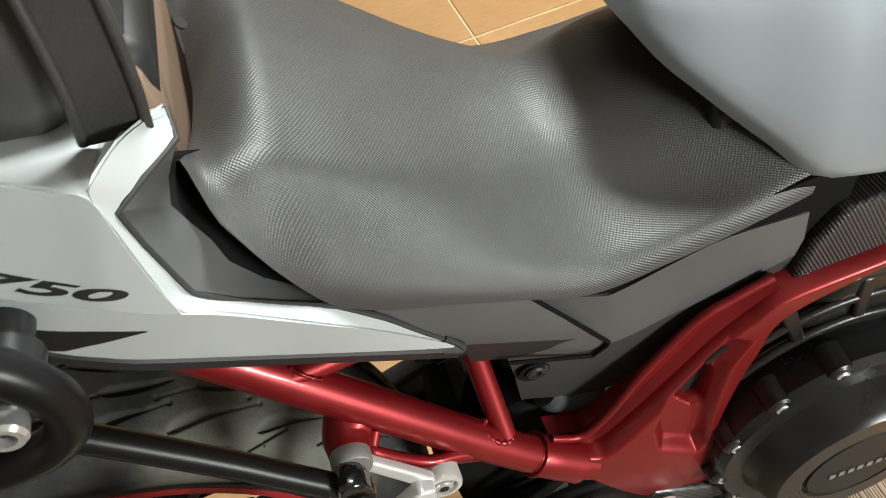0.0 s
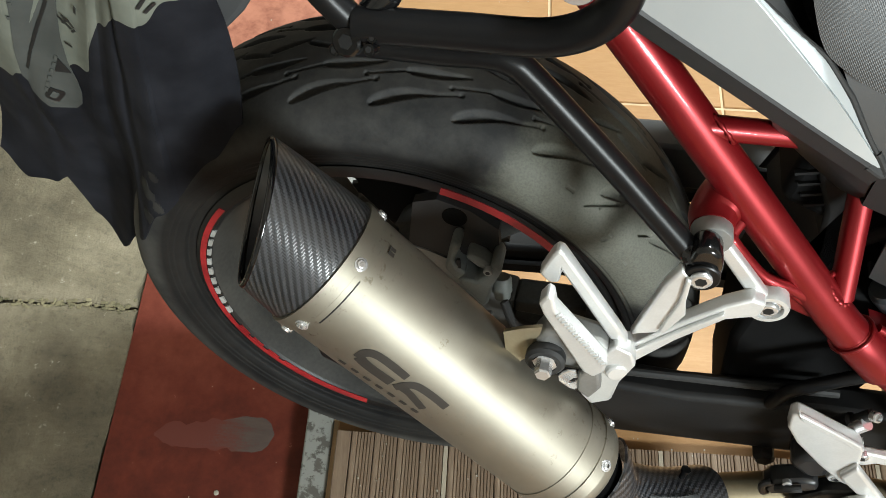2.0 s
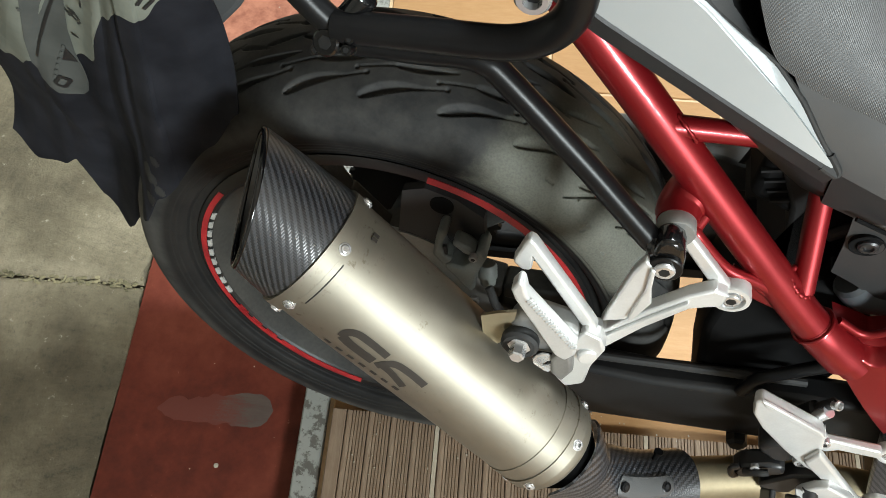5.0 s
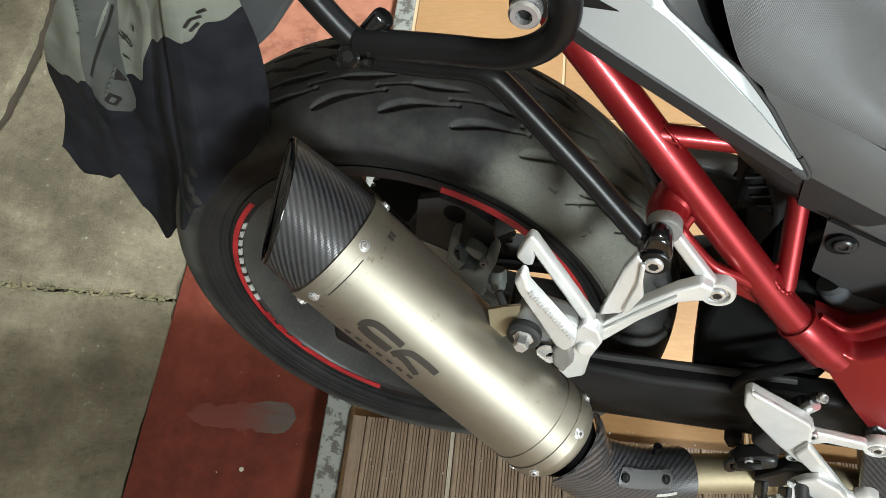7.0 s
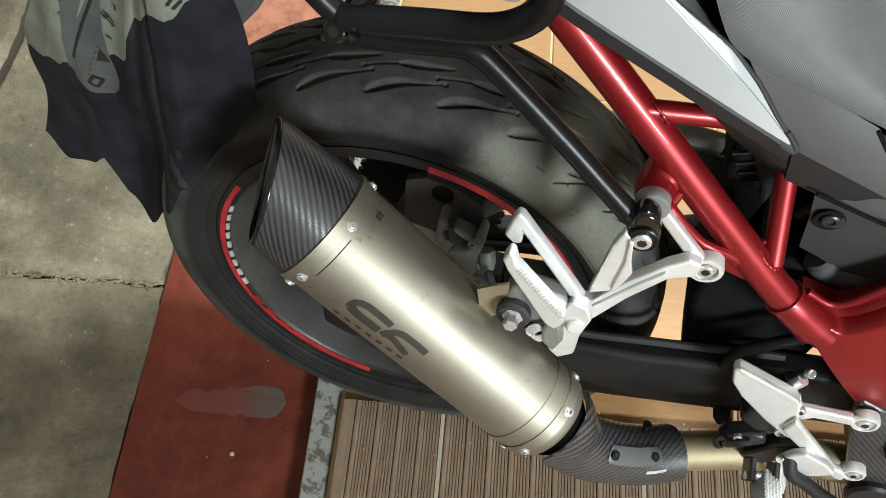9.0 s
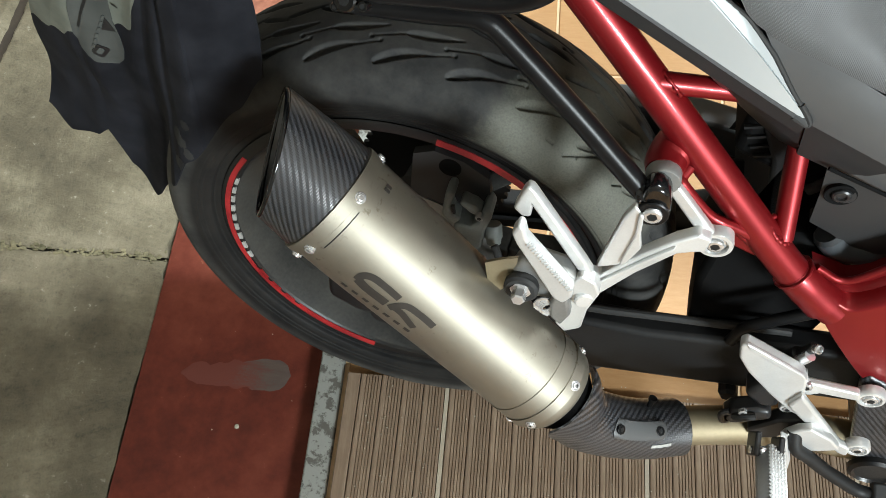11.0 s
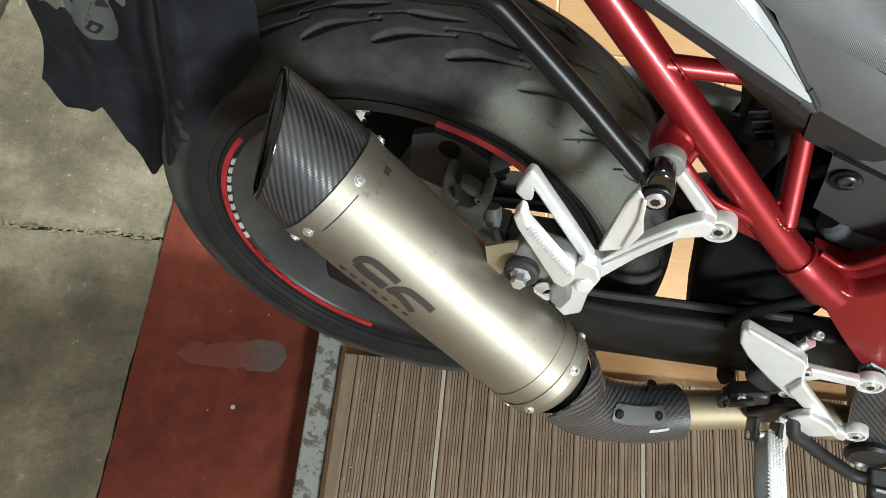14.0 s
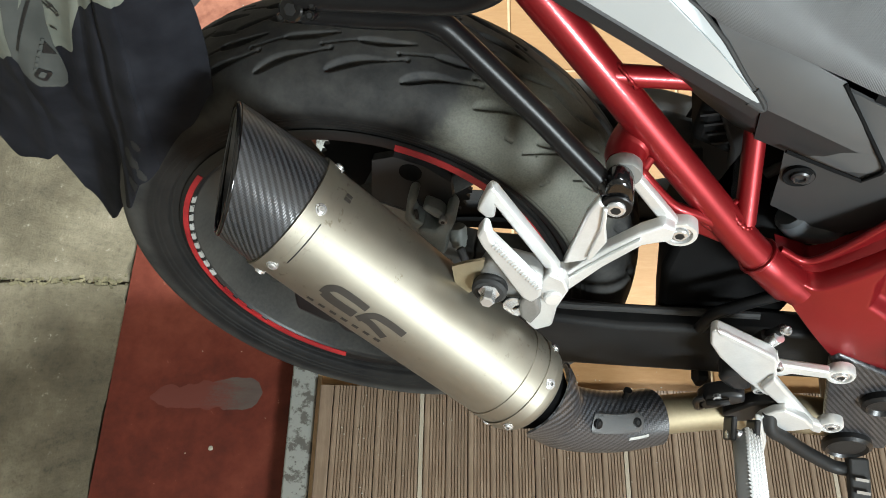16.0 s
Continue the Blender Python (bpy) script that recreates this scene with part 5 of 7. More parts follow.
cast_plate("upright_arm", [(0.2070, 0.5391), (0.2155, 0.6085), (0.2214, 0.6281), (0.2278, 0.6233), (0.2311, 0.5947), (0.2350, 0.5780), (0.2251, 0.5494)], -0.181, -0.172, BRACKET)
cast_plate("arm_rib", [(0.2250, 0.5560), (0.2290, 0.5960), (0.2265, 0.6220), (0.2300, 0.6220), (0.2330, 0.5980), (0.2370, 0.5830), (0.2290, 0.5560)], -0.1845, -0.178, BRACKET, bevel=0.0012)
part("link_arm", bar(bmesh.new(), (0.2420, -0.152, 0.6370), (0.2880, -0.158, 0.5900), 0.0105, 0.0125, 0.009), ALLOY, BRACKET, "satin cast aluminium arm", bevel=0.0026, segments=3)
cast_plate("guard_bar", [(0.1345, 0.6290), (0.1374, 0.6350), (0.1424, 0.6330), (0.1975, 0.5560), (0.2060, 0.5430), (0.1970, 0.5370), (0.1440, 0.6130), (0.1440, 0.6000), (0.1370, 0.5985), (0.1290, 0.6060)], -0.192, -0.181, BRACKET)
cast_plate("lower_leg", [(0.1960, 0.5480), (0.2100, 0.5420), (0.2160, 0.5276), (0.2100, 0.4990), (0.2098, 0.4710), (0.2088, 0.4674), (0.1957, 0.4559), (0.1850, 0.4675), (0.1923, 0.5107), (0.1905, 0.5371)], -0.200, -0.186, BRACKET, "satin cast aluminium lug")
bm = bmesh.new()
turned(bm, (0.2967, -0.140, 0.5805), (0, -1, 0), [(0.006, 0.0146), (0.020, 0.0150), (0.0228, 0.0140), (0.0230, 0.0108), (0.019, 0.0102), (0.019, 0.0)], 44)
part("eye", bm, ALLOY, BRACKET)
socket_bolt((0.2967, -0.1588, 0.5805), (0, -1, 0), 0.0074, 0.0052, BRACKET, 0.0094)

bm = bmesh.new()
turned(bm, (0.2385, -0.1455, 0.6360), (0, -1, 0), [(0, 0.0138), (0.001, 0.0142), (0.0110, 0.0142), (0.0125, 0.0132), (0.0125, 0.008)], 40)
part("collar", bm, DULL_ALLOY, BRACKET, "grey aluminium collar")
# folding footrest
PEG = cast_plate("footrest", [(0.1323, 0.6017), (0.1370, 0.6138), (0.1415, 0.6110), (0.1450, 0.5985), (0.1917, 0.5440), (0.1925, 0.5330), (0.1864, 0.5214), (0.1768, 0.5265), (0.1373, 0.5899)], -0.214, -0.201, BRACKET, "grooved aluminium passenger footrest", bevel=0.0034)
for k in range(18):
    q = Vector((0.1480, -0.2145, 0.5935)).lerp(Vector((0.1890, -0.2145, 0.5455)), k / 17)
    part("tooth", bar(bmesh.new(), q + Vector((-0.0015, 0, -0.0012)), q + Vector((0.0022, 0, 0.0020)), 0.0017, 0.0012, 0.003), ALLOY, PEG)
cast_plate("clevis", [(0.1800, 0.5270), (0.1900, 0.5250), (0.1960, 0.5000), (0.1900, 0.4800), (0.1790, 0.4900), (0.1760, 0.5100)], -0.210, -0.197, BRACKET, "dull grey hinge clevis", 0.003, DULL_ALLOY)
bm = bmesh.new()
turned(bm, (0.2035, -0.1990, 0.5160), (0.25, -0.95, 0.1), [(-0.004, 0.0085), (0.0030, 0.0085), (0.0045, 0.0070), (0.0045, 0.0)], 28)
part("pivot_pin", bm, ALLOY, BRACKET)
bm = bmesh.new()
coil = [Vector((0.1700 + 0.008 * k / 60, -0.206, 0.503 - 0.006 * k / 60)) + 0.0078 * Vector((math.cos(k * 0.6), 0.25 * math.sin(k * 0.6 + 1), math.sin(k * 0.6))) for k in range(61)]
tube(bm, coil, 0.0013, 8)
part("spring", bm, STEEL, BRACKET)
# rubber-mounted hanger bolt
cast_plate("hanger_arm", [(0.1370, 0.5330), (0.1420, 0.5490), (0.1560, 0.5530), (0.1850, 0.5480), (0.1960, 0.5400), (0.1960, 0.5050), (0.1600, 0.5000), (0.1420, 0.5120)], -0.200, -0.178, BRACKET, "dull grey cast hanger arm", 0.006, DULL_ALLOY)
bm = bmesh.new()
HB = Vector((0.1490, -0.199, 0.5205))
HBW = Vector((-0.04, -0.96, 0.12)).normalized()
turned(bm, HB, HBW, [(0.0, 0.0135), (0.004, 0.0155), (0.010, 0.0155), (0.0125, 0.0130), (0.0125, 0.0095), (0.010, 0.0085), (0.010, 0.0)], 36)
part("bush", bm, RUBBER, BRACKET, "black rubber bush")
bm = bmesh.new()
turned(bm, HB + HBW * 0.010, HBW, [(0, 0.0098), (0.0022, 0.0098), (0.0024, 0.0066), (0.0125, 0.0066), (0.0140, 0.0054)], 6)
part("hex_bolt", bm, STEEL, BRACKET, "bright hexagon bolt head", smooth=0)

# rider's footrest plate with heel guard
RIDER = new("rider_footrest")
RIDER.parent = BIKE
cast_plate("heel_guard", [(0.3550, 0.4700), (0.3590, 0.4760), (0.3640, 0.4740), (0.4198, 0.4481), (0.4264, 0.4400), (0.4365, 0.4090), (0.4420, 0.3890), (0.4420, 0.3720), (0.4338, 0.3760), (0.4071, 0.3980), (0.3753, 0.4290), (0.3602, 0.4500)], -0.179, -0.166, RIDER, "satin aluminium heel guard")
cast_plate("guard_rim", [(0.3580, 0.4775), (0.3640, 0.4760), (0.4200, 0.4490), (0.4262, 0.4405), (0.4200, 0.4415), (0.3640, 0.4690)], -0.1815, -0.177, RIDER, bevel=0.0014)
cast_plate("lower_arm", [(0.4300, 0.4200), (0.4348, 0.4146), (0.4455, 0.4032), (0.4937, 0.3524), (0.5047, 0.3490), (0.5079, 0.3330), (0.4982, 0.3337), (0.4572, 0.3667), (0.4308, 0.3892), (0.4250, 0.3960)], -0.186, -0.177, RIDER, skew=(0.44, -0.06), bevel=0.003)
cast_plate("upper_arm", [(0.4252, 0.4438), (0.4330, 0.4267), (0.4545, 0.4276), (0.4805, 0.4285), (0.4859, 0.4160), (0.4698, 0.4145), (0.4493, 0.4131), (0.4406, 0.4041), (0.4300, 0.4100)], -0.174, -0.165, RIDER, bevel=0.003)
cast_plate("peg_mount", [(0.4360, 0.3502), (0.4375, 0.3575), (0.4450, 0.3720), (0.4545, 0.3800), (0.4786, 0.3677), (0.4926, 0.3534), (0.4753, 0.3393), (0.4587, 0.3320), (0.4558, 0.3212)], -0.196, -0.186, RIDER)
cast_plate("peg_lug", [(0.4296, 0.3645), (0.4375, 0.3611), (0.4464, 0.3418), (0.4562, 0.3206), (0.4617, 0.2979), (0.4550, 0.3054), (0.4438, 0.3295)], -0.204, -0.194, RIDER)
for x, y, z, r in ((0.4955, -0.158, 0.4165, 0.0136), (0.5125, -0.176, 0.3476, 0.0122), (0.4348, -0.160, 0.3678, 0.0080)):
    bm = bmesh.new()
    turned(bm, (x, y, z), (0, -1, 0), [(0.002, r), (0.010, r), (0.0122, r - 0.0014), (0.0124, r - 0.0036), (0.0095, r - 0.0042), (0.0095, 0)], 36)
    part("eye", bm, ALLOY, RIDER)
    socket_bolt((x, y - 0.0092, z), (0, -1, 0), r * 0.50, 0.0040, RIDER, r * 0.66)

bolt("screw", (0.4330, -0.173, 0.4220), (0, -1, 0), 0.0055, 0.004, RIDER)

# studded footrest: a flat tapering bar that reaches out from its hinge
PEG_A, PEG_B = Vector((0.4280, -0.214, 0.3500)), Vector((0.4060, -0.318, 0.4180))
PEG_WAY = (PEG_B - PEG_A).normalized()
PEG_UP = (Vector((0.10, -0.10, 1)) - PEG_WAY * PEG_WAY.dot(Vector((0.10, -0.10, 1)))).normalized()
PEG_SIDE = PEG_WAY.cross(PEG_UP)
if PEG_SIDE.x < 0:
    PEG_SIDE.negate()
bm = bmesh.new()
sheet(bm, [[PEG_A.lerp(PEG_B, k / 8) + PEG_SIDE * w * (1 - 0.10 * k / 8) + PEG_UP * h for w, h in ((-0.0125, -0.012), (-0.0130, -0.006), (-0.0075, 0.007), (0.0078, 0.007), (0.0090, 0.005), (0.0090, -0.010), (-0.0125, -0.012))] for k in range(9)])
bm.faces.new([bm.verts.new(PEG_B + PEG_SIDE * w * 0.9 + PEG_UP * h) for w, h in ((-0.0125, -0.012), (-0.0130, -0.006), (-0.0075, 0.007), (0.0078, 0.007), (0.0090, 0.005), (0.0090, -0.010))])
bmesh.ops.remove_doubles(bm, verts=bm.verts, dist=1e-5)
PEG2 = part("footrest", bm, DULL_ALLOY, RIDER, "studded aluminium rider footrest", bevel=0.0015)
bm = bmesh.new()
turned(bm, (0, 0, 0), (0, 0, 1), [(0, 0.0030), (0.0028, 0.0010)], 4)
stud_mesh = bpy.data.meshes.new("stud")
bm.to_mesh(stud_mesh)
bm.free()
stud_mesh.materials.append(ALLOY)
lie = Matrix((PEG_SIDE, PEG_WAY, PEG_UP)).transposed().to_4x4()
for k in range(19):
    for j in range(5):
        ob = new("stud", stud_mesh)
        ob.parent = PEG2
        ob.matrix_local = Matrix.Translation(PEG_A.lerp(PEG_B, (k + 0.7) / 19.6) + PEG_SIDE * (-0.0064 + 0.0033 * j) + PEG_UP * 0.0068) @ lie
HINGE = part("hinge", slab(bmesh.new(), [(0.4100, 0.3230), (0.4193, 0.3380), (0.4301, 0.3562), (0.4571, 0.3720), (0.4590, 0.3640), (0.4448, 0.3381), (0.4420, 0.3200), (0.4192, 0.3080)], -0.182, -0.165), GLOSS_BLACK, RIDER, "black steel footrest hinge", bevel=0.003)
for dx in (-0.013, 0.010):
    part("hinge_cheek", bar(bmesh.new(), (0.4205 + dx, -0.200, 0.3580), (0.4215 + dx, -0.222, 0.3480), 0.006, 0.006, 0.026, lean=(0, 0.4, 0.9)), GLOSS_BLACK, HINGE, bevel=0.002)
bm = bmesh.new()
turned(bm, (0.404, -0.218, 0.352), (1, 0, 0), [(0, 0.004), (0.034, 0.004)], 14)
turned(bm, (0.414, -0.218, 0.352), (1, 0, 0), [(0, 0.0065), (0.010, 0.0065)], 14)
part("hinge_spring", bm, STEEL, HINGE)
bm = bmesh.new()
tube(bm, curve([(0.445, -0.190, 0.362), (0.4523, -0.200, 0.3450), (0.4700, -0.200, 0.3320), (0.4918, -0.200, 0.3150), (0.5180, -0.200, 0.2980), (0.5403, -0.200, 0.2860), (0.5630, -0.202, 0.2900)], 8), 0.0072, 16)
PEDAL = part("brake_pedal", bm, MATT_BLACK, RIDER, "black steel brake pedal")
part("toe_pad", bar(bmesh.new(), (0.5600, -0.190, 0.2960), (0.5660, -0.240, 0.2780), 0.022, 0.022, 0.012, lean=(0, -0.3, 1)), RUBBER, PEDAL, bevel=0.003)
for k in range(3):
    q = Vector((0.5622, -0.214, 0.2960)).lerp(Vector((0.5655, -0.238, 0.2870)), k / 2)
    part("pad_rib", bar(bmesh.new(), q + Vector((-0.007, -0.001, 0.0005)), q + Vector((0.007, -0.001, 0.0005)), 0.003, 0.003, 0.003, lean=(0, -0.3, 1)), STEEL, PEDAL)

# master cylinder and hose fittings behind the plate
bm = bmesh.new()
turned(bm, (0.424, -0.158, 0.466), (-0.30, 0.1, -0.9), [(0, 0.005), (0.02, 0.005), (0.022, 0.008), (0.05, 0.008), (0.052, 0.006), (0.09, 0.006)], 24)
MC = part("master_cylinder", bm, MATT_BLACK, RIDER, "small black brake cylinder")
bm = bmesh.new()
turned(bm, (0.424, -0.160, 0.466), (0.2, -0.5, 0.7), [(0, 0.0045), (0.006, 0.0045), (0.007, 0.0035), (0.003, 0.003), (0.003, 0)], 20)
part("banjo_bolt", bm, STEEL, MC)
part("sight_tube", tube(bmesh.new(), [(0.4225, -0.163, 0.458), (0.4185, -0.162, 0.446), (0.4150, -0.160, 0.436)], [0.0058, 0.0062, 0.0056], 16), STEEL, MC, "bright metal cylinder end")
bm = bmesh.new()
slab(bm, [(0.3793, 0.3370), (0.3840, 0.3520), (0.4050, 0.3680), (0.4180, 0.3700), (0.4240, 0.3560), (0.4020, 0.3340), (0.3900, 0.3260)], -0.182, -0.162)
SWITCH = part("brake_switch", bm, GLOSS_BLACK, RIDER, "black plastic brake switch", bevel=0.004)
part("switch_body", slab(bmesh.new(), [(0.3863, 0.3839), (0.3900, 0.4000), (0.4020, 0.4100), (0.4180, 0.3960), (0.4240, 0.3760), (0.4080, 0.3680)], -0.178, -0.150), GLOSS_BLACK, SWITCH, bevel=0.006)
part("tie", tube(bmesh.new(), curve([(0.3880, -0.184, 0.3480), (0.3950, -0.187, 0.3560), (0.4060, -0.186, 0.3620)], 5), 0.0035, 10), RUBBER, SWITCH)
part("clip", tube(bmesh.new(), curve([(0.3860, -0.180, 0.3300), (0.3800, -0.184, 0.3360), (0.3770, -0.182, 0.3450), (0.3830, -0.180, 0.3500)], 5), 0.0035, 10), GLOSS_BLACK, SWITCH)
bolt("screw", (0.3945, -0.182, 0.3580), (0, -1, 0.2), 0.0045, 0.003, SWITCH)
bm = bmesh.new()
tube(bm, curve([(0.366, -0.128, 0.400), (0.3665, -0.132, 0.420), (0.369, -0.133, 0.434), (0.380, -0.133, 0.448), (0.4084, -0.130, 0.4712), (0.44, -0.126, 0.492)], 6), 0.0062, 12)
part("stay", bm, BLACK_COAT, RIDER)

# body panels
TAIL = new("tail_fairing")
TAIL.parent = BIKE


LOW_EDGE = [(-0.16, -0.090, 0.935), (0.030, -0.128, 0.874), (0.075, -0.140, 0.845), (0.098, -0.147, 0.830), (0.120, -0.1525, 0.8180), (0.138, -0.1540, 0.8080), (0.150, -0.1540, 0.8010), (0.160, -0.1531, 0.7954),
            (0.172, -0.1515, 0.7884), (0.186, -0.1496, 0.7803), (0.207, -0.1467, 0.7681), (0.232, -0.1433, 0.7536), (0.258, -0.1397, 0.7384), (0.284, -0.1362, 0.7233), (0.310, -0.1326, 0.7082), (0.3235, -0.1308, 0.7004)]
CREASE = [(-0.14, -0.096, 0.965), (0.045, -0.142, 0.900), (0.090, -0.153, 0.880), (0.1162, -0.158, 0.8689), (0.1300, -0.160, 0.8625), (0.1422, -0.1610, 0.8564), (0.1540, -0.1618, 0.8500), (0.1640, -0.1623, 0.8440),
          (0.1730, -0.1625, 0.8395), (0.1835, -0.1620, 0.8350), (0.2013, -0.1585, 0.8225), (0.2246, -0.153, 0.8013), (0.2491, -0.147, 0.7785), (0.2759, -0.140, 0.7526), (0.3030, -0.1335, 0.7240), (0.3217, -0.130, 0.7044)]
UPPER = [(-0.14, -0.090, 1.000), (0.050, -0.126, 0.945), (0.098, -0.138, 0.928), (0.126, -0.145, 0.922), (0.142, -0.150, 0.919), (0.157, -0.155, 0.916), (0.1702, -0.160, 0.9127), (0.1735, -0.1610, 0.8902), (0.1775, -0.1615, 0.8620), (0.1835, -0.1620, 0.8350)]
FLANK = [curve(LOW_EDGE, 3), curve(CREASE, 3)]
bm = bmesh.new()
sheet(bm, FLANK)
part("side_panel", bm, SILVER, TAIL, "silver-grey painted tail side panel", smooth=60, solid=0.003)
bm = bmesh.new()
FLANK_UP = [curve(CREASE[:10], 3), curve(UPPER, 3)]
sheet(bm, FLANK_UP)
part("upper_panel", bm, SILVER, TAIL, "silver-grey painted upper tail panel", smooth=60, solid=0.003)


def on_flank(x, z):
    """How far out the side panel stands at (x, z)."""
    best = (9.0, -0.16)
    for r, s in (FLANK, FLANK_UP):
        for a, b, c, d in zip(r, r[1:], s, s[1:]):
            for p, q, w in ((a, b, c), (b, d, c)):
                area = (q.x - p.x) * (w.z - p.z) - (w.x - p.x) * (q.z - p.z)
                if abs(area) > 1e-9:
                    i = ((q.x - x) * (w.z - z) - (w.x - x) * (q.z - z)) / area
                    j = ((w.x - x) * (p.z - z) - (p.x - x) * (w.z - z)) / area
                    off = max(0.0, -min(i, j, 1 - i - j))
                    if off < best[0]:
                        best = (off, i * p.y + j * q.y + (1 - i - j) * w.y)
    return best[1]
bm = bmesh.new()
sheet(bm, [UPPER[:7] + [(0.1740, -0.154, 0.9170), (0.1850, -0.142, 0.9220), (0.1975, -0.130, 0.9225), (0.2030, -0.115, 0.9160)],
           [(-0.14, -0.04, 0.995), (0.06, -0.070, 0.935), (0.110, -0.080, 0.918), (0.135, -0.088, 0.912), (0.150, -0.093, 0.909), (0.162, -0.096, 0.907), (0.174, -0.098, 0.905), (0.180, -0.100, 0.905), (0.187, -0.102, 0.906), (0.194, -0.104, 0.907), (0.2000, -0.106, 0.908)]])
part("top_panel", bm, SILVER, TAIL, smooth=40, solid=0.003)
# bright facet round the recess beside the seat
FACET = [(0.1975, -0.130, 0.9225), (0.1850, -0.142, 0.9220), (0.1740, -0.154, 0.9170), (0.1702, -0.160, 0.9127), (0.1735, -0.1610, 0.8902), (0.1775, -0.1615, 0.8620), (0.1835, -0.1620, 0.8350), (0.2013, -0.1585, 0.8225), (0.2246, -0.153, 0.8013), (0.2491, -0.147, 0.7785), (0.2759, -0.140, 0.7526), (0.3030, -0.1335, 0.7240), (0.3217, -0.130, 0.7044)]
INNER = [(0.2030, -0.115, 0.9160), (0.2046, -0.128, 0.9080), (0.1885, -0.145, 0.9043), (0.1756, -0.155, 0.8979), (0.1790, -0.154, 0.8765), (0.1842, -0.152, 0.8532), (0.1890, -0.150, 0.8329), (0.2091, -0.145, 0.8130), (0.2310, -0.1415, 0.7975), (0.2543, -0.1385, 0.7824), (0.2800, -0.1345, 0.7560), (0.3045, -0.1310, 0.7250), (0.3225, -0.1292, 0.7050)]
bm = bmesh.new()
sheet(bm, [curve(FACET, 4), curve(INNER, 4)])
part("shoulder_facet", bm, SILVER, TAIL, smooth=40, solid=0.002)
bm = bmesh.new()
sheet(bm, [INNER[1:10],
           [(0.196, -0.100, 0.880), (0.192, -0.112, 0.876), (0.190, -0.124, 0.868), (0.196, -0.128, 0.858), (0.203, -0.131, 0.846), (0.207, -0.131, 0.829), (0.221, -0.128, 0.806), (0.240, -0.124, 0.786), (0.262, -0.119, 0.768)]])
part("recess_liner", bm, BLACK_PLASTIC, TAIL, "satin dark grey inner panel beside the seat", smooth=60, solid=0.002)
# Near-black sheet: the shade deep in the recess is put into the colour.
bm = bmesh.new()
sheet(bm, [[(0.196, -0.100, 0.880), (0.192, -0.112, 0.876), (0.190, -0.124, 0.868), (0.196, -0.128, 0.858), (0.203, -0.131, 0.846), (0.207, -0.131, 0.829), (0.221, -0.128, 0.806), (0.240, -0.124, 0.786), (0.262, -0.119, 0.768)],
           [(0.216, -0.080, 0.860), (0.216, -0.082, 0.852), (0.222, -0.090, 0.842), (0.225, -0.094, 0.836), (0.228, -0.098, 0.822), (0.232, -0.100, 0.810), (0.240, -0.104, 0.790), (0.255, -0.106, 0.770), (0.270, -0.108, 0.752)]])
part("recess_floor", bm, SHADE_BLACK, TAIL, "near-black sheet inside the recess, its shade in the colour", smooth=30, solid=0.002)
bm = bmesh.new()
tube(bm, [(x + 0.0006, y - 0.0008, z) for x, y, z in INNER], [0.0017] * 9 + [0.0019, 0.0021, 0.0021, 0.0016], 8)
part("seal", bm, RUBBER, TAIL)
part("tip_seal", tube(bmesh.new(), curve([(0.3140, -0.1312, 0.7160), (0.3215, -0.1302, 0.7068), (0.3255, -0.1304, 0.7012), (0.3240, -0.1312, 0.6985), (0.3120, -0.1330, 0.7055)], 5), 0.0026, 10), RUBBER, TAIL)
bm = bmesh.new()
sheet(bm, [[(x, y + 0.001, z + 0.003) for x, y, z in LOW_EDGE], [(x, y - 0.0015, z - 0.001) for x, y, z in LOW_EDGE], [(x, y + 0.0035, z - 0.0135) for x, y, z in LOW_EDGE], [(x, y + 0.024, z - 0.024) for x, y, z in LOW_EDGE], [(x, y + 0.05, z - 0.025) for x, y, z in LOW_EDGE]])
part("under_trim", bm, TRIM_AND_SHADE, TAIL, "grained black plastic lower trim", smooth=24, solid=0.003)
# Unseen far side and tray, added so the tail shades the tyre.
for name, rows, material in (("side_panel", FLANK, SILVER), ("upper_panel", FLANK_UP, SILVER), ("under_trim", [LOW_EDGE, [(x, y + 0.0035, z - 0.0135) for x, y, z in LOW_EDGE], [(x, y + 0.05, z - 0.025) for x, y, z in LOW_EDGE]], TRIM_AND_SHADE)):
    bm = bmesh.new()
    sheet(bm, [[(q[0], -q[1], q[2]) for q in row] for row in rows])
    part(name, bm, material, TAIL, smooth=60, solid=0.003)
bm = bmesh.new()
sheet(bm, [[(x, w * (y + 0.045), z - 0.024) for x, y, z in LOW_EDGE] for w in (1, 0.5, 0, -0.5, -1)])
part("under_tray", bm, TRIM_AND_SHADE, TAIL, smooth=60, solid=0.003)

bm = bmesh.new()
sheet(bm, [[(x, on_flank(x, z) - 0.0016, z) for x, z in row] for row in (
    [(0.080, 0.853), (0.105, 0.846), (0.127, 0.839), (0.146, 0.833), (0.1640, 0.8265)], [(0.078, 0.842), (0.105, 0.835), (0.1255, 0.830), (0.1455, 0.828), (0.1645, 0.8262)], [(0.075, 0.831), (0.105, 0.824), (0.124, 0.821), (0.145, 0.8235), (0.165, 0.8259)])])
part("vent_inlay", bm, MATT_BLACK, TAIL, solid=0.001)
# pillion seat pan and the brown plate ahead of the bag
bm = bmesh.new()
slab(bm, [(0.182, 0.80), (0.196, 0.80), (0.196, 0.890), (0.192, 0.914), (0.182, 0.920)], -0.085, 0.085)
part("seat_support", bm, BROWN, TAIL, "brown plastic panel behind the seat", bevel=0.006)
# A black disc painted for the shade in a hole of the panel.
bm = bmesh.new()
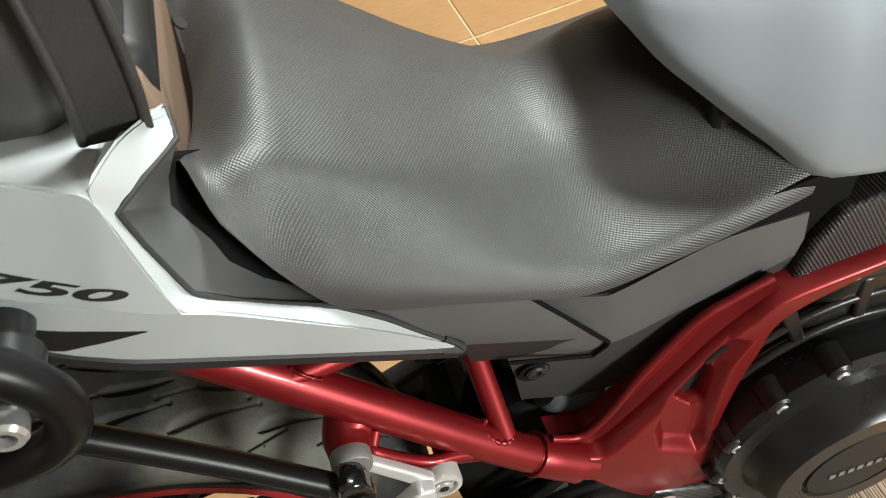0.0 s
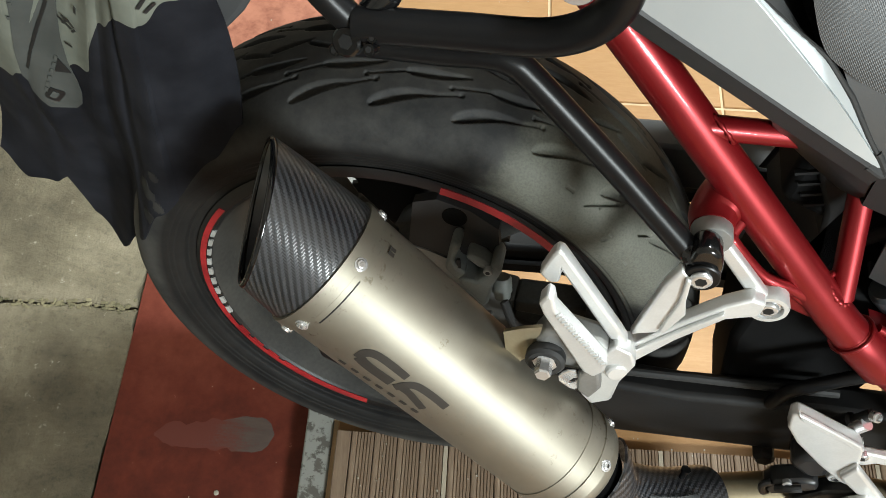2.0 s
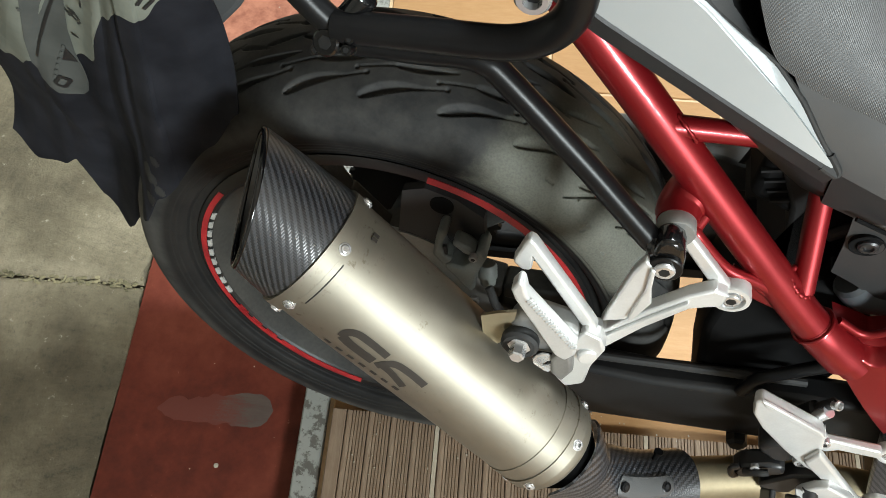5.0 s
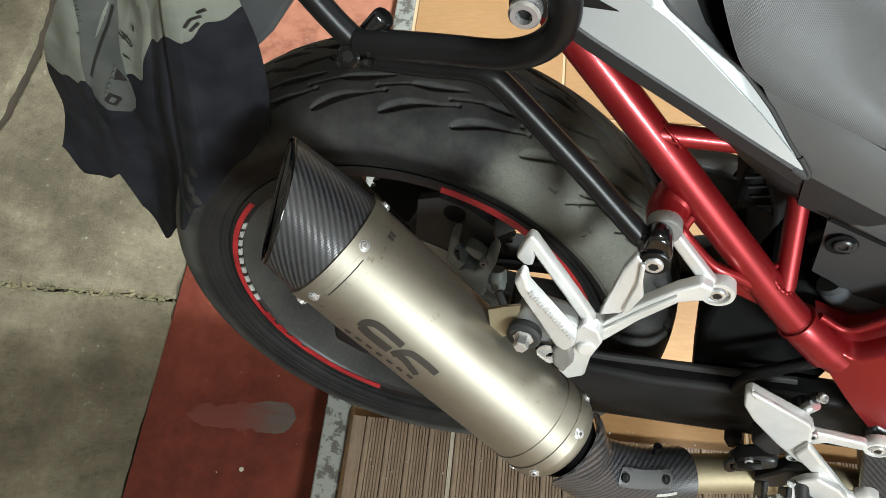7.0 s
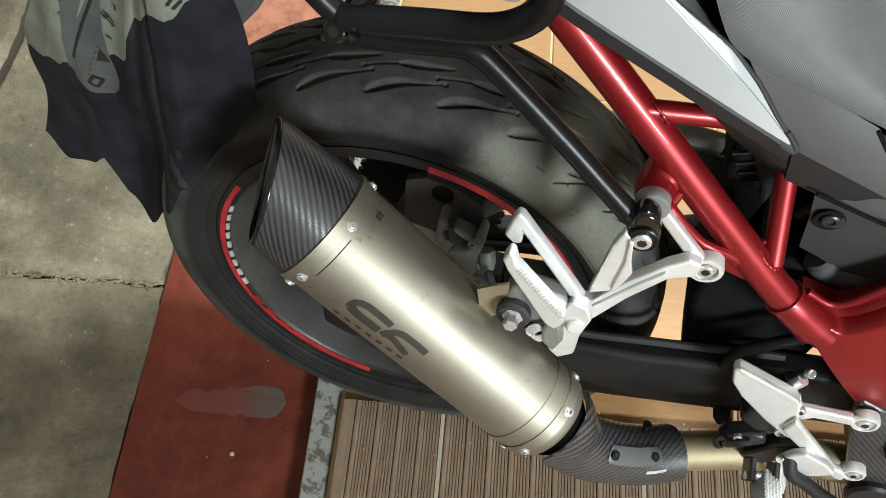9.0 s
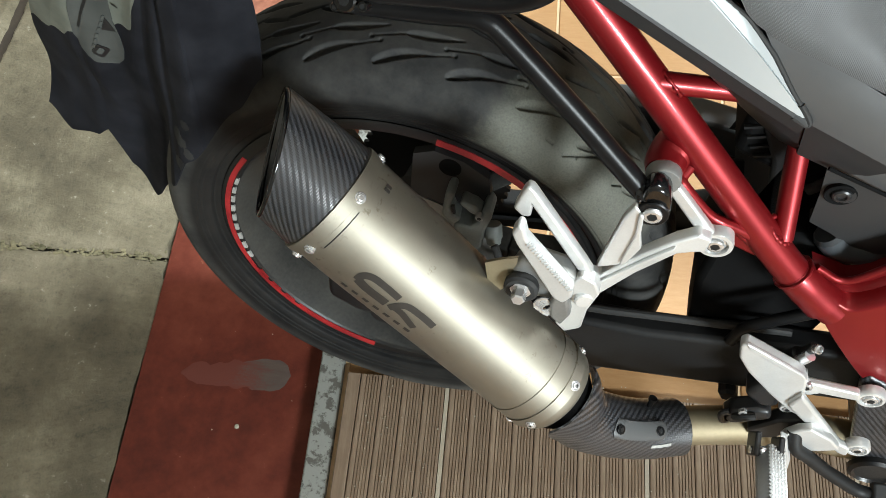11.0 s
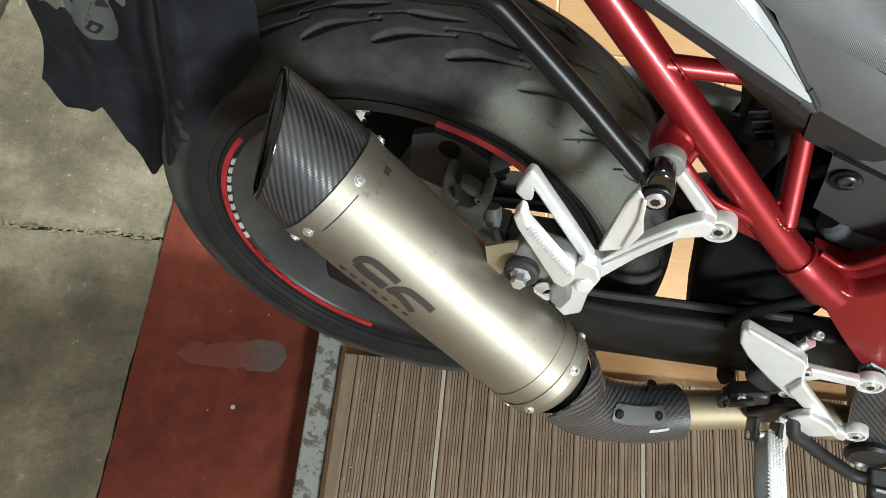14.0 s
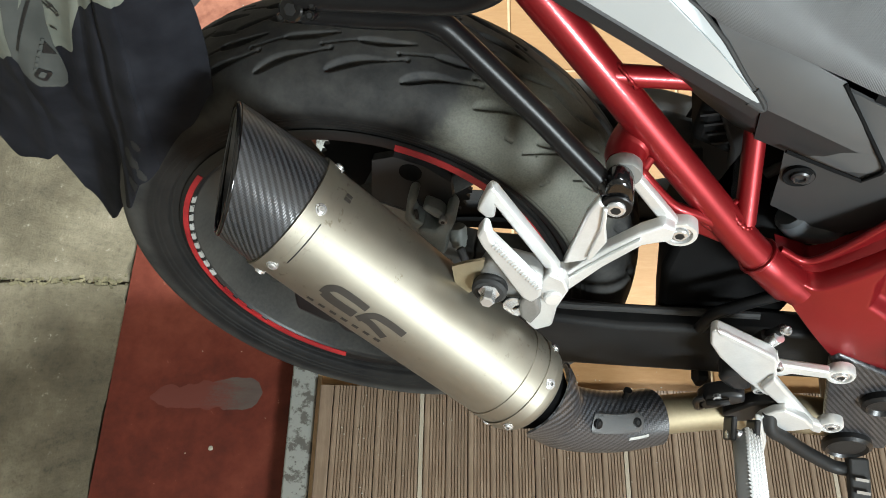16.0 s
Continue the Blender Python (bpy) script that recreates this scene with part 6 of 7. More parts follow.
turned(bm, (0.213, -0.045, 0.914), (0.6, -0.2, 0.6), [(0, 0.004), (0.0015, 0.004)], 16)
part("hole_plug", bm, MATT_BLACK, TAIL)
bm = bmesh.new()
slab(bm, [(-0.16, 0.90), (0.19, 0.84), (0.20, 0.925), (0.05, 0.93), (-0.14, 0.975)], -0.075, 0.075)
part("tail_core", bm, MATT_BLACK, TAIL, bevel=0.01)


def lettering(text, size, origin, right, up, material, parent, name, shear=0.0, squash=1.0):
    """Raised figures in the built-in font."""
    data = bpy.data.curves.new(name, "FONT")
    data.body, data.size, data.extrude, data.shear, data.offset = text, size, 0.0012, shear, 0.0003
    tmp = new(name, data)
    me = bpy.data.meshes.new_from_object(tmp)
    bpy.data.objects.remove(tmp)
    right, up = Vector(right).normalized(), Vector(up)
    up = (up - right * up.dot(right)).normalized()
    out = right.cross(up)
    m = Matrix(((right.x, up.x, out.x, origin[0]), (right.y, up.y, out.y, origin[1]), (right.z, up.z, out.z, origin[2]), (0, 0, 0, 1)))
    me.transform(m @ Matrix.Diagonal((squash, 1, 1, 1)))
    for v in me.vertices:  # laid on the panel
        v.co.y = on_flank(v.co.x, v.co.z) - (0.0022 if (v.co - m.translation).dot(out) > 0 else 0.0010)
    me.materials.append(material)
    ob = new(name, me)
    ob.parent = parent
    return ob


START, END, OVER = [Vector((x, on_flank(x, z), z)) for x, z in ((0.1040, 0.8785), (0.1575, 0.8525), (0.1045, 0.8885))]
lettering("750", 0.0118, START + Vector((0, -0.0022, 0.0022)), END - START, OVER - START, INK, TAIL, "number_print", 0.3, 3.5)
bm = bmesh.new()
corner = [(0.0860, 0.8980), (0.1000, 0.8945), (0.1005, 0.8860)]
bm.faces.new([bm.verts.new((x, on_flank(x, z) - 0.0022, z)) for x, z in corner])
part("red_mark", bm, STRIPE_RED, TAIL, solid=0.0006)

# side covers below the seat
SIDE_COVER = new("side_cover")
SIDE_COVER.parent = BIKE
tagged(SIDE_COVER, "grained dark grey plastic side cover")
AB = [Vector((0.2626, -0.1330, 0.7800)).lerp(Vector((0.3262, -0.1275, 0.6962)), k / 6) for k in range(7)]
DC = [Vector((0.3740, -0.1225, 0.7270)).lerp(Vector((0.4338, -0.1260, 0.6553)), k / 6) for k in range(7)]
bm = bmesh.new()
sheet(bm, [[a.lerp(b, k / 5) + Vector((0, 0.0030 * (n / 6) ** 4 - 0.002 * math.sin(math.pi * n / 6), 0)) for k in range(6)] for n, (a, b) in enumerate(zip(AB, DC))])
part("rear_cover", bm, BLACK_PLASTIC, SIDE_COVER, smooth=50, solid=0.003)
# Underside of the rear cover: darker material, its shade put into the colour.
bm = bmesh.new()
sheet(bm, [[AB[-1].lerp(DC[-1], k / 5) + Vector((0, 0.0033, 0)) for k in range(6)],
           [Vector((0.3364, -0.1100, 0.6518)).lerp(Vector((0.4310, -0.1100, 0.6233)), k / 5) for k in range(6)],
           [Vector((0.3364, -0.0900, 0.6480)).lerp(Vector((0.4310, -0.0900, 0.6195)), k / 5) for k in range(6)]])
part("cover_underside", bm, TRIM_AND_SHADE, SIDE_COVER, smooth=20, solid=0.003)
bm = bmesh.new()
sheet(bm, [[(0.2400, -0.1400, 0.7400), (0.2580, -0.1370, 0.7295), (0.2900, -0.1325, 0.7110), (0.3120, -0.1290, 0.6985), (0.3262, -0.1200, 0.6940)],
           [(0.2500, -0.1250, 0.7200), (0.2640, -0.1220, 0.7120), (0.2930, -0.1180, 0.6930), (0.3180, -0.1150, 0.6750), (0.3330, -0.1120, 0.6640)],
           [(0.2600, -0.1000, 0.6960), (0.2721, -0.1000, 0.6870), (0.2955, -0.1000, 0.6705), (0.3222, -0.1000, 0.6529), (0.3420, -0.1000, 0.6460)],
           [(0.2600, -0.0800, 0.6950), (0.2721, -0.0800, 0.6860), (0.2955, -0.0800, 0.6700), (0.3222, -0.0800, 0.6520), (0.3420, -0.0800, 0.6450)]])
part("tail_underside", bm, TRIM_AND_SHADE, SIDE_COVER, "dark grained plastic under the tail tip", smooth=50, solid=0.003)

bm = bmesh.new()
sheet(bm, [curve([(0.3716, -0.1205, 0.7224), (0.4225, -0.1225, 0.7055), (0.4379, -0.1230, 0.7060), (0.4752, -0.1228, 0.7200), (0.5132, -0.1222, 0.7310), (0.5704, -0.1222, 0.7345)], 4),
           curve([(0.3600, -0.1040, 0.6600), (0.4110, -0.1235, 0.6605), (0.4405, -0.1270, 0.6700), (0.4802, -0.1265, 0.6860), (0.5210, -0.1260, 0.6950), (0.5710, -0.1255, 0.7120)], 4),
           curve([(0.3625, -0.1085, 0.6470), (0.4050, -0.1160, 0.6375), (0.4417, -0.1240, 0.6490), (0.4822, -0.1235, 0.6625), (0.5239, -0.1235, 0.6750), (0.5700, -0.1240, 0.6940)], 4)])
part("front_cover", bm, BLACK_PLASTIC, SIDE_COVER, smooth=26, solid=0.003)
# Lower half of the same moulding, its shade put into a darker material.
bm = bmesh.new()
sheet(bm, [curve(q, 4) for q in (
    [(0.3625, -0.1085, 0.6470), (0.4050, -0.1160, 0.6375), (0.4417, -0.1240, 0.6490), (0.4822, -0.1235, 0.6625), (0.5239, -0.1235, 0.6750), (0.5700, -0.1240, 0.6940)],
    [(0.3700, -0.1080, 0.6120), (0.4010, -0.1110, 0.6010), (0.4400, -0.1130, 0.6030), (0.4740, -0.1150, 0.6170), (0.5180, -0.1180, 0.6470), (0.5698, -0.1210, 0.6800)],
    [(0.3765, -0.1060, 0.5750), (0.3990, -0.1040, 0.5640), (0.4320, -0.1010, 0.5460), (0.4590, -0.1080, 0.5640), (0.5104, -0.1140, 0.6201), (0.5693, -0.1200, 0.6677)],
    [(0.3786, -0.0900, 0.5730), (0.4000, -0.0900, 0.5620), (0.4302, -0.0880, 0.5463), (0.4590, -0.0900, 0.5610), (0.5104, -0.1000, 0.6180), (0.5693, -0.1100, 0.6650)])])

FRONT_COVER = part("lower_cover", bm, BRACKET_AND_SHADE, SIDE_COVER, "lower half of the side cover, shaded darker, with one recessed screw", smooth=26, solid=0.003)
bm = bmesh.new()
tube(bm, [(0.3730, -0.1246, 0.7265), (0.385, -0.1256, 0.7122), (0.405, -0.1268, 0.6885), (0.4290, -0.1284, 0.6600), (0.4330, -0.1282, 0.6545), (0.4325, -0.1270, 0.6490), (0.4250, -0.1225, 0.6335), (0.400, -0.1215, 0.6400), (0.36, -0.1210, 0.6520)], 0.0017, 8)
part("panel_joint", bm, SHADE_BLACK, SIDE_COVER)
# Screw recess as a near-black disc, with its shade painted in.
bm = bmesh.new()
turned(bm, (0.3835, -0.1124, 0.6185), (0, -1, -0.12), [(-0.003, 0.0128), (0.0010, 0.0128), (0.0014, 0.0120), (0.0006, 0.0112), (0.0004, 0.0)], 32)
part("recess", bm, SHADE_BLACK, FRONT_COVER)
bm = bmesh.new()
turned(bm, (0.3842, -0.1129, 0.6192), (0, -1, -0.12), [(0, 0.0078), (0.0022, 0.0076), (0.0034, 0.0060), (0.0034, 0.0042), (0.0014, 0.0036), (0.0014, 0.0)], 28)
part("screw", bm, GLOSS_BLACK, FRONT_COVER)
part("knee_panel", slab(bmesh.new(), [(0.5693, 0.6697), (0.5774, 0.7089), (0.5939, 0.7361), (0.62, 0.742), (0.72, 0.76), (0.80, 0.74), (0.78, 0.68), (0.654, 0.6564)], -0.132, -0.10), RIBBED, BIKE, "ribbed black plastic knee panel", bevel=0.004)

# rider's seat
def seat():
    xs = np.linspace(0.0, 1.0, 72)
    crown = [(0.200, 0.896), (0.235, 0.888), (0.27, 0.868), (0.31, 0.842), (0.37, 0.808), (0.43, 0.789), (0.49, 0.783), (0.55, 0.788), (0.62, 0.800)]
    half = [(0.200, 0.120), (0.2047, 0.127), (0.2084, 0.135), (0.2184, 0.1400), (0.25, 0.1415), (0.31, 0.1405), (0.36, 0.139), (0.41, 0.137), (0.47, 0.132), (0.55, 0.1255), (0.60, 0.118)]
    edge = [(0.200, 0.897), (0.2047, 0.888), (0.2084, 0.873), (0.2184, 0.8500), (0.2322, 0.8225), (0.2502, 0.7925), (0.2703, 0.7785), (0.3196, 0.7610), (0.36, 0.747), (0.4087, 0.7310), (0.4722, 0.7365), (0.55, 0.7520), (0.60, 0.762)]
    ridge = [(0.20, 0.86), (0.28, 0.78), (0.36, 0.62), (0.44, 0.46), (0.52, 0.38), (0.60, 0.36)]
    rows = []
    for u in xs:
        row = []
        for j in range(-30, 31):
            s = abs(j) / 30
            sgn = 1 if j >= 0 else -1
            front = spline(s, [(0.0, 0.530), (0.25, 0.535), (0.55, 0.550), (0.8, 0.568), (0.92, 0.572), (1.0, 0.567)])
            back = spline(s, [(0.0, 0.203), (0.55, 0.200), (0.8, 0.196), (1.0, 0.211)])
            x = back + (front - back) * u
            zc, ze, hw = spline(x, crown), spline(x, edge), spline(x, half)
            wall = spline(x, [(0.20, 0.018), (0.26, 0.022), (0.32, 0.016), (0.60, 0.013)])  # a turned-down border, deepest at the back
            if s < 0.90:
                k = s / 0.90
                y = (hw - 0.005) * k
                kr = spline(x, ridge)
                low = 0.24 + 0.10 * (0.86 - kr)
                fall = low * (k / kr) ** 2 if k < kr else low + (1 - low) * ((k - kr) / (1 - kr)) ** 1.05  # the flank falls away past a soft ridge
                z = zc + (ze + wall - zc) * fall
            else:
                k = (s - 0.90) / 0.10
                y, z = hw - 0.005 * (1 - k) ** 2, ze + wall - (wall + 0.003) * k
            if u < 0.13:  # turned-down border along the back
                k = 1 - u / 0.13
                z -= 0.052 * k ** 1.6 * (1 - s) ** 0.35
            reach = spline(y, [(0.0, 0.455), (0.05, 0.462), (0.07, 0.477), (0.085, 0.499), (0.10, 0.525), (0.115, 0.548), (0.125, 0.563)])
            meet = spline(y, [(0.0, 0.862), (0.05, 0.855), (0.07, 0.838), (0.085, 0.818), (0.10, 0.795), (0.11, 0.78), (0.12, 0.75)])
            z += 0.32 * max(0.0, meet - z) * ease((x - reach + 0.055) / 0.080)  # the nose rises under the tank
            row.append((x, sgn * y, z))
        for _ in range(2):
            row = [row[0]] + [tuple((a + 2 * b + c) / 4 for a, b, c in zip(*three)) for three in zip(row, row[1:], row[2:])] + [row[-1]]
        rows.append(row)
    bm = bmesh.new()
    sheet(bm, rows)
    return bm


SEAT = part("seat", seat(), VINYL, BIKE, "black embossed vinyl rider's seat", smooth=70)
bm = bmesh.new()
slab(bm, [(0.285, 0.765), (0.36, 0.742), (0.412, 0.722), (0.47, 0.728), (0.56, 0.736), (0.52, 0.752), (0.40, 0.748), (0.285, 0.785)], -0.122, 0.122)
part("seat_base", bm, MATT_BLACK, SEAT, bevel=0.006)
# Added sheet, near-black for the shade in the gap below the seat.
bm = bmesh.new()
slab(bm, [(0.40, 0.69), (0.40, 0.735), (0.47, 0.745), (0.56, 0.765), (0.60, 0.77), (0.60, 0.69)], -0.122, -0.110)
part("inner_apron", bm, SHADE_BLACK, SEAT)
# Made-up black filler, so the gap under the tank stays dark.
bm = bmesh.new()
slab(bm, [(0.512, 0.775), (0.512, 0.84), (0.56, 0.86), (0.70, 0.86), (0.70, 0.76)], -0.080, 0.080)
part("tank_bracket", bm, MATT_BLACK, BIKE, bevel=0.006)


# fuel tank
def tank():
    rows = []
    top = [(0.455, 0.870), (0.458, 0.880), (0.468, 0.893), (0.485, 0.907), (0.51, 0.922), (0.55, 0.938), (0.60, 0.950), (0.68, 0.965), (0.78, 0.978), (0.90, 0.98)]
    wide = [(0.455, 0.003), (0.457, 0.030), (0.463, 0.051), (0.477, 0.071), (0.499, 0.087), (0.525, 0.102), (0.548, 0.117), (0.563, 0.126), (0.584, 0.134), (0.60, 0.142), (0.66, 0.160), (0.76, 0.175), (0.90, 0.175)]
    base = [(0.455, 0.866), (0.463, 0.858), (0.477, 0.842), (0.499, 0.823), (0.525, 0.801), (0.548, 0.783), (0.563, 0.769), (0.584, 0.766), (0.60, 0.772), (0.70, 0.775), (0.90, 0.785)]
    for k in range(34):
        x = 0.455 + 0.44 * (k / 33) ** 1.6
        zt, w, zb = spline(x, top), spline(x, wide), spline(x, base)
        row = []
        for j in range(-20, 21):
            s, sgn = abs(j) / 20, 1 if j >= 0 else -1
            if s < 0.86:
                a = s / 0.86 * math.pi / 2
                y = w * math.sin(a) ** 0.80
                z = zb + 0.010 + (zt - zb - 0.010) * math.cos(a) ** 0.95
            else:
                k2 = (s - 0.86) / 0.14
                y, z = w - 0.012 * k2, zb + 0.010 - 0.013 * k2
            row.append((x, sgn * y, z))
        rows.append(row)
    bm = bmesh.new()
    sheet(bm, rows)
    return bm


part("fuel_tank", tank(), TANK_GREY, BIKE, "grey-blue metallic painted fuel tank", smooth=50, solid=0.004)

# pannier rack
RACK = new("pannier_rack")
RACK.parent = BIKE
LOOP = curve([(-0.26, -0.185, 0.962), (-0.12, -0.198, 0.938), (0.00, -0.205, 0.918), (0.070, -0.208, 0.904), (0.112, -0.208, 0.890), (0.1335, -0.208, 0.862), (0.132, -0.206, 0.832), (0.108, -0.203, 0.811), (0.06, -0.200, 0.802), (0.006, -0.197, 0.793)], 8)
part("loop_tube", tube(bmesh.new(), LOOP, 0.0098, 20), BLACK_COAT, RACK, "black powder-coated steel tube")
bm = bmesh.new()
tube(bm, curve([(0.006, -0.195, 0.790), (-0.012, -0.196, 0.808), (-0.05, -0.196, 0.852), (-0.09, -0.195, 0.90)], 6), 0.0085, 18)
part("rear_tube", bm, BLACK_COAT, RACK)
bm = bmesh.new()
tube(bm, curve([(-0.011, -0.147, 0.7411), (0.0411, -0.147, 0.7451), (0.0700, -0.147, 0.7490), (0.0851, -0.147, 0.7470), (0.100, -0.1475, 0.7370), (0.160, -0.1540, 0.6859), (0.200, -0.1600, 0.6509), (0.222, -0.1635, 0.6320), (0.230, -0.1650, 0.6250)], 8), [0.0092] * 57 + [0.0090, 0.0086, 0.0082, 0.0080, 0.0078, 0.0076, 0.0074, 0.0072], 20)
part("lower_stay", bm, BLACK_COAT, RACK, "black steel lower stay")
FOOT = part("foot", slab(bmesh.new(), [(0.2250, 0.6440), (0.2300, 0.6490), (0.2370, 0.6490), (0.2440, 0.6440), (0.2475, 0.6340), (0.2500, 0.6200), (0.2490, 0.6110), (0.2440, 0.6050), (0.2360, 0.6030), (0.2280, 0.6050), (0.2235, 0.6110), (0.2222, 0.6200)], -0.177, -0.1575), CLAMP_BLACK, RACK, "gloss black steel clamp foot", bevel=0.004)
bm = bmesh.new()
turned(bm, (0.2362, -0.177, 0.6215), (0, -1, 0.03), [(-0.001, 0.0128), (0.0025, 0.0128), (0.0032, 0.0118), (0.0032, 0.0098)], 36)
part("washer", bm, BLACK_COAT, FOOT)
socket_bolt((0.2362, -0.1788, 0.6215), (0, -1, 0.03), 0.0078, 0.0044, FOOT)

bm = bmesh.new()
turned(bm, (0.2270, -0.1700, 0.6330), (0.05, -0.8, 0.5), [(-0.004, 0.0086), (0.003, 0.0078), (0.0055, 0.0050), (0.006, 0)], 24)
part("tube_end", bm, CLAMP_BLACK, FOOT)
bm = bmesh.new()
tube(bm, [(0.0040, -0.192, 0.7850), (0.0080, -0.191, 0.7908), (0.0210, -0.190, 0.8095), (0.0222, -0.190, 0.8112), (0.0226, -0.190, 0.8118)], [0.0078, 0.0078, 0.0076, 0.0070, 0.0058], 22)
CLAMP = part("clamp", bm, CLAMP_BLACK, RACK, "black tube clamp")
for a, r in ((0.010, 0.0112), (0.0125, 0.0104), (0.0155, 0.0100)):
    bm = bmesh.new()
    turned(bm, (a, -0.1945, 0.7920 - (a - 0.010) * 0.3), (0.85, -0.10, -0.5), [(0, r - 0.002), (0.0002, r), (0.0016, r), (0.0018, r - 0.002)], 26)
    part("clamp_ring", bm, CLAMP_BLACK, CLAMP)
for q, r in (((0.0035, -0.2035, 0.7865), 0.0082), ((0.0165, -0.2060, 0.7862), 0.0036), ((0.0175, -0.2030, 0.7915), 0.0030), ((-0.0030, -0.2040, 0.7800), 0.0032)):
    bolt("screw", q, (-0.15, -0.80, 0.45), r, 0.0050, CLAMP, CLAMP_BLACK)
bm = bmesh.new()
turned(bm, (0.114, -0.150, 0.853), (0, -1, -0.05), [(0, 0.010), (0.025, 0.010), (0.026, 0.015), (0.040, 0.015), (0.042, 0.011), (0.058, 0.011)], 28)
STUD = part("standoff", bm, GLOSS_BLACK, RACK, "black stand-off bush")
bm = bmesh.new()
turned(bm, (0.114, -0.205, 0.850), (0, -1, -0.05), [(0, 0.009), (0.004, 0.009), (0.005, 0.0095), (0.012, 0.0095), (0.014, 0.008), (0.014, 0.005), (0.009, 0.0046), (0.009, 0)], 28)
part("thumb_screw", bm, STEEL, STUD, "knurled bright steel screw")
# Black hexagon drawn in place of the socket's shade.
bm = bmesh.new()
turned(bm, (0.114, -0.205 - 0.0092, 0.8495), (0, -1, -0.05), [(0, 0.0045), (0.0006, 0.0045), (0.0006, 0)], 6)
part("socket", bm, MATT_BLACK, STUD)
bm = bmesh.new()
bar(bm, (0.06, -0.10, 0.865), (0.112, -0.170, 0.856), 0.03, 0.024, 0.004, lean=(0, 0, 1))
part("tab", bm, BLACK_COAT, RACK, bevel=0.001)

# tail light block and plate carrier at the very back
bm = bmesh.new()
slab(bm, [(-0.24, 0.93), (-0.10, 0.86), (-0.05, 0.86), (-0.05, 0.93), (-0.22, 0.985)], -0.06, 0.06)
part("tail_light_housing", bm, GLOSS_BLACK, TAIL, bevel=0.008)
# tail bag strapped on the pillion seat
BAGOB = thing("tail_bag", "black leatherette tail bag resting on the pillion seat", "bag", pose(0, 0, 0, LEAN, 0, 0))


def bag_body():
    rows = []
    for k in range(15):
        s = k / 14
        x = -0.20 + 0.378 * s
        row = []
        for j in range(33):
            a = 2 * math.pi * j / 32
            w, h = 0.130 - 0.004 * abs(2 * s - 1) ** 6, 0.096
            end = (1 - abs(2 * s - 1) ** 10) ** 0.25 * 0.10 + 0.90
            cy, cz = math.copysign(abs(math.cos(a)) ** 0.45, math.cos(a)), math.copysign(abs(math.sin(a)) ** 0.45, math.sin(a))
            row.append((x, w * cy * end, 0.992 + h * cz * end + 0.003 * noise.noise((x * 9, a, 3)) + 0.035 * (0.2 - x) * 0.3))
        rows.append(row)
    bm = bmesh.new()
    grid = sheet(bm, rows)
    bm.faces.new([v for v in grid[0][:-1]]), bm.faces.new([v for v in grid[-1][:-1]])
    bmesh.ops.remove_doubles(bm, verts=bm.verts, dist=1e-5)
    return bm


part("bag_body", bag_body(), BAG, BAGOB, smooth=50)
for x in (0.172, 0.199):
    line = [(x, -0.05, 1.10), (x, -0.105, 1.07), (x, -0.134, 1.02), (x, -0.133, 0.950), (x - 0.003, -0.129, 0.916)]
    part("piping", tube(bmesh.new(), curve(line, 6), 0.0026, 12), BAG, BAGOB)
bm = bmesh.new()
sheet(bm, [curve([(x, -0.05, 1.098), (x, -0.103, 1.07), (x, -0.131, 1.02), (x, -0.130, 0.950), (x - 0.003, -0.127, 0.915)], 6) for x in (0.172, 0.1855, 0.199)])
part("flap", bm, BAG, BAGOB, "stitched black side flap", solid=0.005)


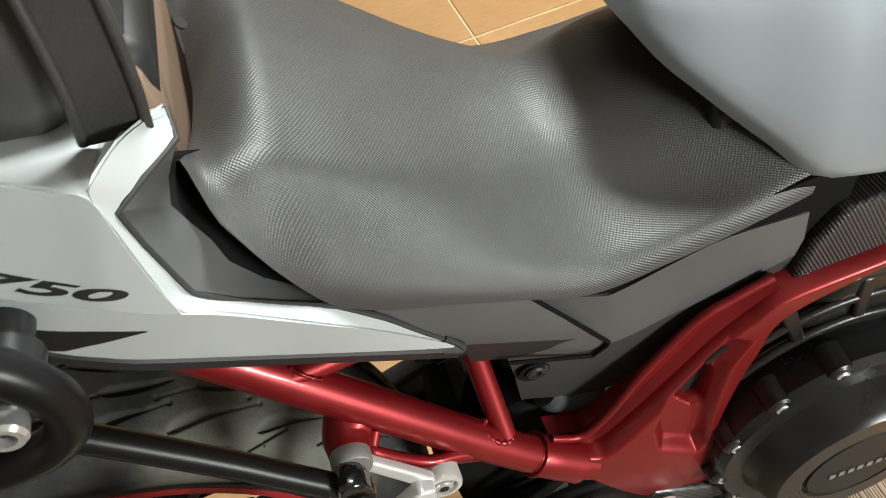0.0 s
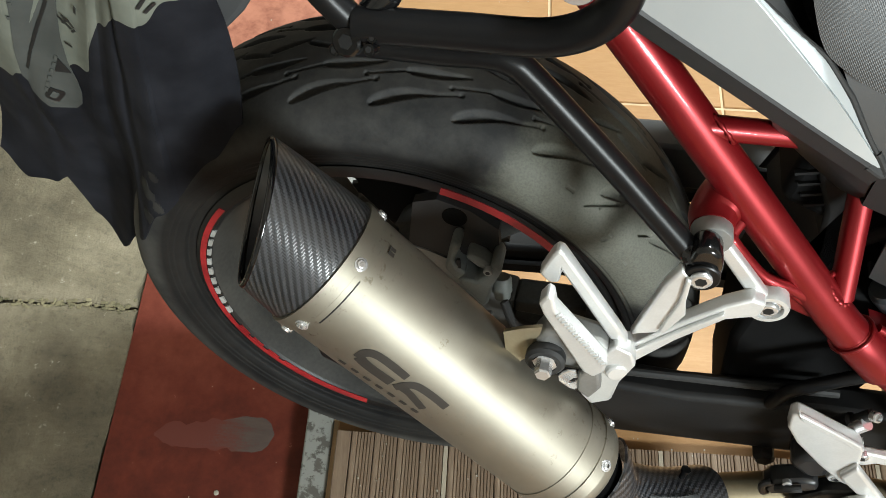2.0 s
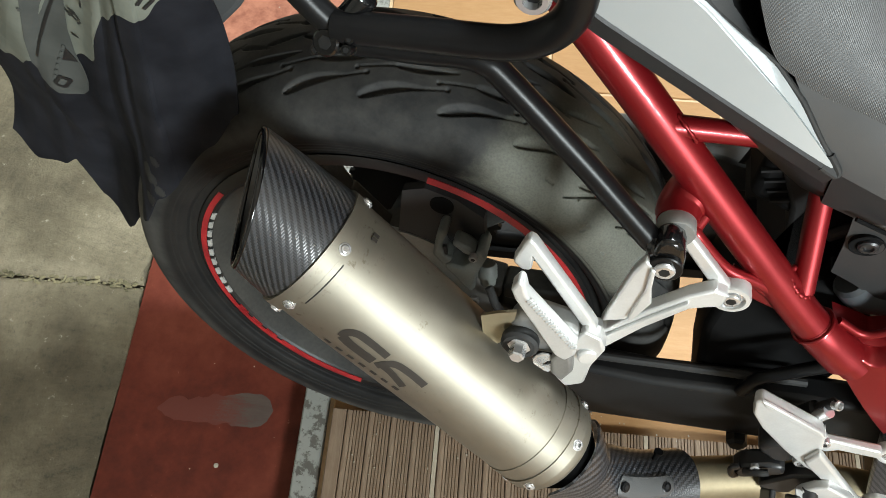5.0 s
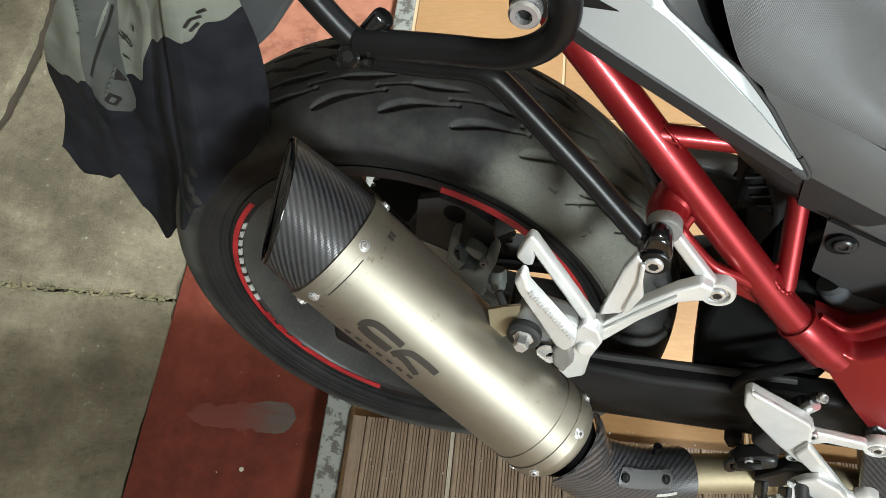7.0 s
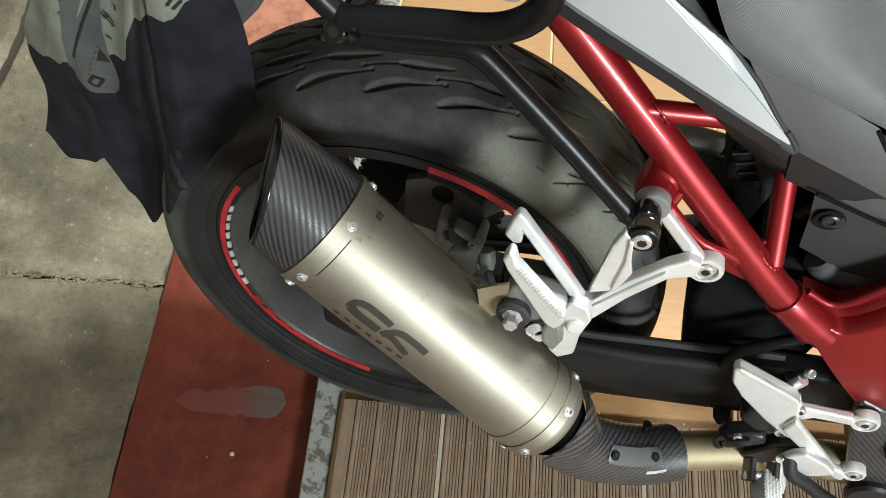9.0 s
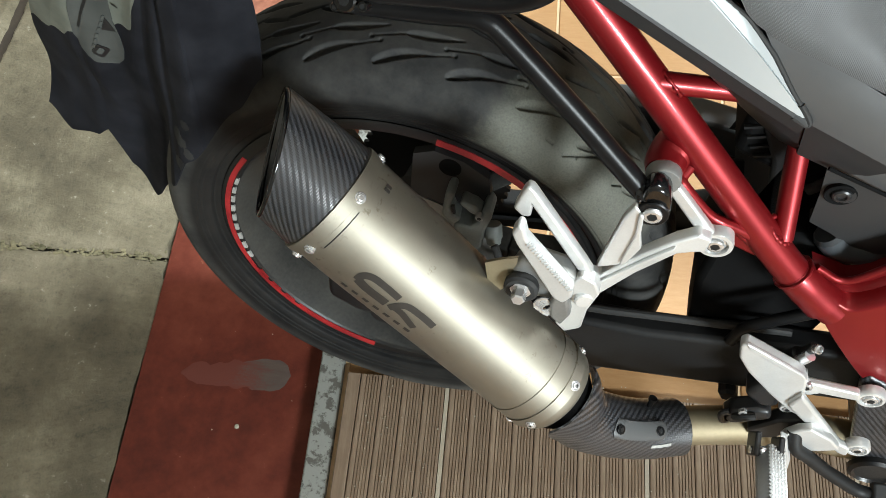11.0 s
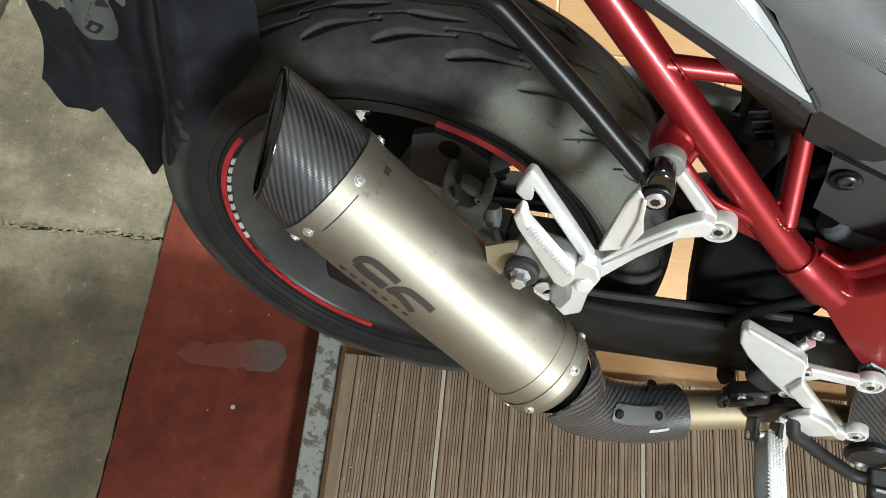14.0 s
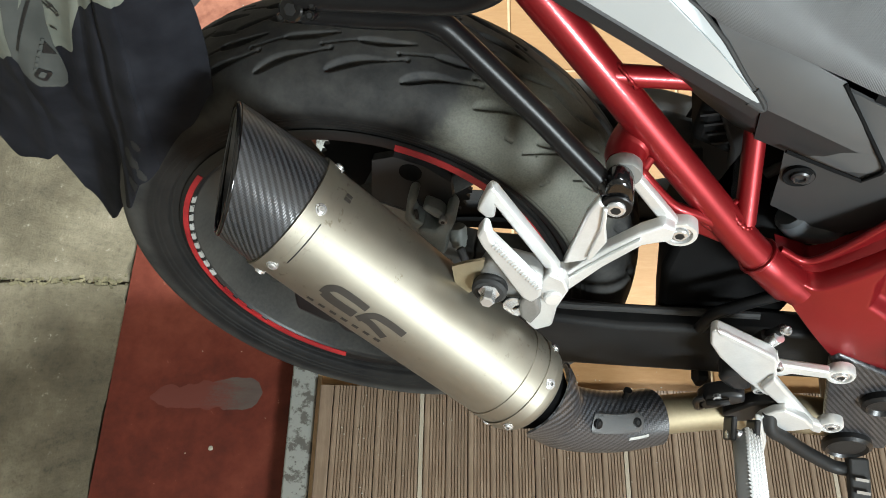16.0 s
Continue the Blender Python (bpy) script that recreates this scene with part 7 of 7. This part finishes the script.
# garment hung over the back
def garment():
    hem = [(-0.478, 0.392), (-0.446, 0.362), (-0.404, 0.372), (-0.384, 0.388), (-0.379, 0.318), (-0.343, 0.287), (-0.300, 0.345), (-0.272, 0.385), (-0.222, 0.466), (-0.155, 0.553), (-0.122, 0.602)]
    deep = [(-0.48, -0.012), (-0.36, -0.022), (-0.31, -0.045), (-0.26, -0.090), (-0.20, -0.102), (-0.12, -0.104)]
    def place(u, v):
        xb = -0.475 + 0.353 * u
        zb, yb = lerp(xb, hem), lerp(xb, deep)
        xt, zt, yt = -0.285 + 0.180 * u, 0.900 + 0.02 * u, -0.165
        e = v ** 1.12
        x, z = xt + (xb - xt) * e, zt + (zb - zt) * v
        x += 0.05 * (1 - u) * (max(0.0, 0.7 - max(v, 0.3)) / 0.3) ** 1.5  # the back edge hangs nearly straight
        y = yt + (yb - yt) * (v * v * (3 - 2 * v))
        way = x * 0.93 - (z - 0.6) * 0.36  # the folds run down and back
        calm = 0.5 if xb > -0.2 else 1.0
        fold = 0.015 * math.sin(way * 46 + 0.9 * math.sin(z * 9)) * (0.45 + 0.55 * v) + 0.004 * math.sin(way * 101 + 4 * z)
        fold *= 1 - 0.65 * v ** 4
        y += calm * fold + (0.010 - 0.006 * v ** 4) * noise.noise((x * 10, z * 8, 5)) + 0.0018 * noise.noise((x * 30, z * 20, 8))
        y += 0.010 * (2 * ease((u - 0.70) / 0.30) - ease((u - 0.62) / 0.08)) * (1 - 0.7 * v ** 4)  # the front flap turns away past a deep fold
        return (x, y, z)

    n, m = 220, 230
    columns = []
    for j in range(m + 1):
        u, split = j / m, 0.5
        for k in range(1, 241):
            x, _, z = place(u, k / 240)
            if z < border_at(x):
                x0, _, z0 = place(u, (k - 1) / 240)
                above, below = z0 - border_at(x0), border_at(x) - z
                split = (k - below / max(1e-6, above + below)) / 240
                break
        columns.append([place(u, split * k / BORDER_ROW if k <= BORDER_ROW else split + (1 - split) * (k - BORDER_ROW) / (n - BORDER_ROW)) for k in range(n + 1)])
    return [[columns[j][k] for j in range(m + 1)] for k in range(n + 1)]


BORDER_ROW = 100
BORDER = [(-0.60, 0.560), (-0.391, 0.580), (-0.363, 0.583), (-0.327, 0.595), (-0.300, 0.612), (-0.262, 0.622), (-0.249, 0.626), (-0.238, 0.640), (-0.226, 0.664), (-0.219, 0.679), (-0.201, 0.697), (-0.195, 0.701), (-0.186, 0.714), (-0.170, 0.722), (-0.154, 0.725), (-0.138, 0.738), (-0.10, 0.752)]


def border_at(x):
    """The height of the wavy border between the two cloths."""
    return spline(x, BORDER) + 0.003 * math.sin(x * 210)

ROWS_G = garment()
GARMENT = thing("garment", "two-tone grey-green and navy garment draped over the rack", "clothing", pose(0, 0, 0, LEAN, 0, 0))


def inside(x, z, outline):
    hit = False
    for (xa, za), (xb, zb) in zip(outline, outline[1:] + outline[:1]):
        if (za > z) != (zb > z) and x < (xb - xa) * (z - za) / (zb - za) + xa:
            hit = not hit
    return hit


def cloth_piece(name, material, keep, label, lift=0.0, thick=0.0022):
    """The part of the draped cloth whose (x, z) passes the test, lifted off it a little for prints."""
    bm = bmesh.new()
    made = {}

    def vert(k, j):
        if (k, j) not in made:
            x, y, z = ROWS_G[k][j]
            made[k, j] = bm.verts.new((x, y - lift, z + lift * 0.5))
        return made[k, j]

    for k in range(len(ROWS_G) - 1):
        for j in range(len(ROWS_G[0]) - 1):
            x = (ROWS_G[k][j][0] + ROWS_G[k + 1][j + 1][0]) / 2
            z = (ROWS_G[k][j][2] + ROWS_G[k + 1][j + 1][2]) / 2
            if keep(x, z):
                bm.faces.new((vert(k, j), vert(k, j + 1), vert(k + 1, j + 1), vert(k + 1, j)))
    return part(name, bm, material, GARMENT, label, smooth=80, solid=thick)


def weave(name, material, k0, k1, label):
    """A panel of the cloth between two of its rows."""
    bm = bmesh.new()
    sheet(bm, ROWS_G[k0:k1 + 1])
    return part(name, bm, material, GARMENT, label, smooth=80, solid=0.0022)


weave("pale_panel", PALE_CLOTH, 0, BORDER_ROW, "pale grey-green cloth with a wavy border")
weave("navy_panel", NAVY, BORDER_ROW, len(ROWS_G) - 1, "dark navy cloth with dusty marks")

GRID = np.array(ROWS_G)


def on_cloth(x, z, lift):
    """The place on the hanging cloth at (x, z), lifted off it."""
    d = (GRID[:, :, 0] - x) ** 2 + (GRID[:, :, 2] - z) ** 2
    k = np.argpartition(d, 12, axis=None)[:12]
    near = np.stack([np.ones(12), GRID[:, :, 0].flat[k] - x, GRID[:, :, 2].flat[k] - z], 1)
    w = np.exp(-d.flat[k] / (2 * 0.003 ** 2)) + 1e-3
    flat = np.linalg.lstsq(near * w[:, None], GRID[:, :, 1].flat[k] * w, rcond=None)[0]
    return (x, float(flat[0]) - lift, z + lift * 0.5)


def span(z, outline):
    hits = [xa + (xb - xa) * (z - za) / (zb - za) for (xa, za), (xb, zb) in zip(outline, outline[1:] + outline[:1]) if (za > z) != (zb > z)]
    return min(hits), max(hits)


def cloth_print(name, outline, material, label, lift, rows=24, across=8):
    """A flat print laid on the cloth, its outline in (x, z)."""
    zs = [z for _, z in outline]
    lo, hi = min(zs) + 1e-4, max(zs) - 1e-4
    bm = bmesh.new()
    grid = []
    for k in range(rows + 1):
        z = lo + (hi - lo) * k / rows
        a, b = span(z, outline)
        grid.append([on_cloth(a + (b - a) * j / across, z, lift) for j in range(across + 1)])
    sheet(bm, grid)
    return part(name, bm, material, GARMENT, label, smooth=80, solid=0.0004)


def printed_bar(a, b, half, material=None, lift=0.0040):
    """A stroke of print from a to b in (x, z)."""
    (xa, za), (xb, zb) = a, b
    n = max(1, int(math.hypot(xb - xa, zb - za) / 0.004))
    way = Vector((xb - xa, zb - za)).normalized() * half
    bm = bmesh.new()
    sheet(bm, [[on_cloth(xa + (xb - xa) * k / n + s * way.y, za + (zb - za) * k / n - s * way.x, lift) for s in (-1, 1)] for k in range(n + 1)])
    return part("faded_print", bm, material or FADED_INK, GARMENT, smooth=80, solid=0.0003)


STRIP = [(-0.232, 0.800), (-0.252, 0.745), (-0.276, 0.690), (-0.300, 0.640), (-0.316, 0.600), (-0.318, 0.578), (-0.306, 0.560), (-0.290, 0.556), (-0.280, 0.566), (-0.272, 0.584), (-0.268, 0.604), (-0.266, 0.625), (-0.258, 0.655), (-0.246, 0.690), (-0.232, 0.726), (-0.212, 0.800)]
cloth_print("printed_patch", STRIP, PRINT_CLOTH, "grey printed strip with faded bars", 0.0026, 90, 14)
rng = random.Random(21)
for k in range(5):  # short bars in slanting lines
    x, z = -0.2575 - 0.0098 * k, 0.716 - 0.0170 * k
    reach = 0.0
    while reach < 0.052:
        size = rng.uniform(0.003, 0.008)
        a, b = (x + 0.006 - reach * 0.36, z + 0.030 - reach * 0.92), (x + 0.006 - (reach + size) * 0.36, z + 0.030 - (reach + size) * 0.92)
        if inside(*a, STRIP) and inside(*b, STRIP):
            printed_bar(a, b, 0.0011)
        reach += size + 0.0016
for a, b in (((-0.240, 0.714), (-0.2545, 0.690)), ((-0.2545, 0.690), (-0.272, 0.664)), ((-0.272, 0.664), (-0.290, 0.636)), ((-0.290, 0.636), (-0.304, 0.612))):
    printed_bar(a, b, 0.0012, INK)
for k in range(6):
    a = (-0.270 - 0.0052 * k, 0.634 - 0.0085 * k)
    printed_bar(a, (a[0] - 0.0028, a[1] - 0.0048), 0.0012)
cloth_print("emblem", [(-0.2925, 0.5920), (-0.3040, 0.5790), (-0.2970, 0.5690), (-0.2855, 0.5820)], INK, "dark square emblem", 0.0040, 8, 4)
cloth_print("emblem_centre", [(-0.2930, 0.5865), (-0.2990, 0.5795), (-0.2960, 0.5750), (-0.2900, 0.5820)], PRINT_CLOTH, "", 0.0047, 6, 3)
cloth_print("emblem", [(-0.2700, 0.6310), (-0.2800, 0.6130), (-0.2680, 0.6120)], INK, "dark triangular emblem", 0.0040, 8, 4)
for a, b in (((-0.247, 0.682), (-0.240, 0.672)), ((-0.243, 0.685), (-0.236, 0.675)), ((-0.246, 0.676), (-0.238, 0.682)), ((-0.241, 0.669), (-0.236, 0.673)), ((-0.255, 0.652), (-0.250, 0.649)), ((-0.222, 0.702), (-0.226, 0.694)),
             ((-0.152, 0.736), (-0.146, 0.744)), ((-0.146, 0.744), (-0.138, 0.746)), ((-0.150, 0.731), (-0.142, 0.739)), ((-0.140, 0.750), (-0.133, 0.753))):
    printed_bar(a, b, 0.0010, INK)


def dusty_at(x, z):
    return any((x - a) ** 2 + ((z - b) * 0.7) ** 2 < (r * (1 + 0.5 * noise.noise((x * 90, z * 90, a)))) ** 2 for a, b, r in ((-0.226, 0.500, 0.009), (-0.209, 0.530, 0.006), (-0.219, 0.481, 0.006), (-0.238, 0.450, 0.008)))


cloth_piece("dust_mark", DUSTY_NAVY, dusty_at, "pale dust mark", 0.0014, 0.0003)

# ---- pieces of the floor ----
SIZE, GAP = 0.30, 0.0025
bm = bmesh.new()
block(bm, GAP, SIZE - GAP, GAP, SIZE - GAP, -0.012, 0.0)
bmesh.ops.bevel(bm, geom=[e for e in bm.edges if all(v.co.z > -0.001 for v in e.verts)], offset=0.0016, segments=1, affect="EDGES")
tile_mesh = bpy.data.meshes.new("floor_tile")
bm.to_mesh(tile_mesh)
bm.free()
tile_mesh.materials.append(TILE)
for i in range(11):
    for j in range(-10, 11):
        ob = new("floor_tile", tile_mesh)
        ob.parent = floor
        ob.location = (-0.100 + SIZE * i, -0.059 + SIZE * j, 0.0)

# grooved deck boards on the near side
DECKOB = thing("deck_mat", "brown grooved composite deck boards laid on the tiles", "decking", FLOOR @ pose(0, 0, 0.0))


def board_mesh(width, grooves, first, length, high):
    """A board with narrow grooves cut along it."""
    top = []
    x = 0.0012
    outline = [(0.0, 0.001), (0.0, high - 0.001), (0.0012, high)]
    for k in range(grooves):
        g = first + k * 0.0045
        outline += [(g, high), (g + 0.0005, high - 0.0017), (g + 0.0013, high - 0.0017), (g + 0.0018, high)]
    outline += [(width - 0.0012, high), (width, high - 0.001), (width, 0.001)]
    bm = bmesh.new()
    slab(bm, outline, -length, 0.0)
    me = bpy.data.meshes.new("board")
    bm.to_mesh(me)
    bm.free()
    me.materials.append(DECK)
    return me


wide = board_mesh(0.0312, 5, 0.0075, 0.9, 0.014)
end_board = board_mesh(0.0200, 0, 0, 0.9, 0.015)
x = -0.096
ob = new("board", end_board)
ob.parent, ob.location = DECKOB, (x, -0.058, 0)
ob.data.materials[0] = DECK
x += 0.0212
n = 0
while x < 0.95:
    strip = (abs(x - 0.045) < 0.017 or abs(x - 0.342) < 0.017 or abs(x - 0.639) < 0.017) and n > 2
    if strip:
        bm = bmesh.new()
        block(bm, 0.0, 0.006, -0.9, 0.0, 0.0, 0.0125)
        st = part("joint_strip", bm, PALE_STRIP, DECKOB, "pale joint strip", smooth=0)
        st.location = (x, -0.058, 0)
        x += 0.0072
        n = 0
    ob = new("board", wide)
    ob.parent, ob.location = DECKOB, (x, -0.058, 0)
    x += 0.0324
    n += 1
